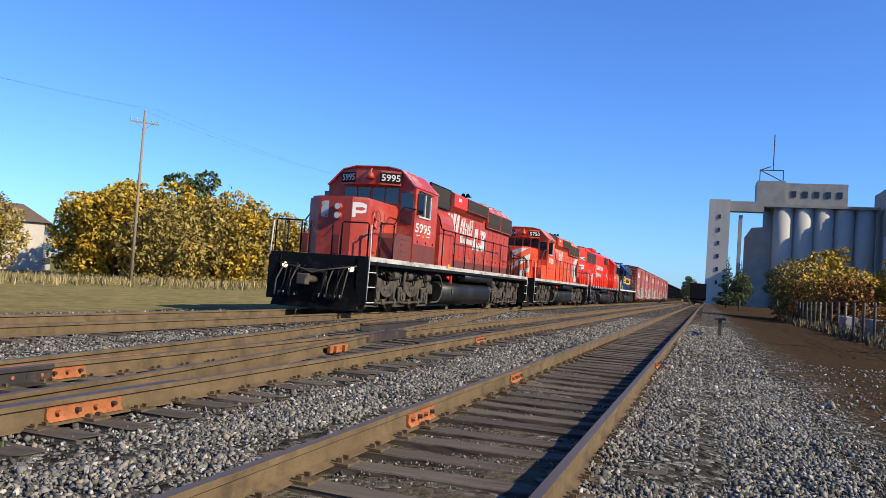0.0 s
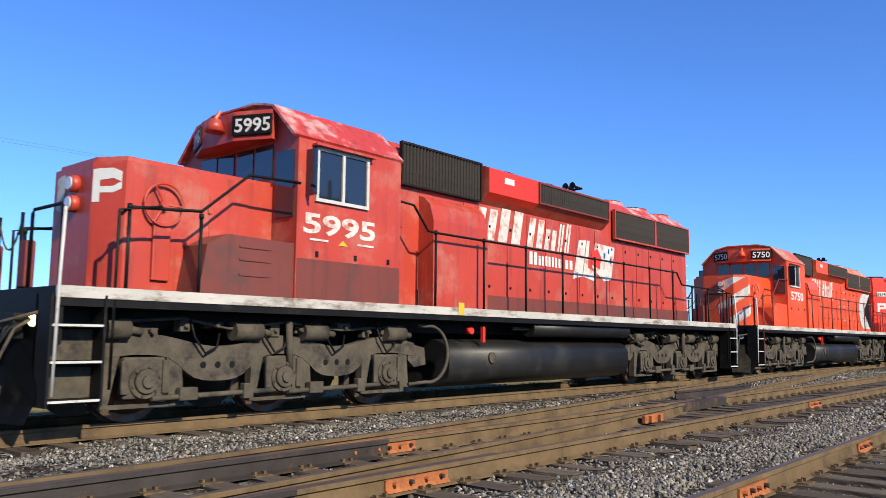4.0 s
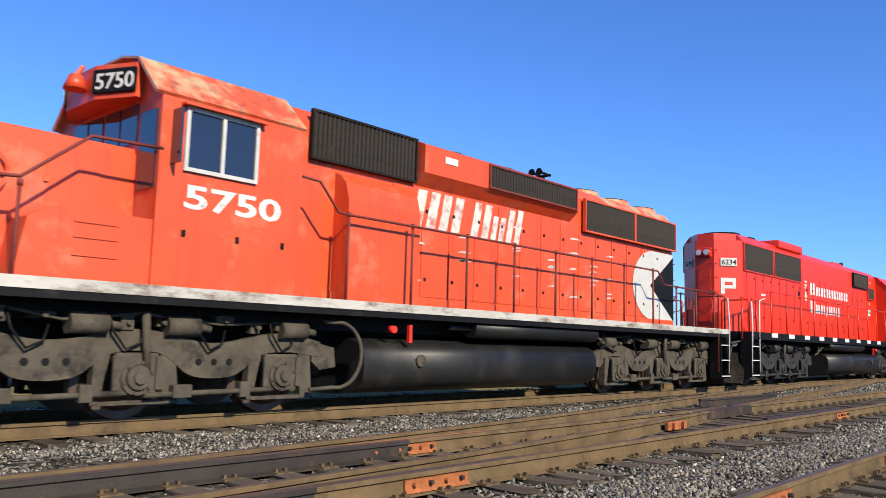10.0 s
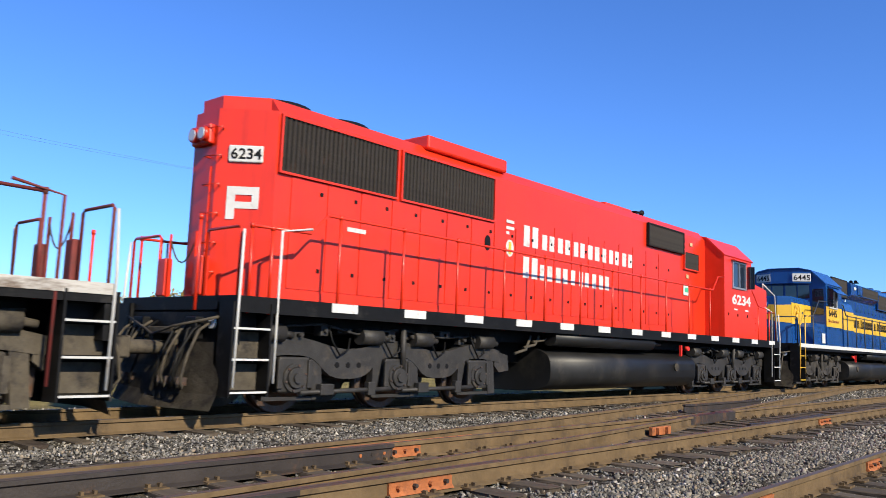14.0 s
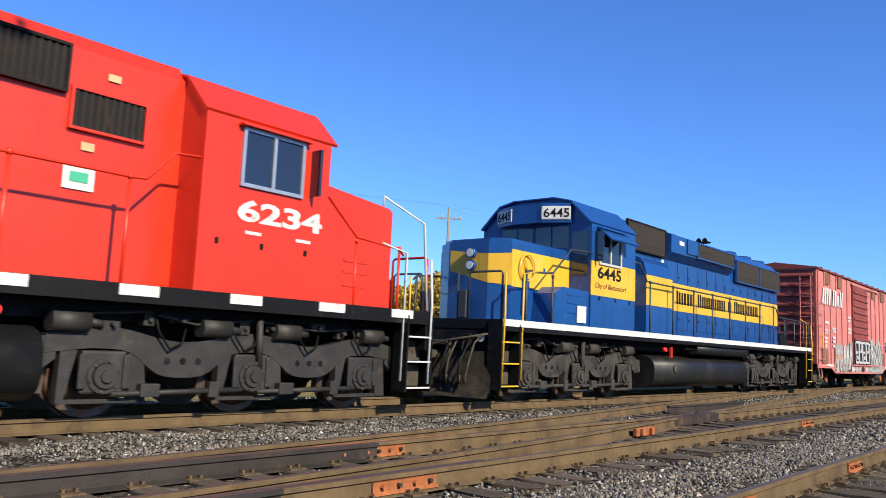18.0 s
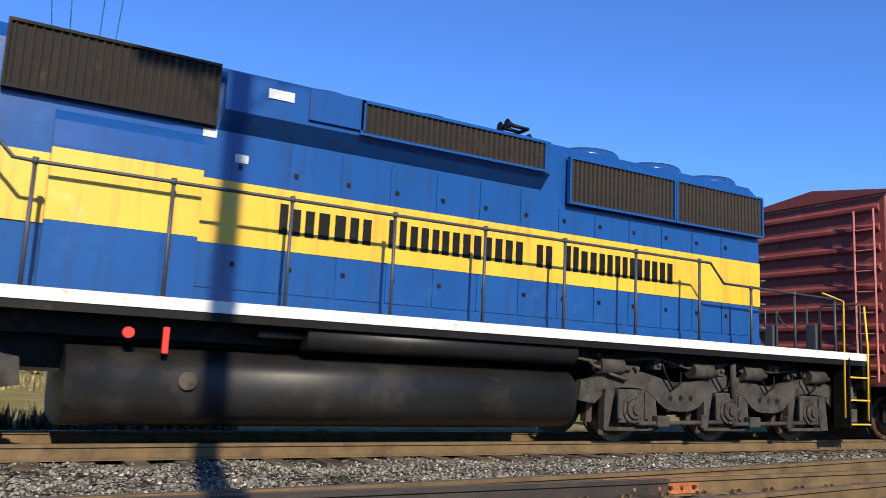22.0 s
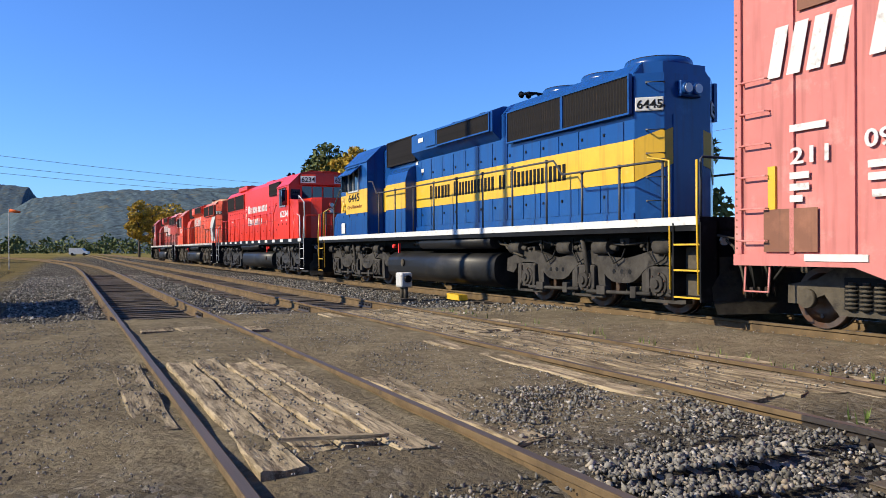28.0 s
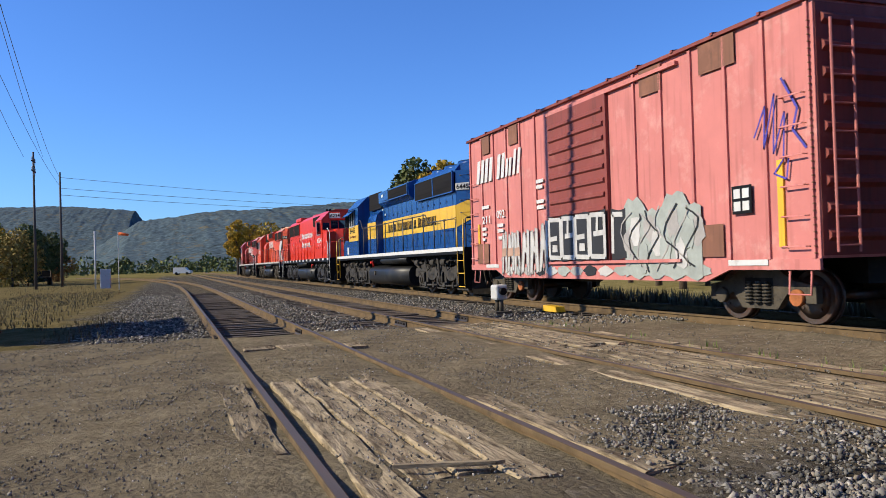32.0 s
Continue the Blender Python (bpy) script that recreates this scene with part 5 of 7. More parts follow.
def loco_truck(root, uc, GRIME=GRIME):
    for s in (-1, 1):
        bm = B()
        prism(bm, [(uc + a, b) for a, b in FRAME], 'y', s * 1.02, s * 1.16)
        side = part("truck_side_frame", bm, GRIME, root, "grey cast steel truck frame")
        for k in (-1, 0, 1):
            bm = B()
            x = uc + 2.07 * k
            box(bm, x - 0.27, x + 0.27, s * 1.04, s * 1.20, 0.30, 0.80, 0.03)
            rod(bm, (x, s * 1.18, 0.508), (x, s * 1.235, 0.508), 0.205, 20)
            rod(bm, (x, s * 1.235, 0.508), (x, s * 1.275, 0.508), 0.155, 18, 0.14)
            rod(bm, (x, s * 1.275, 0.508), (x, s * 1.31, 0.508), 0.075, 10)
            box(bm, x - 0.31, x - 0.22, s * 1.19, s * 1.235, 0.36, 0.76, 0.012)
            box(bm, x + 0.22, x + 0.31, s * 1.19, s * 1.235, 0.36, 0.76, 0.012)
            journal = part("journal_box", bm, GRIME, side)
            bm = B()
            for k_ in range(6):
                a_ = k_ * math.pi / 3 + 0.3
                rod(bm, (x + 0.178 * math.cos(a_), s * 1.234, 0.508 + 0.178 * math.sin(a_)), (x + 0.178 * math.cos(a_), s * 1.256, 0.508 + 0.178 * math.sin(a_)), 0.018, 6)
            tagged(part("bolt_ring", bm, STEEL, journal), kind="stuff")
            for dx in (-0.62, 0.62):
                bm = B()
                prism(bm, [(x + dx - 0.05, 0.30), (x + dx + 0.05, 0.30), (x + dx + 0.07, 0.72), (x + dx - 0.03, 0.72)], 'y', s * 0.80, s * 0.93)
                part("brake_shoe", bm, STEEL, side)
            for dx in (-0.40, 0.40):
                bm = B()
                e = 0.10 if dx > 0 else -0.10
                prism(bm, [(x + dx - 0.10, 0.84), (x + dx + 0.10, 0.84), (x + dx + 0.07 + e, 0.2), (x + dx - 0.07 + e * 0.4, 0.2)], 'y', s * 1.02, s * 1.15)
                part("pedestal", bm, GRIME, side)
        for k in (-1, 0, 1):
            bm = B()
            box(bm, uc + 2.07 * k - 0.48, uc + 2.07 * k + 0.48, s * 1.05, s * 1.14, 0.19, 0.24)
            part("pedestal_tie_bar", bm, GRIME, side)
        for c in (-1.035, 1.035):
            for dx in (-0.22, 0, 0.22):
                # flat black disc on the solid frame paints the dark of a hole
                bm = B()
                rod(bm, (uc + c + dx, s * 1.155, 0.69), (uc + c + dx, s * 1.164, 0.69), 0.045, 12)
                part("frame_hole", bm, BLACK, side)
            bm = B()
            rod(bm, (uc + c - 0.95, s * 1.22, 0.30), (uc + c + 0.85, s * 1.22, 0.33), 0.035, 8)
            box(bm, uc + c - 0.6, uc + c - 0.35, s * 1.17, s * 1.28, 0.26, 0.42, 0.01)
            box(bm, uc + c + 0.35, uc + c + 0.5, s * 1.17, s * 1.27, 0.24, 0.44, 0.01)
            part("brake_rod", bm, GRIME, side)
        for c in (-2.45, -0.55, 0.62, 2.3):
            bm = B()
            rod(bm, (uc + c - 0.30, s * 1.18, 1.13), (uc + c + 0.14, s * 1.18, 1.13), 0.13, 14)
            rod(bm, (uc + c + 0.14, s * 1.18, 1.13), (uc + c + 0.32, s * 1.18, 1.10), 0.05, 8)
            part("brake_cylinder", bm, GRIME, side)
        for e in (-1, 1):
            bm = B()
            x = uc + e * 2.72
            prism(bm, [(x - e * 0.10, 0.98), (x + e * 0.30, 0.90), (x + e * 0.34, 0.62), (x + e * 0.05, 0.58), (x - e * 0.10, 0.70)], 'y', s * 1.03, s * 1.15)
            part("frame_end", bm, GRIME, side)
        for k_, (dx, w, h) in enumerate(((-2.0, 0.22, 0.10), (-1.55, 0.14, 0.16), (-1.1, 0.30, 0.08), (-0.15, 0.16, 0.18), (0.3, 0.12, 0.10), (1.15, 0.26, 0.12), (1.65, 0.14, 0.17), (2.05, 0.20, 0.09))):
            bm = B()
            z = 1.06 + 0.05 * (k_ % 3)
            box(bm, uc + dx - w / 2, uc + dx + w / 2, s * 1.02, s * (1.14 + 0.05 * (k_ % 2)), z, z + h, 0.012)
            rod(bm, (uc + dx, s * 1.14, z + h / 2), (uc + dx, s * 1.24, z + h / 2), 0.03, 8)
            part("brake_bracket", bm, GRIME, side)
        for dx in (-1.5, -0.4, 0.7, 1.8):
            bm = B()
            tube(bm, [(uc + dx, s * 1.2, 1.30), (uc + dx + 0.05, s * 1.25, 1.05), (uc + dx + 0.22, s * 1.24, 0.84), (uc + dx + 0.40, s * 1.22, 0.92), (uc + dx + 0.46, s * 1.18, 1.10)], 0.016, 6)
            part("cable", bm, BLACK, side)
        bm = B()
        rod(bm, (uc + 0.12, s * 1.2, 0.55), (uc + 0.02, s * 1.28, 1.28), 0.05, 8)
        part("damper", bm, GRIME, side)
        bm = B()
        tube(bm, [(uc - 2.6, s * 1.15, 1.2), (uc - 1.6, s * 1.2, 1.28), (uc - 0.9, s * 1.18, 1.16), (uc, s * 1.2, 1.26), (uc + 1.1, s * 1.17, 1.17), (uc + 2.5, s * 1.15, 1.25)], 0.022, 5)
        part("air_pipe", bm, GRIME, side)
    bm = B()
    box(bm, uc - 2.5, uc + 2.5, -0.5, 0.5, 0.55, 1.15)
    part("truck_bolster", bm, BLACK, root)
    for k in (-1, 0, 1):
        wheelset(root, uc + 2.07 * k, 0.508)


SLAT_MESH = {}


def slats(parent, u0, u1, z0, z1, y, pitch=0.085):
    h = round(z1 - z0, 3)
    if h not in SLAT_MESH:
        bm = B()
        prism(bm, [(-0.016, 0), (0.016, 0), (0.0, -0.035)], 'z', 0, h)
        SLAT_MESH[h] = mesh_of("slat", bm, SLAT)
    n_ = int((u1 - u0) / pitch)
    for k in range(n_):
        ob = new("slat", SLAT_MESH[h])
        ob.parent = parent
        ob.matrix_basis = pose(u0 + (k + 0.5) * (u1 - u0) / n_, y, z0)


def grille(root, name, u0, u1, z0, z1, y, frame_m, slat=True):
    """A framed dark grille on both flanks at |y|."""
    for s in (-1, 1):
        bm = B()
        box(bm, u0, u1, s * (y - 0.04), s * y, z0, z1)
        g = part(name, bm, MESH_DARK, root)
        bm = B()
        t = 0.035
        for a, b, c, d in ((u0 - t, u1 + t, z0 - t, z0), (u0 - t, u1 + t, z1, z1 + t), (u0 - t, u0, z0, z1), (u1, u1 + t, z0, z1)):
            box(bm, a, b, s * (y - 0.04), s * (y + 0.035), c, d)
        part("grille_frame", bm, frame_m, g)
        if slat and s < 0:
            slats(g, u0, u1, z0, z1, -y)


def stanchion_rail(root, pts_u, ztop, side, m_, y=1.46):
    for u in pts_u:
        bm = B()
        rod(bm, (u, side * y, 1.36), (u, side * y, ztop), 0.022, 8)
        rod(bm, (u, side * y, ztop - 0.03), (u, side * y, ztop + 0.04), 0.032, 8)
        part("stanchion", bm, m_, root)


def steps(root, u, side, edge_m, direction):
    """Step well at one corner; direction +1: the end lies towards smaller u."""
    bm = B()
    a, b = sorted((u, u + direction * 0.62))
    box(bm, a, b, side * 1.15, side * 1.2, 0.3, 1.5)
    st = part("step_well", bm, BLACK, root)
    for q in (a, b - 0.03):
        bm = B()
        prism(bm, [(side * 1.15, 1.5), (side * 1.52, 1.5), (side * 1.52, 0.28), (side * 1.15, 0.28)], 'x', q, q + 0.03)
        part("side_plate", bm, BLACK, st)
    for z in (0.36, 0.78):
        bm = B()
        box(bm, a + 0.03, b - 0.03, side * 1.24, side * 1.27, z, z + 0.34)
        part("riser", bm, GRIME, st)
    for z in (0.32, 0.74, 1.14):
        bm = B()
        box(bm, a + 0.03, b - 0.03, side * 1.2, side * 1.51, z, z + 0.035)
        t = part("step", bm, BLACK, st)
        bm = B()
        box(bm, a + 0.03, b - 0.03, side * 1.51, side * 1.522, z + 0.008, z + 0.034)
        part("step_edge", bm, edge_m, t)


def blocks(root, m_, u, z, spec, h, y, slant=0.0, name="lettering_bar"):
    """Plain slanted bars in place of a company name; spec: (offset, width, rise fraction)."""
    k = slant * h
    for o, w, f in spec:
        for a, b in ((0, 0.40), (0.60, 1)) if 0.17 < w and h > 0.2 else ((0, 1),):
            bm = B()
            p, q = u + o + w * a, u + o + w * b
            prism(bm, [(p, z), (q, z), (q + k * f, z + h * f), (p + k * f, z + h * f)], 'y', y, y - 0.005)
            part(name, bm, m_, root)


def locomotive(name, label, L, body, roof_m, sill_m, rail_m, edge_m, number, num_m, reverse=False, dashes=False, bulge=None, flare_front=None,
               cab_u=(3.78, 5.88), hood_end=18.58, tank=(7.3, 13.85), plain_hood=False, step_end=None):
    root = thing(name, label, "locomotive", "locomotives of the train")
    W = 0.93
    ch, fw = (0.59, 0.30) if plain_hood else (0.34, 0.54)   # bevelled rear corners of the hood
    turn_ = math.degrees(math.atan2(W - fw, ch))
    HT = 0.17 if plain_hood else 0.06   # hood height above the standard
    # frame
    bm = B()
    box(bm, 0.55, L - 0.55, -1.5, 1.5, 1.37, 1.585)
    part("deck", bm, BLACK, root)
    bm = B()
    box(bm, 0.9, L - 0.9, -0.55, 0.55, 0.75, 1.37)
    part("centre_sill", bm, BLACK, root)
    for s in (-1, 1):
        if dashes:
            for k in range(13):
                bm = B()
                box(bm, 1.0 + 1.5 * k, 1.5 + 1.5 * k, s * 1.5, s * 1.512, 1.45, 1.58)
                part("sill_dash", bm, sill_m, root)
        else:
            bm = B()
            box(bm, 0.55, L - 0.55, s * 1.5, s * 1.514, 1.462, 1.592)
            part("sill_stripe", bm, sill_m, root)
        bm = B()
        box(bm, 1.3, L - 1.3, s * 0.6, s * 0.95, 1.15, 1.37)
        part("side_sill", bm, BLACK, root)
    # ends
    for u, d in ((0.55, 1), (L - 0.55, -1)):
        bm = B()
        a, b = sorted((u, u + d * 0.1))
        box(bm, a, b, -1.48, 1.48, 0.95, 1.40)
        part("end_plate", bm, BLACK, root)
        bm = B()
        plan = [(-1.30, 0.06), (-0.75, 0.20), (0.0, 0.34), (0.75, 0.20), (1.30, 0.06)]
        rows = []
        for z, k, q in ((0.10, 1.0, 0.10), (0.30, 0.86, 0.02), (0.62, 0.62, 0.0), (0.97, 0.36, 0.0)):
            rows.append([bm.verts.new((u - d * (e * k + q), y, z)) for y, e in plan])
        for a, b in zip(rows[:-1], rows[1:]):
            for k in range(4):
                bm.faces.new((a[k], a[k + 1], b[k + 1], b[k]))
        bmesh.ops.solidify(bm, geom=bm.faces[:], thickness=0.03)
        part("pilot", bm, BLACK if flare_front else GRIME, root, "scraped steel pilot plough")
        for y in (-0.7, 0.7):
            bm = B()
            box(bm, *sorted((u - d * 0.03, u - d * 0.16)), y - 0.14, y + 0.14, 1.0, 1.3, 0.02)
            part("anticlimber_box", bm, BLACK, root)
        bm = B()
        tube(bm, [(u - d * 0.05, -1.2, 1.3), (u - d * 0.25, -0.4, 1.16), (u - d * 0.3, 0, 1.05), (u - d * 0.25, 0.4, 1.16), (u - d * 0.05, 1.2, 1.3)], 0.02, 6)
        part("uncoupling_rod", bm, GRIME, root)
        bm = B()
        rod(bm, (u, 0, 0.87), (u - d * 0.75, 0, 0.87), 0.10, 8)
        box(bm, *sorted((u - d * 0.91, u - d * 0.66)), -0.14, 0.14, 0.72, 1.02, 0.03)
        part("coupler", bm, GRIME, root)
        for k, y in enumerate((-1.0, -0.86, -0.72, -0.55, -0.38, 0.38, 0.55, 0.72, 0.86, 1.0)):
            bm = B()
            q = 0.05 * math.sin(k * 2.3)
            tube(bm, [(u - d * 0.02, y, 1.24), (u - d * 0.20, y, 1.12), (u - d * (0.34 + q), y + q, 0.80), (u - d * (0.40 + q), y + 0.03, 0.50 + q), (u - d * 0.34, y + 0.10, 0.36), (u - d * 0.28, y + 0.14, 0.42)], 0.021, 5)
            hose = part("air_hose", bm, BLACK if k % 3 else GRIME, root)
            bm = B()
            rod(bm, (u - d * 0.28, y + 0.14, 0.40), (u - d * 0.27, y + 0.15, 0.50), 0.034, 6)
            part("hose_coupling", bm, STEEL, hose)
        bm = B()
        for y in (-0.30, 0.30):
            box(bm, *sorted((u - d * 0.16, u - d * 0.02)), y - 0.06, y + 0.06, 0.62, 1.12, 0.015)
        box(bm, *sorted((u - d * 0.20, u - d * 0.02)), -0.32, 0.32, 1.06, 1.16, 0.015)
        part("draft_gear_frame", bm, GRIME, root)
        for s in (-1, 1):
            steps(root, u - d * 0.05, s, edge_m, d)
            bm = B()
            tube(bm, [(u + d * 0.02, s * 1.5, 0.4), (u + d * 0.02, s * 1.53, 1.7), (u + d * 0.05, s * 1.5, 2.45)], 0.02, 6)
            part("grab_iron", bm, step_end or edge_m, root)
            bm = B()
            tube(bm, [(u + d * 0.66, s * 1.48, 0.45), (u + d * 0.66, s * 1.5, 2.5), (u + d * 1.2, s * 1.47, 2.6)], 0.02, 6)
            part("grab_iron", bm, step_end or rail_m, root)
        for a, b in ((-1.42, -0.62), (0.62, 1.42)):
            bm = B()
            tube(bm, [(u + d * 0.06, a, 1.55), (u + d * 0.06, a, 2.46), (u + d * 0.06, a + 0.05, 2.5), (u + d * 0.06, b - 0.05, 2.5), (u + d * 0.06, b, 2.46), (u + d * 0.06, b, 1.55)], 0.022, 6)
            part("end_railing", bm, rail_m, root)
        for y in (-0.34, 0.34):
            bm = B()
            rod(bm, (u + d * 0.06, y, 1.55), (u + d * 0.06, y, 2.5), 0.022, 6)
            part("post", bm, rail_m, root)
        for a, b in ((-0.58, -0.38), (0.38, 0.58)):
            bm = B()
            box(bm, u + d * 0.02, u + d * 0.14, a, b, 1.6, 2.15, 0.02)
            part("cable_receptacle", bm, rail_m if rail_m is not BLACK else DARK_RED, root)
        bm = B()
        row = [Vector((u + d * 0.06, -0.34, 2.42)).lerp(Vector((u + d * 0.06, 0.34, 2.42)), k / 8) - Vector((0, 0, 0.35 * 4 * (k / 8) * (1 - k / 8))) for k in range(9)]
        tube(bm, row, 0.012, 5)
        part("safety_chain", bm, GRIME, root)
        for y in (-1.02, 1.02):
            bm = B()
            rod(bm, (u - d * 0.04, y, 1.22), (u + d * 0.03, y, 1.22), 0.075, 14)
            part("ditch_lamp", bm, LAMP if (u < 1 and not reverse and flare_front) else LENS, root)
    # nose
    n0_ = 1.32
    c0, c1 = cab_u
    bm = B()
    prism(bm, [(n0_, -0.52), (n0_ + 0.24, -W), (c0, -W), (c0, W), (n0_ + 0.24, W), (n0_, 0.52)], 'z', 1.585, 3.22)
    prism(bm, [(n0_ + 0.06, -0.50), (n0_ + 0.28, -W + 0.06), (c0, -W + 0.06), (c0, W - 0.06), (n0_ + 0.28, W - 0.06), (n0_ + 0.06, 0.50)], 'z', 3.22, 3.29)
    nose = part("nose", bm, body, root)
    bm = B()
    for z in (2.72, 2.98):
        rod(bm, (n0_ - 0.10, -0.12, z), (n0_ + 0.02, -0.12, z), 0.11, 14)
    part("headlight_bezel", bm, body, nose)
    for z in (2.72, 2.98):
        bm = B()
        rod(bm, (n0_ - 0.115, -0.12, z), (n0_ - 0.095, -0.12, z), 0.085, 14)
        part("headlight", bm, LENS, nose)
    bm = B()
    for k in range(24):
        a, b = 2 * math.pi * k / 24, 2 * math.pi * (k + 1) / 24
        rod(bm, (2.05 + 0.27 * math.cos(a), -W - 0.07, 2.72 + 0.27 * math.sin(a)), (2.05 + 0.27 * math.cos(b), -W - 0.07, 2.72 + 0.27 * math.sin(b)), 0.018, 5)
    for k in range(3):
        a = k * 2.1
        rod(bm, (2.05, -W - 0.07, 2.72), (2.05 + 0.27 * math.cos(a), -W - 0.07, 2.72 + 0.27 * math.sin(a)), 0.015, 5)
    rod(bm, (2.05, -W, 2.72), (2.05, -W - 0.1, 2.72), 0.05, 8)
    if plain_hood:
        bm.free()
    else:
        part("brake_wheel", bm, YELLOW if body is BLUE else body, nose)
    bm = B()
    box(bm, 1.93, 2.17, -W - 0.05, -W, 1.75, 2.5, 0.01)
    part("brake_chain_box", bm, body, nose)
    bm = B()
    box(bm, min(2.75, c0 - 0.7), min(3.35, c0 - 0.1), -W - 0.012, -W, 1.75, 2.95)
    for z in (2.0, 2.7):
        box(bm, min(2.72, c0 - 0.73), min(2.78, c0 - 0.67), -W - 0.03, -W, z, z + 0.08)
    part("nose_door", bm, body, nose)
    # battery boxes
    bm = B()
    prism(bm, [(2.3, 1.585), (c0, 1.585), (c0, 2.36), (2.7, 2.38), (2.4, 2.22)] if not plain_hood else [(1.55, 1.585), (c0, 1.585), (c0, 3.30), (1.62, 3.16), (1.55, 3.10)], 'y', -1.46, -W)
    bb = part("battery_box", bm, bulge or body, root)
    if plain_hood:
        bm = B()
        prism(bm, [(1.55, 1.585), (c0, 1.585), (c0, 3.30), (1.62, 3.16), (1.55, 3.10)], 'y', W, 1.46)
        part("battery_box", bm, body, root)
    for z in (1.85, 2.05, 2.22):
        bm = B()
        box(bm, c0 - 0.9, c0 - 0.4, -1.475, -1.46, z, z + 0.03)
        part("louvre", bm, bulge or body, bb)
    # cab
    bm = B()
    prism(bm, [(-1.5, 1.585), (1.5, 1.585), (1.5, 3.92), (0.98, 4.42), (0.55, 4.52), (-0.55, 4.52), (-0.98, 4.42), (-1.5, 3.92)], 'x', c0, c1)
    cab = part("cab", bm, body, root)
    bm = B()
    prism(bm, [(-1.53, 3.91), (-1.0, 4.435), (-0.56, 4.54), (0.56, 4.54), (1.0, 4.435), (1.53, 3.91), (1.50, 3.88), (0.97, 4.41), (0.55, 4.51), (-0.55, 4.51), (-0.97, 4.41), (-1.50, 3.88)], 'x', c0 - 0.10, c1 + 0.03)
    part("cab_roof", bm, roof_m, cab)
    bm = B()
    prism(bm, [(c0 - 0.36, -0.42), (c0 - 0.10, -1.0), (c0, -1.0), (c0, 1.0), (c0 - 0.10, 1.0), (c0 - 0.36, 0.42)], 'z', 3.92, 4.36)
    visor = part("headlight_housing", bm, body, root)
    ang = math.degrees(math.atan2(0.26, 0.58))
    for s in (-1, 1):
        mid = Vector((c0 - 0.235, s * 0.71, 4.14))
        bm = B()
        box(bm, -0.33, 0.33, -0.025, 0.0, -0.155, 0.155, 0.02)
        facing = -90 + ang if s < 0 else -90 - ang
        brd = part("number_board", bm, BLACK if num_m[0] else WHITE, root, "", Matrix.Translation(mid) @ pose(0, 0, 0, 0, 0, facing))
        sign("numerals", number, 0.285, WHITE if num_m[0] else BLACK, brd, -0.29, -0.028, -0.10, 0, 0.008, width=0.58)
    for y0, y1 in ((-0.92, -0.50), (-0.45, -0.04), (0.04, 0.45), (0.50, 0.92)):
        bm = B()
        box(bm, c0 - 0.02, c0 + 0.01, y0, y1, 3.36, 3.86)
        part("windscreen", bm, GLASS, cab)
    bm = B()
    box(bm, c0 - 0.02, c0 + 0.01, -1.42, -1.02, 2.75, 3.72)
    part("front_door_window", bm, GLASS, cab)
    for s in (-1, 1):
        w0, w1 = (c0 + 0.55, c0 + 1.50) if plain_hood else (c0 + 0.36, c0 + 1.31)
        bm = B()
        box(bm, w0 - .05, w1 + .05, s * 1.5, s * 1.54, 3.00, 3.05)
        wf = part("side_window", bm, ALU if plain_hood else GREY_BOX, root, "sliding cab window in a metal frame")
        for a, b, c, d in ((w0 - .05, w1 + .05, 3.75, 3.80), (w0 - .05, w0, 3.05, 3.75), (w1, w1 + .05, 3.05, 3.75), ((w0 + w1) / 2 - .025, (w0 + w1) / 2 + .025, 3.05, 3.75)):
            bm = B()
            box(bm, a, b, s * 1.5, s * 1.54, c, d)
            part("window_bar", bm, ALU if plain_hood else GREY_BOX, wf)
        for a, b in ((w0, (w0 + w1) / 2 - .025), ((w0 + w1) / 2 + .025, w1)):
            bm = B()
            box(bm, a, b, s * 1.49, s * 1.51, 3.05, 3.75)
            part("pane", bm, GLASS, wf)
        bm = B()
        box(bm, w0 - .12, w1 + .12, s * 1.5, s * 1.62, 3.80, 3.83)
        part("drip_rail", bm, body, cab)
        bm = B()
        box(bm, w0 - 0.22, w0 - 0.19, s * 1.5, s * 1.72, 3.05, 3.72)
        part("wind_deflector", bm, GLASS, cab)
    for u in (c0 + 0.35, c0 + 1.1, c0 + 1.8):
        bm = B()
        box(bm, u, u + 0.05, -1.515, -1.5, 2.2, 2.28)
        part("latch", bm, BLACK, cab)
    # long hood
    bm = B()
    prism(bm, [(-W, 1.585), (W, 1.585), (W, 4.18 + HT), (0.74, 4.40 + HT), (-0.74, 4.40 + HT), (-W, 4.18 + HT)], 'x', c1, hood_end - ch)
    prism(bm, [(hood_end - ch, -W), (hood_end, -fw), (hood_end, fw), (hood_end - ch, W)], 'z', 1.585, 4.18 + HT)
    prism(bm, [(hood_end - ch, -0.74), (hood_end - 0.08, -fw + 0.04), (hood_end - 0.08, fw - 0.04), (hood_end - ch, 0.74)], 'z', 4.18 + HT, 4.40 + HT)
    hood = part("long_hood", bm, body, root)
    u = c1 + 2.3
    while u < hood_end - 1.0:
        bm = B()
        box(bm, u, u + 0.66, -W - 0.014, -W, 1.78, 3.42 if u > c1 + 7.4 else 3.62)
        d = part("hood_door", bm, body, root)
        # black of the latch blocks stands for the shade in their recesses
        for z in (2.05, 3.22):
            bm = B()
            box(bm, u + 0.07, u + 0.12, -W - 0.030, -W - 0.014, z, z + 0.055)
            part("latch", bm, BLACK, d)
        u += 0.70
    bm = B()
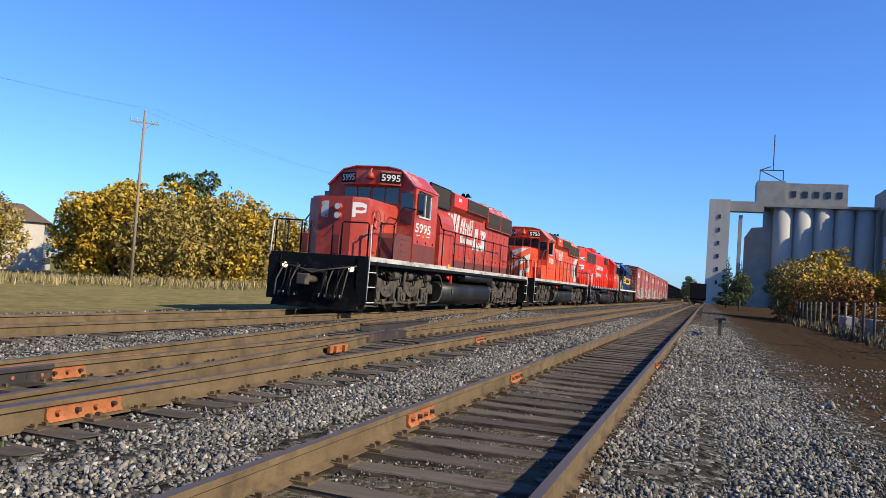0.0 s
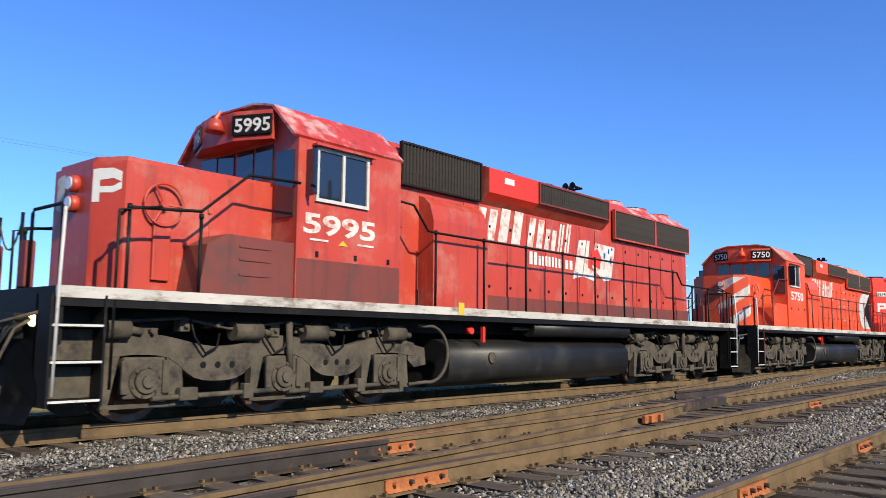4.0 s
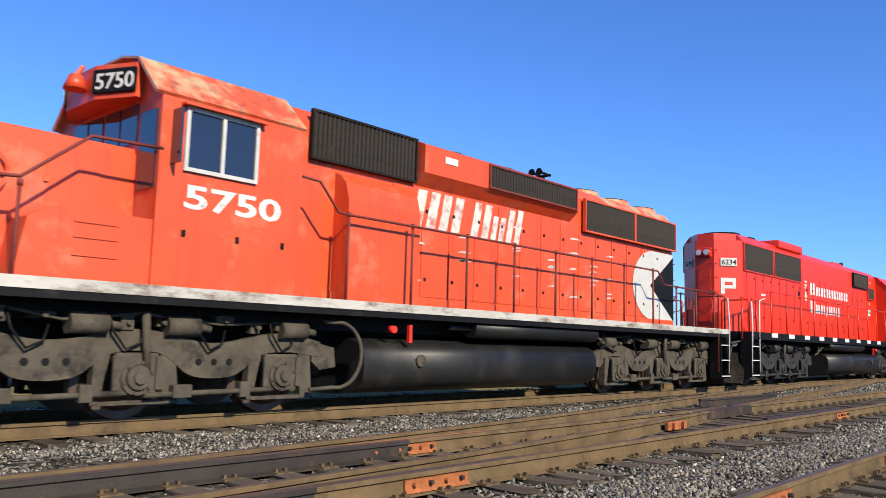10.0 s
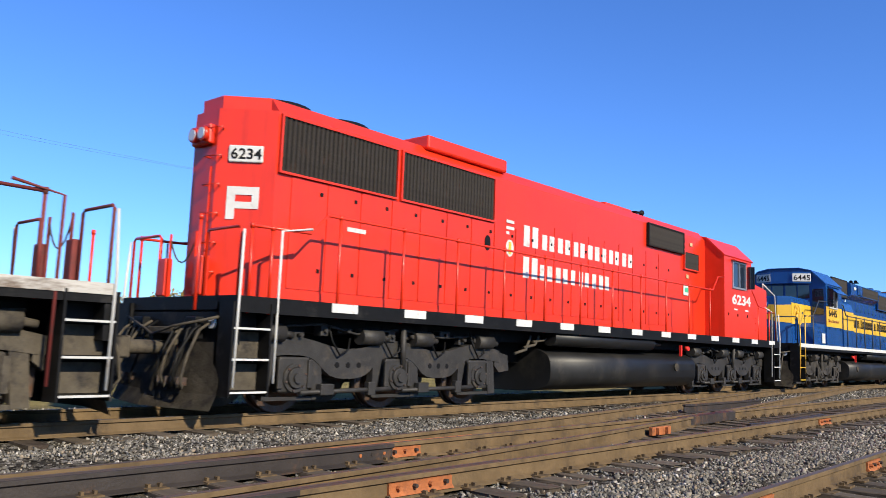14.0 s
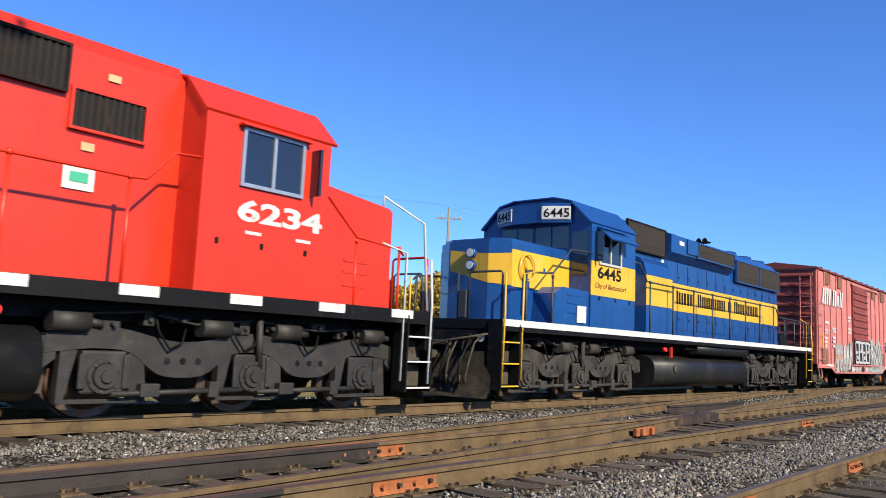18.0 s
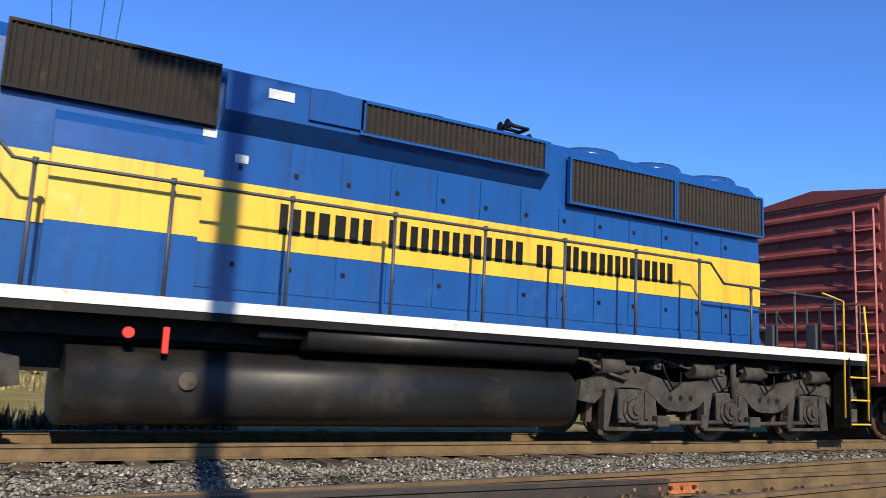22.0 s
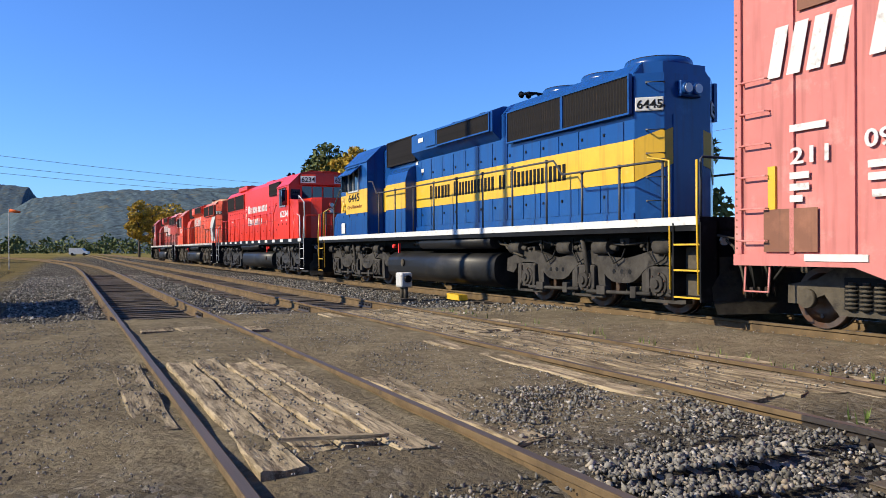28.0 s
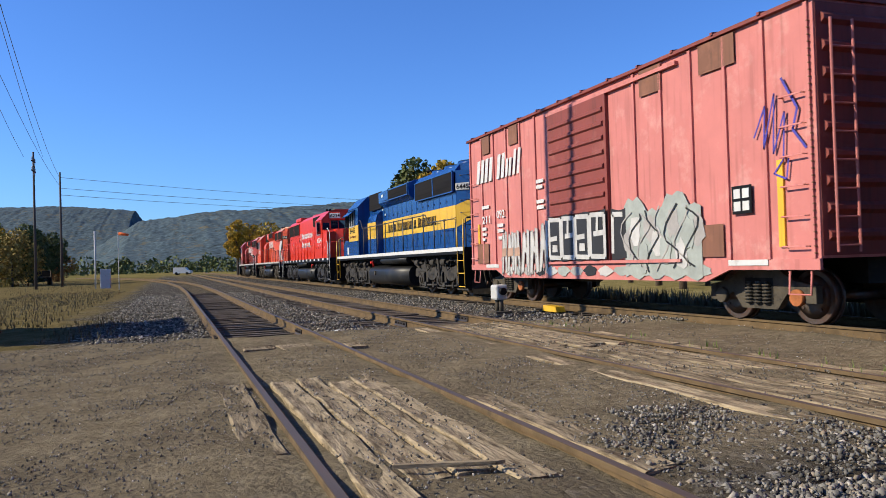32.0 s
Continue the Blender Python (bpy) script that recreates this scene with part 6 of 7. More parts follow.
    box(bm, c1 + 1.0, hood_end - ch, -W - 0.03, -W, 1.585, 1.90 if bulge else 1.74)
    part("hood_base", bm, bulge or body, hood)
    if bulge:
        bm = B()
        box(bm, c0 + 0.02, c1 - 0.02, -1.504, -1.5, 1.60, 2.16)
        part("cab_skirt", bm, bulge, cab, "soot-darkened lower cab side")
    if not plain_hood:
        grille(root, "intake_grille", c1 + 0.55, c1 + 2.72, 3.71, 4.40, W + 0.07, MESH_DARK)
        for s in (-1, 1):
            bm = B()
            prism(bm, [(s * W, 1.6), (s * 1.28, 1.6), (s * 1.28, 3.1), (s * 1.2, 3.38), (s * 1.05, 3.52), (s * W, 3.56)], 'x', c1 + 1.06, c1 + 2.6)
            part("blower_duct", bm, body, hood)
        bm = B()
        prism(bm, [(-W, 3.66), (-1.16, 3.86), (-1.16, 4.34), (-0.86, 4.46), (0.86, 4.46), (1.16, 4.34), (1.16, 3.86), (W, 3.66)], 'x', c1 + 2.80, c1 + 7.55)
        fl = part("dynamic_brake_housing", bm, body, hood)
        if flare_front:
            bm = B()
            prism(bm, [(-W - 0.01, 3.67), (-1.168, 3.865), (-1.168, 4.335), (-0.87, 4.45), (-0.8, 4.4)], 'x', c1 + 2.81, c1 + 4.48)
            part("repainted_panel", bm, flare_front, fl, "freshly painted panel")
        grille(root, "brake_grille", c1 + 4.54, c1 + 7.42, 3.90, 4.29, 1.165, DARK_RED if body is not BLUE else BLUE, True)
        bm = B()
        box(bm, c1 + 3.3, c1 + 3.62, -1.175, -1.165, 4.1, 4.22)
        part("label_plate", bm, WHITE, fl)
        grille(root, "radiator_grille", 13.92, 16.06, 3.54, 4.20, W + 0.09, body)
        grille(root, "radiator_grille", 16.14, 18.20, 3.54, 4.20, W + 0.09, body)
        for k, f in enumerate((14.95, 16.4, 17.8)):
            bm = B()
            rod(bm, (f, 0, 4.45), (f, 0, 4.61), 0.66, 28, 0.62)
            fan = part("radiator_fan", bm, roof_m if roof_m is not WHITE else body, root)
            bm = B()
            rod(bm, (f, 0, 4.61), (f, 0, 4.63), 0.60, 24)
            part("fan_screen", bm, MESH_DARK, fan)
        for f in (10.2, 11.8):
            bm = B()
            rod(bm, (f, 0, 4.45), (f, 0, 4.58), 0.62, 24, 0.57)
            part("brake_fan", bm, BLACK, hood)
    else:
        grille(root, "radiator_grille", 17.76, 20.14, 3.47, 4.28, W + 0.02, body)
        grille(root, "radiator_grille", 15.08, 17.62, 3.47, 4.28, W + 0.02, body)
        grille(root, "brake_grille", 5.6, 6.5, 3.40, 3.85, W + 0.03, body)
        grille(root, "intake_grille", 6.62, 8.65, 3.80, 4.32, W + 0.05, MESH_DARK)
        for f in (19.6, 18.35):
            bm = B()
            rod(bm, (f, 0, 4.56), (f, 0, 4.68), 0.64, 24, 0.58)
            part("radiator_fan", bm, BLACK, hood)
        bm = B()
        box(bm, 14.6, 16.95, -0.90, 0.90, 4.50, 4.76, 0.04)
        part("brake_fan_box", bm, body, hood)
        bm = B()
        box(bm, 9.05, 10.4, -0.72, 0.72, 4.50, 4.64, 0.03)
        part("stack_box", bm, body, hood)
    # hood end: door, ladder rungs, lamps
    for k in range(6):
        bm = B()
        z = 1.95 + 0.42 * k
        tube(bm, [(hood_end - 0.06, -fw - 0.05, z), (hood_end + 0.02, -fw - 0.16, z), (hood_end + 0.11, -fw + 0.14, z), (hood_end, -fw + 0.16, z)] if plain_hood else [(hood_end - ch * 0.6, -fw - (W - fw) * 0.6, z), (hood_end - ch * 0.3, -fw - (W - fw) * 0.6 - 0.1, z), (hood_end + 0.09, -fw - 0.06, z), (hood_end, -fw, z)], 0.014, 5)
        part("ladder_rung", bm, GREY_BOX if body is RED_OLD else rail_m, hood)
    bm = B()
    box(bm, hood_end, hood_end + 0.10, -0.24, 0.24, 3.82, 4.12, 0.03)
    rod(bm, (hood_end + 0.08, -0.12, 3.97), (hood_end + 0.16, -0.12, 3.97), 0.11, 14)
    rod(bm, (hood_end + 0.08, 0.12, 3.97), (hood_end + 0.16, 0.12, 3.97), 0.11, 14)
    rear_lamp = part("rear_headlight", bm, body, root)
    for y in (-0.12, 0.12):
        bm = B()
        rod(bm, (hood_end + 0.155, y, 3.97), (hood_end + 0.172, y, 3.97), 0.085, 14)
        part("headlight", bm, LENS, rear_lamp)
    bm = B()
    box(bm, hood_end, hood_end + 0.02, -fw * 0.65, fw * 0.65, 1.7, 3.5, 0.0)
    part("end_door", bm, body, hood)
    for s in (-1, 1):
        bm = B()
        box(bm, -0.25, 0.25, -0.03, 0.0, -0.125, 0.125, 0.02)
        nb = part("number_board", bm, WHITE if not num_m[0] else BLACK, root, "", pose(hood_end - ch / 2 + 0.005, s * ((W + fw) / 2 + 0.005), 3.68, 0, 0, turn_ if s < 0 else 180 - turn_))
        sign("numerals", number, 0.215, BLACK if not num_m[0] else WHITE, nb, -0.22, -0.034, -0.075, 0, 0.006, width=0.44)
    if not plain_hood:
        bm = B()
        for s in (-1, 1):
            prism(bm, [(s * (W + 0.004), 4.165 + HT), (s * (W + 0.004), 4.19 + HT), (s * 0.745, 4.408 + HT), (s * 0.70, 4.408 + HT), (s * 0.70, 4.40 + HT), (s * W, 4.165 + HT)], 'x', 13.55, hood_end - 0.36)
        part("roof_edge", bm, roof_m, hood)
    # horns and bell
    bm = B()
    hu = 13.62 if not plain_hood else 8.0
    for y, d in ((-0.25, -1), (-0.05, -1), (0.2, 1)):
        rod(bm, (hu, y, 4.80), (hu + d * 0.28, y, 4.81), 0.025, 10, 0.035)
        rod(bm, (hu + d * 0.28, y, 4.81), (hu + d * 0.38, y, 4.815), 0.035, 12, 0.085)
    rod(bm, (hu, -0.3, 4.79), (hu, 0.3, 4.79), 0.03, 6)
    rod(bm, (hu, 0, 4.4), (hu, 0, 4.80), 0.03, 6)
    part("air_horn", bm, BLACK, hood)
    if body in (RED_OLD, ORANGE):
        bm = B()
        rod(bm, (c0 - 0.48, -0.12, 4.08), (c0 - 0.48, -0.12, 4.27), 0.15, 16, 0.08)
        rod(bm, (c0 - 0.48, -0.12, 4.27), (c0 - 0.40, -0.12, 4.40), 0.035, 6)
        part("bell", bm, body, cab)
    # railings
    ends = [c1 + 0.92 + 1.34 * k for k in range(int((hood_end - 2.2 - c1) / 1.34) + 1)]
    for s in (-1, 1):
        stanchion_rail(root, ends, 2.84, s, rail_m)
        last = ends[-1]
        low = [last + 1.2, last + 2.3, min(last + 3.4, L - 0.75)]
        stanchion_rail(root, low, 2.52, s, rail_m)
        bm = B()
        tube(bm, [(c1 + 0.02, s * 1.46, 3.26), (c1 + 0.36, s * 1.46, 3.24), (c1 + 0.72, s * 1.46, 2.85), (ends[0], s * 1.46, 2.84), (last + 0.25, s * 1.46, 2.84), (last + 0.55, s * 1.46, 2.54), (low[-1], s * 1.46, 2.52)], 0.021, 6)
        part("handrail", bm, rail_m, root)
        stanchion_rail(root, (1.35, 2.3), 2.55 if s < 0 else 2.5, s, rail_m)
        bm = B()
        tube(bm, [(1.25, s * 1.46, 2.45), (1.35, s * 1.46, 2.55), (2.3, s * 1.46, 2.62), (3.0, s * 1.46, 3.2), (c0 + 0.05, s * 1.5, 3.22)], 0.021, 6)
        part("nose_handrail", bm, rail_m, root)
    # tank and under-deck gear
    t0, t1 = tank
    bm = B()
    half = [(1.36 * math.copysign(abs(math.cos(a)) ** 0.55, math.cos(a)), 0.64 + 0.46 * math.copysign(abs(math.sin(a)) ** 0.6, math.sin(a))) for a in [2 * math.pi * k / 36 for k in range(36)]]
    prism(bm, half, 'x', t0, t1)
    for f in bm.faces:
        f.smooth = len(f.verts) == 4
    tk = part("fuel_tank", bm, TANK, root)
    bm = B()
    rod(bm, (t0 + 1.2, -1.36, 0.72), (t0 + 1.2, -1.40, 0.72), 0.10, 14)
    part("gauge", bm, GRIME, tk)
    bm = B()
    rod(bm, (t0 + 0.55, -1.30, 1.2), (t0 + 0.55, -1.42, 1.2), 0.06, 10)
    part("filler_cap", bm, RED_DISC, tk)
    bm = B()
    box(bm, t0 + 0.9, t0 + 0.96, -1.40, -1.34, 1.0, 1.28)
    part("sight_glass", bm, RED_DISC, tk)
    for s in (-1, 1):
        bm = B()
        rod(bm, (t0 + 2.5, s * 1.28, 1.275), (t1 - 0.05, s * 1.28, 1.275), 0.165, 18)
        rod(bm, (t0 + 1.95, s * 1.28, 1.275), (t0 + 2.5, s * 1.28, 1.275), 0.05, 8)
        part("air_reservoir", bm, TANK, root)
        for k in range(3):
            bm = B()
            a = t1 + 0.1 + 0.3 * k
            tube(bm, [(a - 0.2, s * 1.2, 1.3), (a, s * 1.24, 1.22 - 0.1 * k), (a + 0.35, s * 1.22, 1.18 - 0.12 * k)], 0.03, 6)
            part("pipe", bm, GRIME, root)
        if number in ("5995", "5750"):
            bm = B()
            arc = [math.radians(100 - 10 * q) for q in range(21)]
            tube(bm, [(t0 - 0.72, s * 1.26, 1.27)] + [(t0 - 0.50 + 0.40 * math.cos(q), s * (1.33 + 0.07 * math.cos(q)), 0.80 + 0.47 * math.sin(q)) for q in arc] + [(t0 - 0.95, s * 1.28, 0.31)], 0.030, 8)
            part("sand_hose", bm, GRIME, root)
    if reverse:
        flip = Matrix.Translation((L, 0, 0)) @ Matrix.Diagonal((-1, 1, 1, 1))
        done = set()
        for o in root.children_recursive:
            if o.matrix_basis == Matrix() and o.parent:
                if o.data.name not in done:
                    o.data.transform(flip)
                    o.data.flip_normals()
                    done.add(o.data.name)
            elif o.parent.parent is None or o.name.startswith(("slat", "number_board")):
                if o.name.startswith("slat"):
                    o.matrix_basis = pose(L - o.matrix_basis.translation.x, o.matrix_basis.translation.y, o.matrix_basis.translation.z)
                elif o.name.startswith("number_board"):
                    t_ = o.matrix_basis.translation
                    o.matrix_basis = Matrix.Translation((L - t_.x, t_.y, t_.z)) @ pose(0, 0, 0, 0, 0, -math.degrees(o.matrix_basis.to_euler().z))
    gear = GRIME_DARK if plain_hood else GRIME_MID if body is BLUE else GRIME
    loco_truck(root, 3.86, gear)
    loco_truck(root, L - 3.86, gear)
    return root


def disc(root, m_, pts, y, name, label=""):
    bm = B()
    prism(bm, pts, 'y', y, y - 0.005)
    return part(name, bm, m_, root, label)


L1 = 20.98
# leading unit
la = locomotive("diesel_locomotive", "faded red six-axle diesel locomotive with peeling white lettering", L1, RED_OLD, ROOF_OLD, SILL_DIRTY, BLACK, GREY_BOX, "5995", (1,), bulge=RED_SOOT, flare_front=RED_NEW)
sign("cab_number", "5995", 0.40, WORN_WHITE, la, 3.88, -1.503, 2.54, 0, 0.02, "white cab numerals", 1.42)
blocks(la, WORN_WHITE, 8.5, 2.98, ((0, 0.62, 1), (0.74, 0.75, 1.1), (1.75, 0.55, 1), (2.4, 0.42, .72), (2.92, 0.18, 1), (3.2, 0.18, 1.05)), 0.62, -0.948, 0.22)
blocks(la, WHITE, 10.35, 2.62, ((0, 0.28, 1), (0.34, 0.2, .75), (0.6, 0.2, .8), (0.86, 0.2, .8), (1.12, 0.2, .75), (1.4, 0.3, .75)), 0.27, -0.948, 0.0)
for pts in ([(12.35, 2.42), (12.75, 2.5), (12.95, 3.35), (12.62, 3.32)], [(12.78, 2.5), (13.3, 2.42), (13.4, 2.62), (13.0, 2.72), (13.1, 3.35), (12.98, 3.35)], [(13.2, 2.75), (13.75, 2.45), (14.1, 2.5), (14.3, 3.3), (13.35, 3.33)]):
    disc(la, WORN_WHITE, [(a - 0.28, b) for a, b in pts], -0.949, "flag_patch")
disc(la, RED_NEW, [(12.92, 2.8), (13.27, 2.72), (13.34, 3.0), (13.17, 3.2), (12.92, 3.1)], -0.956, "flag_emblem")
for u, z in ((13.67, 3.12), (13.47, 3.0), (13.77, 2.9)):
    disc(la, BLUE, [(u, z), (u + 0.06, z), (u + 0.07, z + 0.12), (u + 0.01, z + 0.12)], -0.957, "flag_speck")
for a, w in ((4.02, 0.34), (4.94, 0.34)):
    blocks(la, WORN_WHITE, a, 2.43, ((0, w, 1),), 0.03, -1.506)
disc(la, YELLOW, [(4.56, 2.40), (4.74, 2.40), (4.65, 2.48)], -1.506, "warning_mark", "small yellow triangle")
disc(la, YELLOW, [(7.35, 1.47), (7.5, 1.47), (7.5, 1.68), (7.35, 1.68)], -1.516, "fuel_label")
nose_p = [(1.31, -0.40), (1.31, -0.50), (1.55, -0.94)]


def on_nose(root, m_, strip, name, x_off=0.006, label=""):
    """A strip of quads laid on the slanted near corner and the front of the nose; strip: (s, z low, z high), s in metres from the corner of the front plate."""
    bm = B()
    row = []
    for s, a, b in strip:
        if s <= 0:
            x, y, nx, ny = 1.32, -0.52 - s, -1.0, 0.0
        else:
            k = min(s / 0.474, 1)
            x, y, nx, ny = 1.32 + 0.24 * k, -0.52 - 0.41 * k, -0.86, -0.5
            if s > 0.474:
                x, y, nx, ny = 1.56 + (s - 0.474), -0.93, 0.0, -1.0
        p = (x + nx * x_off, y + ny * x_off)
        row.append((bm.verts.new((*p, a)), bm.verts.new((*p, b))))
    for (a, b), (c, d) in zip(row[:-1], row[1:]):
        bm.faces.new((a, c, d, b))
    return part(name, bm, m_, root, label)


on_nose(la, WHITE, [(0.02, 2.7, 3.12), (0.12, 2.7, 3.13)], "initial_bar")
on_nose(la, WHITE, [(0.12, 2.98, 3.13), (0.3, 3.0, 3.13), (0.42, 2.95, 3.08)], "initial_bar")
on_nose(la, WHITE, [(0.12, 2.82, 2.9), (0.3, 2.82, 2.9), (0.42, 2.86, 2.96)], "initial_bar")
on_nose(la, WORN_WHITE, [(-0.95, 2.7, 3.1), (-0.85, 2.66, 3.14), (-0.72, 2.66, 3.14)], "initial_bar")
disc(la, RED_OLD, [(6.1, 2.95), (6.5, 2.95), (6.5, 3.05), (6.1, 3.05)], -0.95, "paint_patch")

# second unit
lb = locomotive("diesel_locomotive", "orange-red six-axle diesel locomotive with striped nose and black-white tail mark", L1, ORANGE, PEEL, SILL_DIRTY, DARK_RED, GREY_BOX, "5750", (1,))
sign("cab_number", "5750", 0.40, WHITE, lb, 4.12, -1.503, 2.56, 0, 0.02, "white cab numerals", 1.42)
blocks(lb, WORN_WHITE, 8.62, 2.95, ((0, 0.56, 1), (0.66, 0.54, 1), (1.52, 0.5, 1), (2.1, 0.38, .72), (2.56, 0.17, 1), (2.82, 0.17, 1.05)), 0.66, -0.948, 0.22)
disc(lb, GREY_BOX, [(18.23, 1.72)] + [(17.2 + 1.05 * math.cos(a), 2.56 + 0.86 * math.sin(a)) for a in [math.radians(270 - 10 * k) for k in range(19)]] + [(18.23, 3.42)], -0.950, "tail_mark", "white half disc on the hood")
disc(lb, BLACK, [(18.24, 1.72), (18.24, 3.36), (17.0, 2.56)], -0.957, "tail_mark", "black triangle on the hood")
for z0 in (1.30, 1.98, 2.66, 3.2):
    s = [-0.52, -0.3, 0.0, 0.16, 0.32, 0.474, 0.6]
    st_ = [(q, max(1.60, min(3.21, z0 + 0.62 * (q + 0.52))), max(1.60, min(3.21, z0 + 0.32 + 0.62 * (q + 0.52)))) for q in s]
    on_nose(lb, WORN_WHITE, st_, "nose_stripe", label="grey-white diagonal stripe")
for s0 in (8.6, 9.8, 11.4, 12.6, 13.4, 14.2, 14.9):
    r = random.Random(int(s0 * 10))
    for k in range(4):
        z = 2.0 + r.uniform(0, 1.3)
        disc(lb, WORN_WHITE, [(s0, z), (s0 + r.uniform(0.2, 0.45), z + 0.02), (s0 + 0.3, z + 0.05), (s0 + 0.1, z + 0.045)], -0.9485, "scrape_mark")

# third unit, long hood first
L3 = 21.65
lc = locomotive("diesel_locomotive", "glossy bright red diesel locomotive running long hood first", L3, RED_NEW, RED_NEW, WHITE, RED_NEW, WHITE, "6234", (0,), True, True, cab_u=(2.95, 5.05), hood_end=20.80, tank=(6.7, 13.6), plain_hood=True, step_end=WHITE)
sign("cab_number", "6234", 0.38, WHITE, lc, 17.15, -1.503, 2.56, 0, 0.025, "white cab numerals", 1.45)
k_ = 1.2
blocks(lc, WHITE, 7.6, 3.10, [(q * k_, w * k_, f) for q, w, f in ((0, 0.42, 1.2), (0.55, 0.38, .9), (1.05, 0.4, .9), (1.58, 0.38, .9), (2.08, 0.42, .9), (2.62, 0.14, .9), (2.88, 0.38, .9), (3.4, 0.42, .9))], 0.36, -0.948)
blocks(lc, WHITE, 7.6, 2.46, [(q * k_, w * k_, f) for q, w, f in ((0, 0.42, 1.2), (0.5, 0.38, .9), (1.0, 0.38, .9), (1.5, 0.14, .9), (1.78, 0.34, .9), (2.25, 0.14, .9), (2.5, 0.38, .9))], 0.36, -0.948)
disc(lc, WHITE, [(7.13 + 0.13 * math.cos(a), 3.0 + 0.17 * math.sin(a)) for a in [2 * math.pi * k / 20 for k in range(20)]], -0.948, "company_mark", "white round mark")
disc(lc, YELLOW, [(7.09, 2.88), (7.17, 2.88), (7.17, 3.12), (7.09, 3.12)], -0.954, "company_mark")
for z in (3.27, 3.37, 3.5):
    blocks(lc, WHITE, 7.0, z, ((0, 0.26 if z != 3.27 else 0.1, 1),), 0.06, -0.948)
for a0, a1, z0, z1 in ((-0.24, -0.12, 2.72, 3.2), (-0.12, 0.22, 3.08, 3.2), (-0.12, 0.22, 2.88, 2.98), (0.12, 0.22, 2.98, 3.08)):
    bm = B()
    box(bm, a0, a1, -0.006, 0.0, z0, z1)
    part("initial_bar", bm, WHITE, lc, "", pose(L3 - 20.80 + 0.29, -0.620, 0, 0, 0, -46.9))
blocks(lc, WHITE, 17.3, 2.38, ((0, 0.26, 1), (0.85, 0.26, 1)), 0.045, -1.503)

for u, z, w, h in ((13.75, 4.20, 0.16, 0.09), (14.75, 4.12, 0.16, 0.09), (15.55, 4.06, 0.16, 0.09), (15.3, 3.14, 0.16, 0.10)):
    disc(lc, PATCH_TAN, [(u, z), (u + w, z), (u + w, z + h), (u, z + h)], -0.948, "label_plate", "small tan label")
tag = disc(lc, WHITE, [(15.12, 2.66), (15.50, 2.66), (15.50, 2.96), (15.12, 2.96)], -0.948, "notice_plate", "white notice with a green centre")
disc(tag, GREEN_TAG, [(15.20, 2.75), (15.42, 2.75), (15.42, 2.87), (15.20, 2.87)], -0.954, "notice_centre")
disc(lc, WHITE, [(2.85, 2.76), (3.25, 2.76), (3.25, 2.83), (2.85, 2.83)], -0.948, "label_plate")
disc(lc, BLACK, [(6.42 + 0.09 * math.cos(a), 3.02 + 0.15 * math.sin(a)) for a in [2 * math.pi * k / 16 for k in range(16)]], -0.948, "inspection_cover", "dark oval cover")
for y in (-1.0, 1.0):
    bm = B()
    tube(bm, [(L3 - 1.7, y * 1.40, 3.20), (L3 - 1.7, y * 1.40, 3.36), (L3 - 0.75, y * 1.44, 3.05), (L3 - 0.62, y * 1.46, 1.6)], 0.02, 6)
    part("nose_top_rail", bm, RED_NEW if y > 0 else WHITE, lc)

# fourth unit
ld = locomotive("diesel_locomotive", "blue diesel locomotive with broad yellow band and white sill", L1, BLUE, BLUE, WHITE, RAIL_GREY, YELLOW, "6445", (0,), step_end=YELLOW)
for a, b, y, z0, z1 in ((5.88, 18.24, 0.952, 2.30, 3.06), (3.78, 5.883, 1.504, 2.30, 3.06), (1.56, 3.78, 0.946, 2.30, 3.06), (6.94, 8.483, 1.284, 2.30, 3.06)):
    for s in (-1, 1):
        bm = B()
        box(bm, a, b, s * (y - 0.02), s * y, z0, z1)
        part("yellow_band", bm, YELLOW, ld)
on_nose(ld, YELLOW, [(-1.0, 2.62, 3.06), (-0.52, 2.5, 3.0), (0.0, 2.36, 2.96), (0.474, 2.32, 2.98), (0.5, 2.32, 2.98)], "yellow_band")
bm = B()
prism(bm, [(-0.54, 2.55), (0.0, 2.75), (0.54, 2.55), (0.54, 3.2), (0.0, 3.40), (-0.54, 3.2)], 'x', 18.58, 18.592)
part("yellow_band", bm, YELLOW, ld)
for s in (-1, 1):
    bm = B()
    a, b = (-0.26, 0.26) if s < 0 else (0.26, -0.26)
    prism(bm, [(a, 2.30), (b, 2.55), (b, 3.24), (a, 3.06)], 'y', 0.0, -0.008)
    part("yellow_band", bm, YELLOW, ld, "", pose(18.415, s * 0.738, 0, 0, 0, 49 if s < 0 else 131))
sign("cab_number", "6445", 0.36, BLACK, ld, 4.05, -1.507, 2.70, 0, 0.015, "black cab numerals", 1.1)
sign("cab_name", "City of Bettendorf", 0.17, DARK_RED, ld, 3.92, -1.507, 2.47, 0, 0.0, "small script name", 1.5, 0.25)
o = 0
for k, w in enumerate((0.16, 0.45, 0.55, 0.45, 0.0, 0.4, 0.42, 0.16, 0.42, 0.45, 0.45, 0.45, 0.0, 0.42, 0.0, 0.38, 0.45, 0.4, 0.38, 0.38, 0.42, 0.42)):
    if w:
        blocks(ld, BLACK, 9.5, 2.50, ((o, w * 0.66, 1.0 if k in (0, 5, 15) else 0.88),), 0.38, -0.954)
    o += (w if w else 0.22) * 0.70 + 0.04
bm = B()
box(bm, 3.25, 3.62, -1.49, -1.475, 1.66, 2.02)
part("white_panel", bm, WHITE, ld)
bm = B()
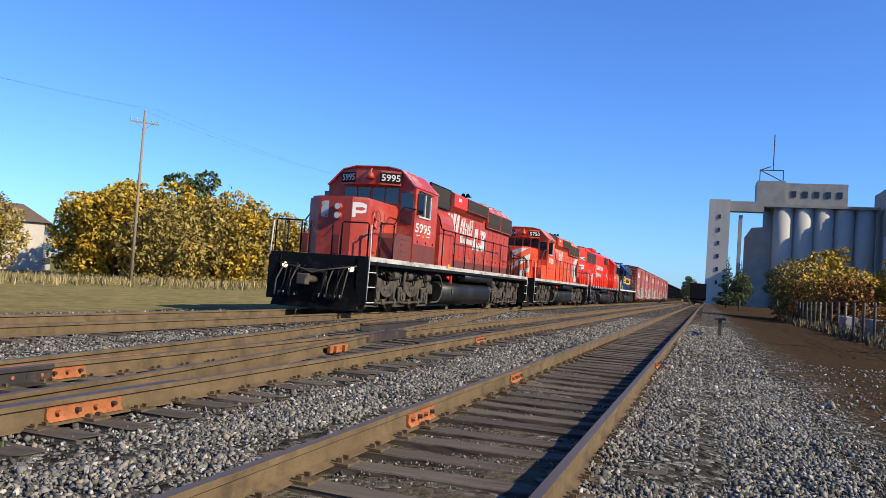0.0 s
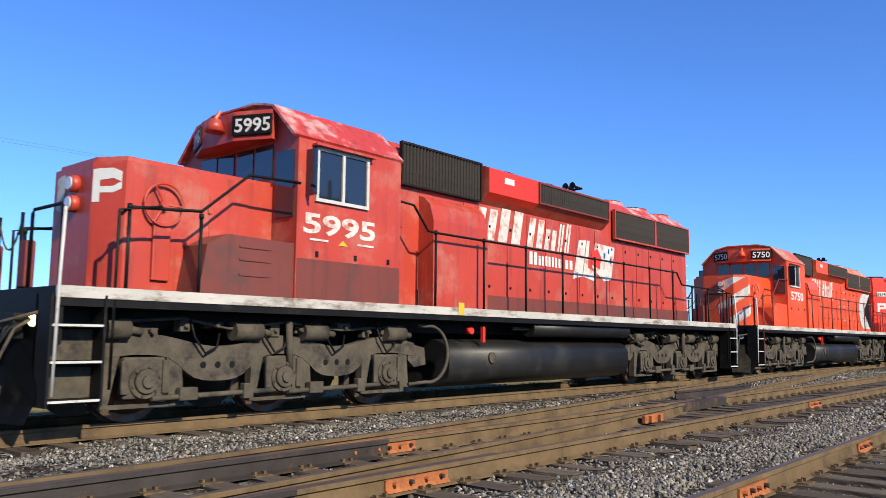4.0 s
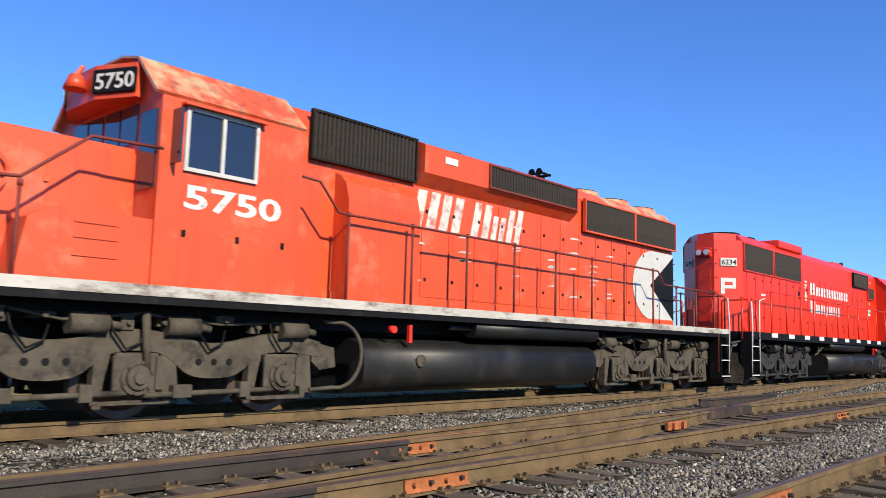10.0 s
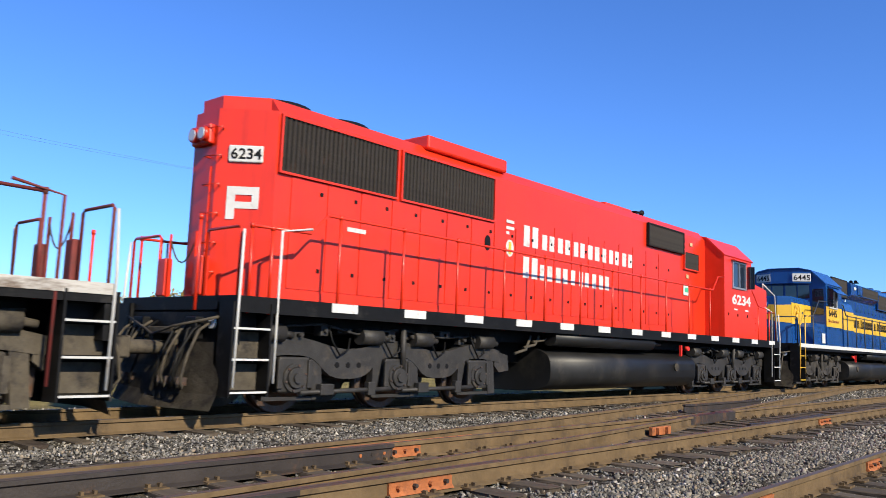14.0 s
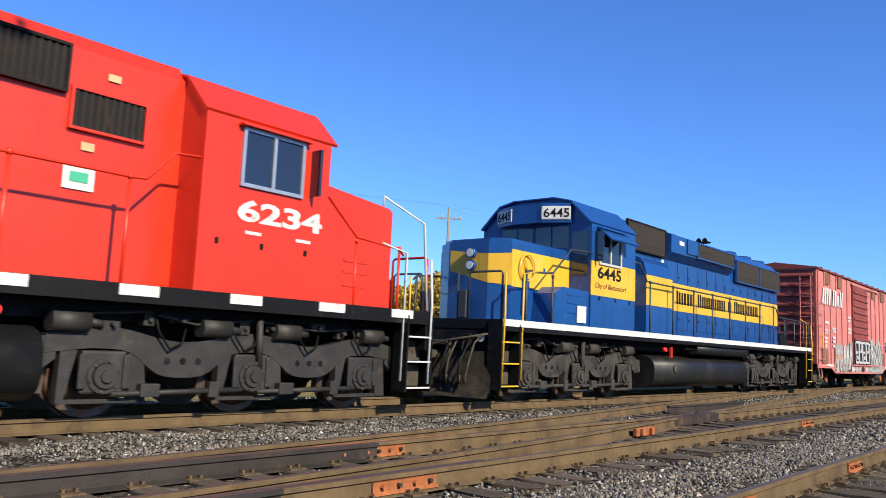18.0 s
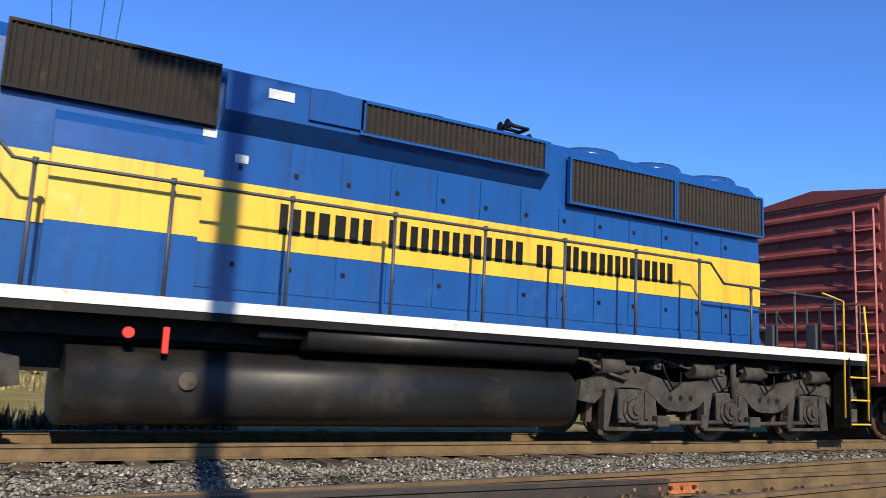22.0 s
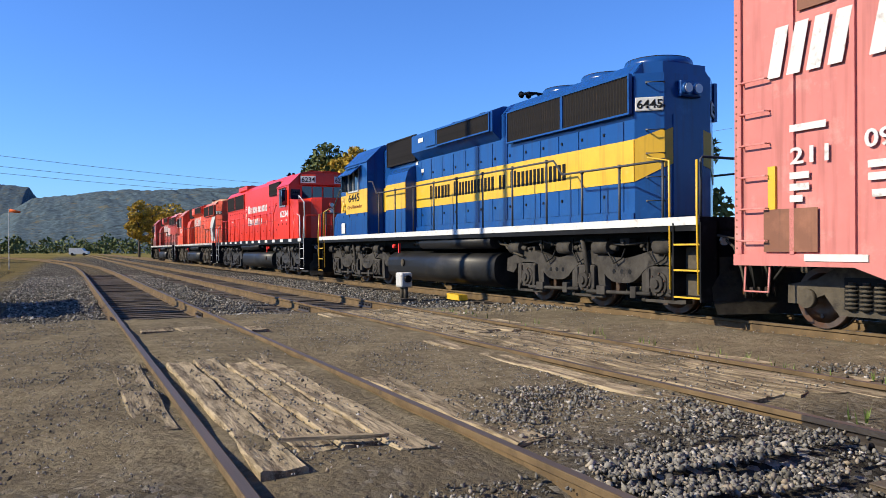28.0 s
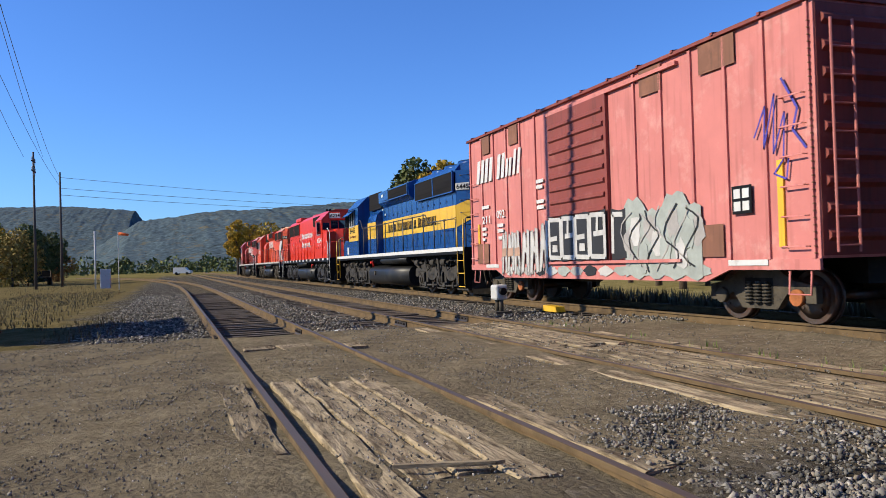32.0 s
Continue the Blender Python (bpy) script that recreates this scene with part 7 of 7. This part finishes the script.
prism(bm, [(-1.50, 3.86), (-1.50, 3.83), (-1.86, 3.52), (-1.88, 3.55)], 'x', 4.0, 5.35)
part("sun_visor", bm, BLUE, ld, "blue awning over the cab window")
bm = B()
box(bm, 9.7, 10.45, -1.20, -1.16, 3.92, 4.33, 0.008)
part("access_box", bm, BLUE, ld)
for u, z in ((8.5, 3.55), (8.9, 3.3)):
    disc(ld, WHITE, [(u, z), (u + 0.16, z), (u + 0.16, z + 0.1), (u, z + 0.1)], -0.95, "label_plate")


# boxcars
def freight_truck(root, uc, wb=1.72, r=0.42):
    for s in (-1, 1):
        bm = B()
        prism(bm, [(uc - 1.2, 0.34), (uc - 1.2, 0.60), (uc - 0.75, 0.68), (uc - 0.45, 0.84), (uc + 0.45, 0.84), (uc + 0.75, 0.68), (uc + 1.2, 0.60), (uc + 1.2, 0.34), (uc + 0.98, 0.34), (uc + 0.62, 0.48),
                   (uc + 0.40, 0.22), (uc - 0.40, 0.22), (uc - 0.62, 0.48), (uc - 0.98, 0.34)], 'y', s * 0.98, s * 1.10)
        side = part("truck_side_frame", bm, GRIME, root)
        # black plate on the solid frame paints the shade behind the springs
        bm = B()
        box(bm, uc - 0.32, uc + 0.32, s * 1.095, s * 1.105, 0.30, 0.72)
        part("spring_opening", bm, BLACK, side)
        for dx in (-0.2, 0, 0.2):
            bm = B()
            for q in range(6):
                rod(bm, (uc + dx, s * 1.06, 0.32 + 0.055 * q), (uc + dx, s * 1.06, 0.345 + 0.055 * q), 0.085, 10)
            rod(bm, (uc + dx, s * 1.06, 0.3), (uc + dx, s * 1.06, 0.66), 0.05, 8)
            part("spring", bm, GRIME, side, "", pose(0, s * 0.05, 0))
        for q in (-1, 1):
            bm = B()
            rod(bm, (uc + q * wb / 2, s * 1.08, r), (uc + q * wb / 2, s * 1.17, r), 0.13, 14)
            part("bearing_cap", bm, GRIME if q < 0 else ORANGE_RUST, side)
    bm = B()
    box(bm, uc - 0.22, uc + 0.22, -1.0, 1.0, 0.45, 0.75)
    part("truck_bolster", bm, GRIME, root)
    for q in (-1, 1):
        wheelset(root, uc + q * wb / 2, r)


def boxcar(L=13.5):
    root = thing("boxcar", "faded pink-red boxcar with a brown ribbed door and graffiti", "boxcar", "boxcars of the train")
    bm = B()
    box(bm, 0.0, L, -1.52, 1.52, 1.02, 4.70)
    body = part("body", bm, PINK, root)
    bm = B()
    prism(bm, [(-1.60, 4.70), (-1.60, 4.76), (0, 4.98), (1.60, 4.76), (1.60, 4.70)], 'x', -0.06, L + 0.06)
    part("roof", bm, BROWN, root)
    for k in range(int(L / 1.1)):
        bm = B()
        prism(bm, [(-1.62, 4.74), (-1.62, 4.79), (0, 5.015), (1.62, 4.79), (1.62, 4.74)], 'x', 0.4 + 1.1 * k, 0.46 + 1.1 * k)
        part("roof_rib", bm, BROWN, root)
    for s in (-1, 1):
        bm = B()
        prism(bm, [(0, 1.02), (0, 0.86), (1.9, 0.86), (2.5, 0.66), (L - 2.5, 0.66), (L - 1.9, 0.86), (L, 0.86), (L, 1.02)], 'y', s * 1.50, s * 1.55)
        part("side_sill", bm, PINK, root)
        u = 0.12
        while u < L:
            if not 5.2 < u < 8.1:
                bm = B()
                box(bm, u - 0.035, u + 0.035, s * 1.52, s * 1.560, 1.02, 4.68)
                part("side_post", bm, PINK, body)
            u += 0.885
        bm = B()
        box(bm, 5.35, 8.0, s * 1.52, s * 1.60, 1.06, 4.52)
        door = part("sliding_door", bm, BROWN, root, "brown-red ribbed sliding door")
        for k in range(11):
            bm = B()
            z = 1.2 + 0.295 * k
            prism(bm, [(s * 1.60, z), (s * 1.645, z + 0.035), (s * 1.645, z + 0.09), (s * 1.60, z + 0.125)], 'x', 5.45, 7.9)
            part("door_rib", bm, BROWN, door)
        bm = B()
        box(bm, 5.2, 10.4, s * 1.55, s * 1.62, 1.0, 1.06)
        part("door_track", bm, PINK, root)
        bm = B()
        box(bm, 5.2, 10.4, s * 1.52, s * 1.60, 4.52, 4.59)
        part("door_track", bm, PINK, root)
        for u0, u1, z0, z1 in ((0.55, 1.4, 1.05, 1.62), (1.1, 1.65, 4.18, 4.68), (3.0, 3.55, 4.18, 4.68), (9.2, 9.9, 4.18, 4.68), (11.0, 11.9, 4.18, 4.68), (10.6, 11.5, 1.08, 1.62)):
            bm = B()
            box(bm, u0, u1, s * 1.553, s * 1.560, z0, z1)
            part("patch_plate", bm, PATCH, body)
        for u0 in (0.18, L - 0.62):
            for k in range(6):
                bm = B()
                z = 1.2 + 0.44 * k
                tube(bm, [(u0, s * 1.52, z), (u0, s * 1.62, z), (u0 + 0.45, s * 1.62, z), (u0 + 0.45, s * 1.52, z)], 0.014, 5)
                part("grab_iron", bm, PINK, root)
            bm = B()
            tube(bm, [(u0, s * 1.5, 0.9), (u0, s * 1.53, 0.5), (u0 + 0.42, s * 1.53, 0.5), (u0 + 0.42, s * 1.5, 0.9)], 0.018, 5)
            part("sill_step", bm, PINK, root)
        for a, z1 in ((0.62, 2.2), (L - 0.76, 2.5)):
            bm = B()
            box(bm, a, a + 0.12, s * 1.52, s * 1.558, 1.2, z1)
            part("reflector_strip", bm, YELLOW, root, "worn yellow reflector strip")
        bm = B()
        for u0 in (0.07, L - 0.07):
            for k in range(34):
                rod(bm, (u0, s * 1.52, 1.1 + 0.1 * k), (u0, s * 1.565, 1.1 + 0.1 * k), 0.014, 5)
        tagged(part("rivets", bm, PATCH, body), kind="stuff")
    # ends take the brown door colour, which also carries their shade
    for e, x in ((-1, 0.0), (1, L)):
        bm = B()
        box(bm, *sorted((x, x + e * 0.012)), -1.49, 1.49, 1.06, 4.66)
        part("end_panel", bm, BROWN, root, "brown-red ribbed end, its tone deepened for shade")
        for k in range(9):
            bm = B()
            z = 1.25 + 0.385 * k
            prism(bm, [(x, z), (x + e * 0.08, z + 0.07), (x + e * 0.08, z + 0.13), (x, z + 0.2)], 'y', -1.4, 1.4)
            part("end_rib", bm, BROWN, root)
        bm = B()
        for y in (-1.35, -0.95):
            rod(bm, (x + e * 0.14, y, 1.1), (x + e * 0.14, y, 4.4), 0.02, 6)
        for k in range(8):
            rod(bm, (x + e * 0.14, -1.35, 1.2 + 0.4 * k), (x + e * 0.14, -0.95, 1.2 + 0.4 * k), 0.016, 6)
        part("end_ladder", bm, PINK, root)
        bm = B()
        rod(bm, (x, 0, 0.87), (x + e * 0.55, 0, 0.87), 0.1, 8)
        box(bm, *sorted((x + e * 0.45, x + e * 0.72)), -0.14, 0.14, 0.72, 1.02, 0.03)
        part("coupler", bm, GRIME, root)
        bm = B()
        tube(bm, [(x + e * 0.1, -0.4, 0.85), (x + e * 0.35, -0.42, 0.55), (x + e * 0.6, -0.35, 0.4)], 0.028, 6)
        part("air_hose", bm, BLACK, root)
    bm = B()
    box(bm, 0.3, L - 0.3, -0.35, 0.35, 0.62, 1.02)
    part("centre_sill", bm, BLACK, root)
    bm = B()
    rod(bm, (5.2, -0.8, 0.72), (6.2, -0.8, 0.72), 0.16, 12)
    rod(bm, (7.0, -1.0, 0.78), (7.4, -1.0, 0.78), 0.13, 12)
    tube(bm, [(2.8, -0.9, 0.8), (5.2, -0.85, 0.75), (7.5, -0.9, 0.78), (10.5, -0.8, 0.8)], 0.02, 5)
    part("brake_gear", bm, GRIME, root)
    freight_truck(root, 1.75)
    freight_truck(root, L - 1.75)
    # plain bars for marks and paint on the near side
    blocks(root, WHITE, 0.62, 3.38, ((0, 0.52, 1), (0.62, 0.52, 1), (1.5, 0.5, 1), (2.1, 0.36, .72), (2.58, 0.15, 1), (2.85, 0.15, 1)), 0.66, -1.558, 0.22)
    sign("car_number", "211", 0.30, WHITE, root, 0.98, -1.560, 2.20, 0, 0.01, width=0.58)
    sign("car_number", "092", 0.30, WHITE, root, 2.05, -1.560, 2.30, 0, 0.01, width=0.55)
    for u0, z, w in ((0.98, 2.62, 0.55), (0.98, 2.0, 0.3), (0.98, 1.85, 0.3), (0.98, 1.7, 0.2), (2.1, 2.05, 0.4), (2.1, 1.9, 0.4), (2.15, 1.7, 0.25), (4.6, 3.0, 0.4), (4.6, 2.86, 0.35), (4.6, 2.5, 0.4), (4.6, 2.36, 0.4), (1.2, 0.93, 0.9), (11.6, 0.93, 0.9)):
        blocks(root, WHITE, u0, z, ((0, w, 1),), 0.09, -1.560)
    r = random.Random(7)
    g_blk, g_wht = mat("black_spray_paint", (0.02, 0.02, 0.022), 0.6), mat("white_spray_paint", (0.50, 0.49, 0.47), 0.6, 0, 0.2, 4)
    g_teal, g_grey = mat("pale_teal_spray_paint", (0.33, 0.36, 0.33), 0.65, 0, 0.2, 3), mat("grey_spray_paint", (0.36, 0.34, 0.32), 0.65, 0, 0.2, 3)
    g_blue, g_tan = mat("violet_blue_spray_paint", (0.06, 0.05, 0.34), 0.6), mat("tan_spray_paint", (0.44, 0.27, 0.19), 0.65)

    def daub(m_, pts, y=-1.566):
        bm_ = B()
        prism(bm_, pts, 'y', y, y - 0.004)
        part("graffiti_patch", bm_, m_, root)

    def stroke(m_, pts, w, y):
        for (a, b), (c, d) in zip(pts[:-1], pts[1:]):
            ln = math.hypot(c - a, d - b)
            px, pz = -(d - b) / ln * w, (c - a) / ln * w
            daub(m_, [(a - px, b - pz), (c - px, d - pz), (c + px, d + pz), (a + px, b + pz)], y)

    def blot(m_, cx, cz, rx, rz, seed, y, n_=16, rough=0.22):
        q = random.Random(seed)
        daub(m_, [(cx + rx * math.cos(t) * (1 + q.uniform(-rough, rough)), cz + rz * math.sin(t) * (1 + q.uniform(-rough, rough))) for t in [2 * math.pi * k / n_ for k in range(n_)]], y)

    # tall white scrawl with dark drips on the first panels
    q = random.Random(31)
    u0 = 2.35
    while u0 < 5.0:
        w = q.uniform(0.34, 0.56)
        z0, z1 = 0.74 + q.uniform(0, 0.12), 1.92 + q.uniform(-0.14, 0.12)
        lean = q.uniform(-0.10, 0.16)
        out = [(u0, z0), (u0 + w * 0.30, z0 + 0.04), (u0 + w * 0.42 + lean * 0.4, z0 + 0.55), (u0 + w * 0.58 + lean * 0.4, z0 + 0.52), (u0 + w * 0.72, z0 + 0.02), (u0 + w, z0 + 0.05),
               (u0 + w * 0.86 + lean, z1), (u0 + w * 0.58 + lean, z1 + 0.03), (u0 + w * 0.52 + lean, z1 - 0.42), (u0 + w * 0.36 + lean, z1 - 0.02), (u0 + w * 0.1 + lean, z1 - 0.05)]
        daub(g_wht, out, -1.566)
        for a, b in zip(out, out[1:] + out[:1]):
            stroke(g_grey, [a, b], 0.012, -1.5715)
        if q.random() < 0.6:
            daub(g_tan, [(u0 + 0.04, 1.22), (u0 + w - 0.02, 1.24), (u0 + w, 1.46), (u0 + 0.06, 1.44)], -1.5765)
        for _ in range(4):
            x = u0 + q.uniform(0, w)
            z = 0.74 + q.uniform(0, 0.5)
            stroke(q.choice((g_wht, g_grey, g_blk)), [(x, z), (x + q.uniform(-0.02, 0.02), z - q.uniform(0.05, 0.3) if z > 1.05 else 0.70)], 0.010, -1.5815)
        u0 += w + 0.03
    # black piece with white block loops over the door
    for ua, ub, yy in ((5.36, 7.98, -1.650), (8.05, 8.6, -1.570)):
        n_ = 12
        us = [ua + (ub - ua) * k / n_ for k in range(n_ + 1)]
        daub(g_blk, [(u, 1.08 + 0.02 * math.sin(u * 9)) for u in us] + [(u, 2.10 + 0.03 * math.sin(u * 7.3)) for u in us[::-1]], yy)
    for k, (a, b) in enumerate(((5.42, 5.98), (6.06, 6.62), (6.70, 7.26), (7.34, 7.92))):
        ring = [(a, 1.16), (b, 1.14), (b, 2.02), (a, 2.04), (a, 1.16)]
        for m0, m1 in zip(ring[:-1], ring[1:]):
            stroke(g_wht, [m0, m1], 0.050, -1.655)
        mid = 1.58 + 0.05 * (k % 2)
        stroke(g_wht, [(a + 0.14 * (k % 2), mid), (b - 0.16 * ((k + 1) % 2), mid + 0.02)], 0.055, -1.660)
        if k % 2:
            stroke(g_wht, [((a + b) / 2, mid), ((a + b) / 2 + 0.03, 2.0)], 0.045, -1.665)
        else:
            daub(g_wht, [(a + 0.16, 1.28), (b - 0.14, 1.28), (b - 0.16, 1.44), (a + 0.18, 1.45)], -1.665)
    stroke(g_wht, [(8.10, 1.2), (8.12, 2.0), (8.5, 1.98)], 0.05, -1.575)
    # pale teal piece with dark outlines
    top = [(8.55 + 0.16 * k, 2.12 + 0.16 * math.sin(k * 0.75) + 0.07 * math.sin(k * 2.3)) for k in range(16)]
    low = [(8.55 + 0.16 * k, 0.72 + 0.05 * math.sin(k * 1.7)) for k in range(16)]
    daub(g_teal, low + top[::-1], -1.566)
    for k in range(10):
        blot((g_grey, g_wht, g_teal)[k % 3], 8.7 + 0.24 * k, 1.42 + 0.32 * math.sin(k * 2.4), 0.18, 0.28, 90 + k, -1.571 - 0.0045 * (k % 3))
    for k in range(8):
        u0 = 8.65 + 0.29 * k
        stroke(g_blk if k % 2 else g_grey, [(u0 + 0.22 * math.sin(t * 0.9 + k * 1.3), 0.88 + 0.14 * t + 0.06 * math.cos(t + k)) for t in range(9)], 0.016, -1.587)
    for k in range(14):
        blot((g_wht, g_blk, g_grey, g_teal)[(k * 3) % 4], 2.8 + 0.62 * k, 0.84, 0.28, 0.11, 120 + k, -1.556 - 0.0045 * (k % 3))
    stroke(g_blue, [(12.3, 2.9), (12.55, 3.35), (12.5, 2.7), (12.75, 3.5), (12.7, 2.6), (12.95, 3.2), (12.9, 2.5), (12.7, 2.3), (12.95, 2.2), (13.0, 2.5)], 0.014, -1.566)
    stroke(g_blue, [(12.9, 3.7), (13.2, 3.2), (13.1, 2.9), (13.35, 2.6)], 0.02, -1.566)
    bm = B()
    box(bm, 11.75, 12.2, -1.575, -1.562, 1.75, 2.2)
    nt = part("notice_plate", bm, BLACK, root)
    for a, b in ((11.80, 1.80), (12.0, 1.80), (11.80, 2.0), (12.0, 2.0)):
        bm = B()
        box(bm, a, a + 0.15, -1.581, -1.575, b, b + 0.15)
        part("notice_square", bm, WHITE, nt)
    return root


bx = boxcar()


def hopper(L=13.5):
    root = thing("hopper_car", "dark grey covered hopper car far down the train", "hopper car", "dark cars at the tail")
    bm = B()
    prism(bm, [(0.2, 1.3), (1.6, 1.0), (L - 1.6, 1.0), (L - 0.2, 1.3), (L - 0.2, 4.4), (0.2, 4.4)], 'y', -1.5, 1.5)
    part("body", bm, BLACK, root)
    for k in range(10):
        for s in (-1, 1):
            bm = B()
            u = 0.6 + k * (L - 1.2) / 9
            box(bm, u - 0.06, u + 0.06, s * 1.5, s * 1.57, 1.1, 4.4)
            part("side_post", bm, BLACK, root)
    bm = B()
    box(bm, 0.0, L, -1.45, 1.45, 0.85, 1.05)
    part("frame", bm, BLACK, root)
    freight_truck(root, 1.75)
    freight_truck(root, L - 1.75)
    return root


hp_ = hopper()
n_fixed = len(WHEELSETS)
CAR_U = 86.9
TRAIN = [(la, 0.0), (lb, 21.67), (lc, 43.15), (ld, 65.75), (bx, CAR_U)]
for k in range(1, 6):
    TRAIN.append((copy_thing(bx, Matrix()), CAR_U + 14.9 * k))
TRAIN.append((hp_, CAR_U + 14.9 * 6))
for k in range(1, 9):
    TRAIN.append((copy_thing(hp_, Matrix()), CAR_U + 14.9 * (6 + k)))
parked = copy_thing(hp_, pose(168, YA, 0))
tagged(parked, "dark hopper car parked far off on the siding", group="parked cars")

# lead coupler place along the track at each time
RUN = [(0.0, 18.85), (1.0, 14.95), (2.5, 9.0), (4.5, 1.21), (6.0, -4.72), (7.5, -10.68), (9.0, -16.75), (10.5, -23.12), (12.0, -29.33), (13.5, -35.67), (15.5, -44.27), (17.5, -52.17), (19.0, -58.85), (20.5, -65.63), (22.0, -72.4), (23.0, -76.85), (24.0, -81.25), (24.5, -83.6), (26.5, -92.55), (27.0, -93.85), (27.5, -94.75), (28.0, -95.95), (29.0, -99.2), (30.0, -102.6), (31.0, -106.4), (32.0, -110.1)]


def motions():
    for ob, u in TRAIN:
        walk(ob, [(t, pose(s + u, YC, 0)) for t, s in RUN])
    ts = np.array([t for t, s in RUN])
    ss = np.array([s for t, s in RUN])
    fine = np.arange(0, 241) * 4 / 30
    place = np.interp(fine, ts, ss)
    for ob, at, r in WHEELSETS[:n_fixed - 4]:
        rows = [(float(t), pose(*at, 0, math.degrees((p - ss[0]) / r), 0)) for t, p in zip(fine, place)]
        walk(ob, rows)


motions()
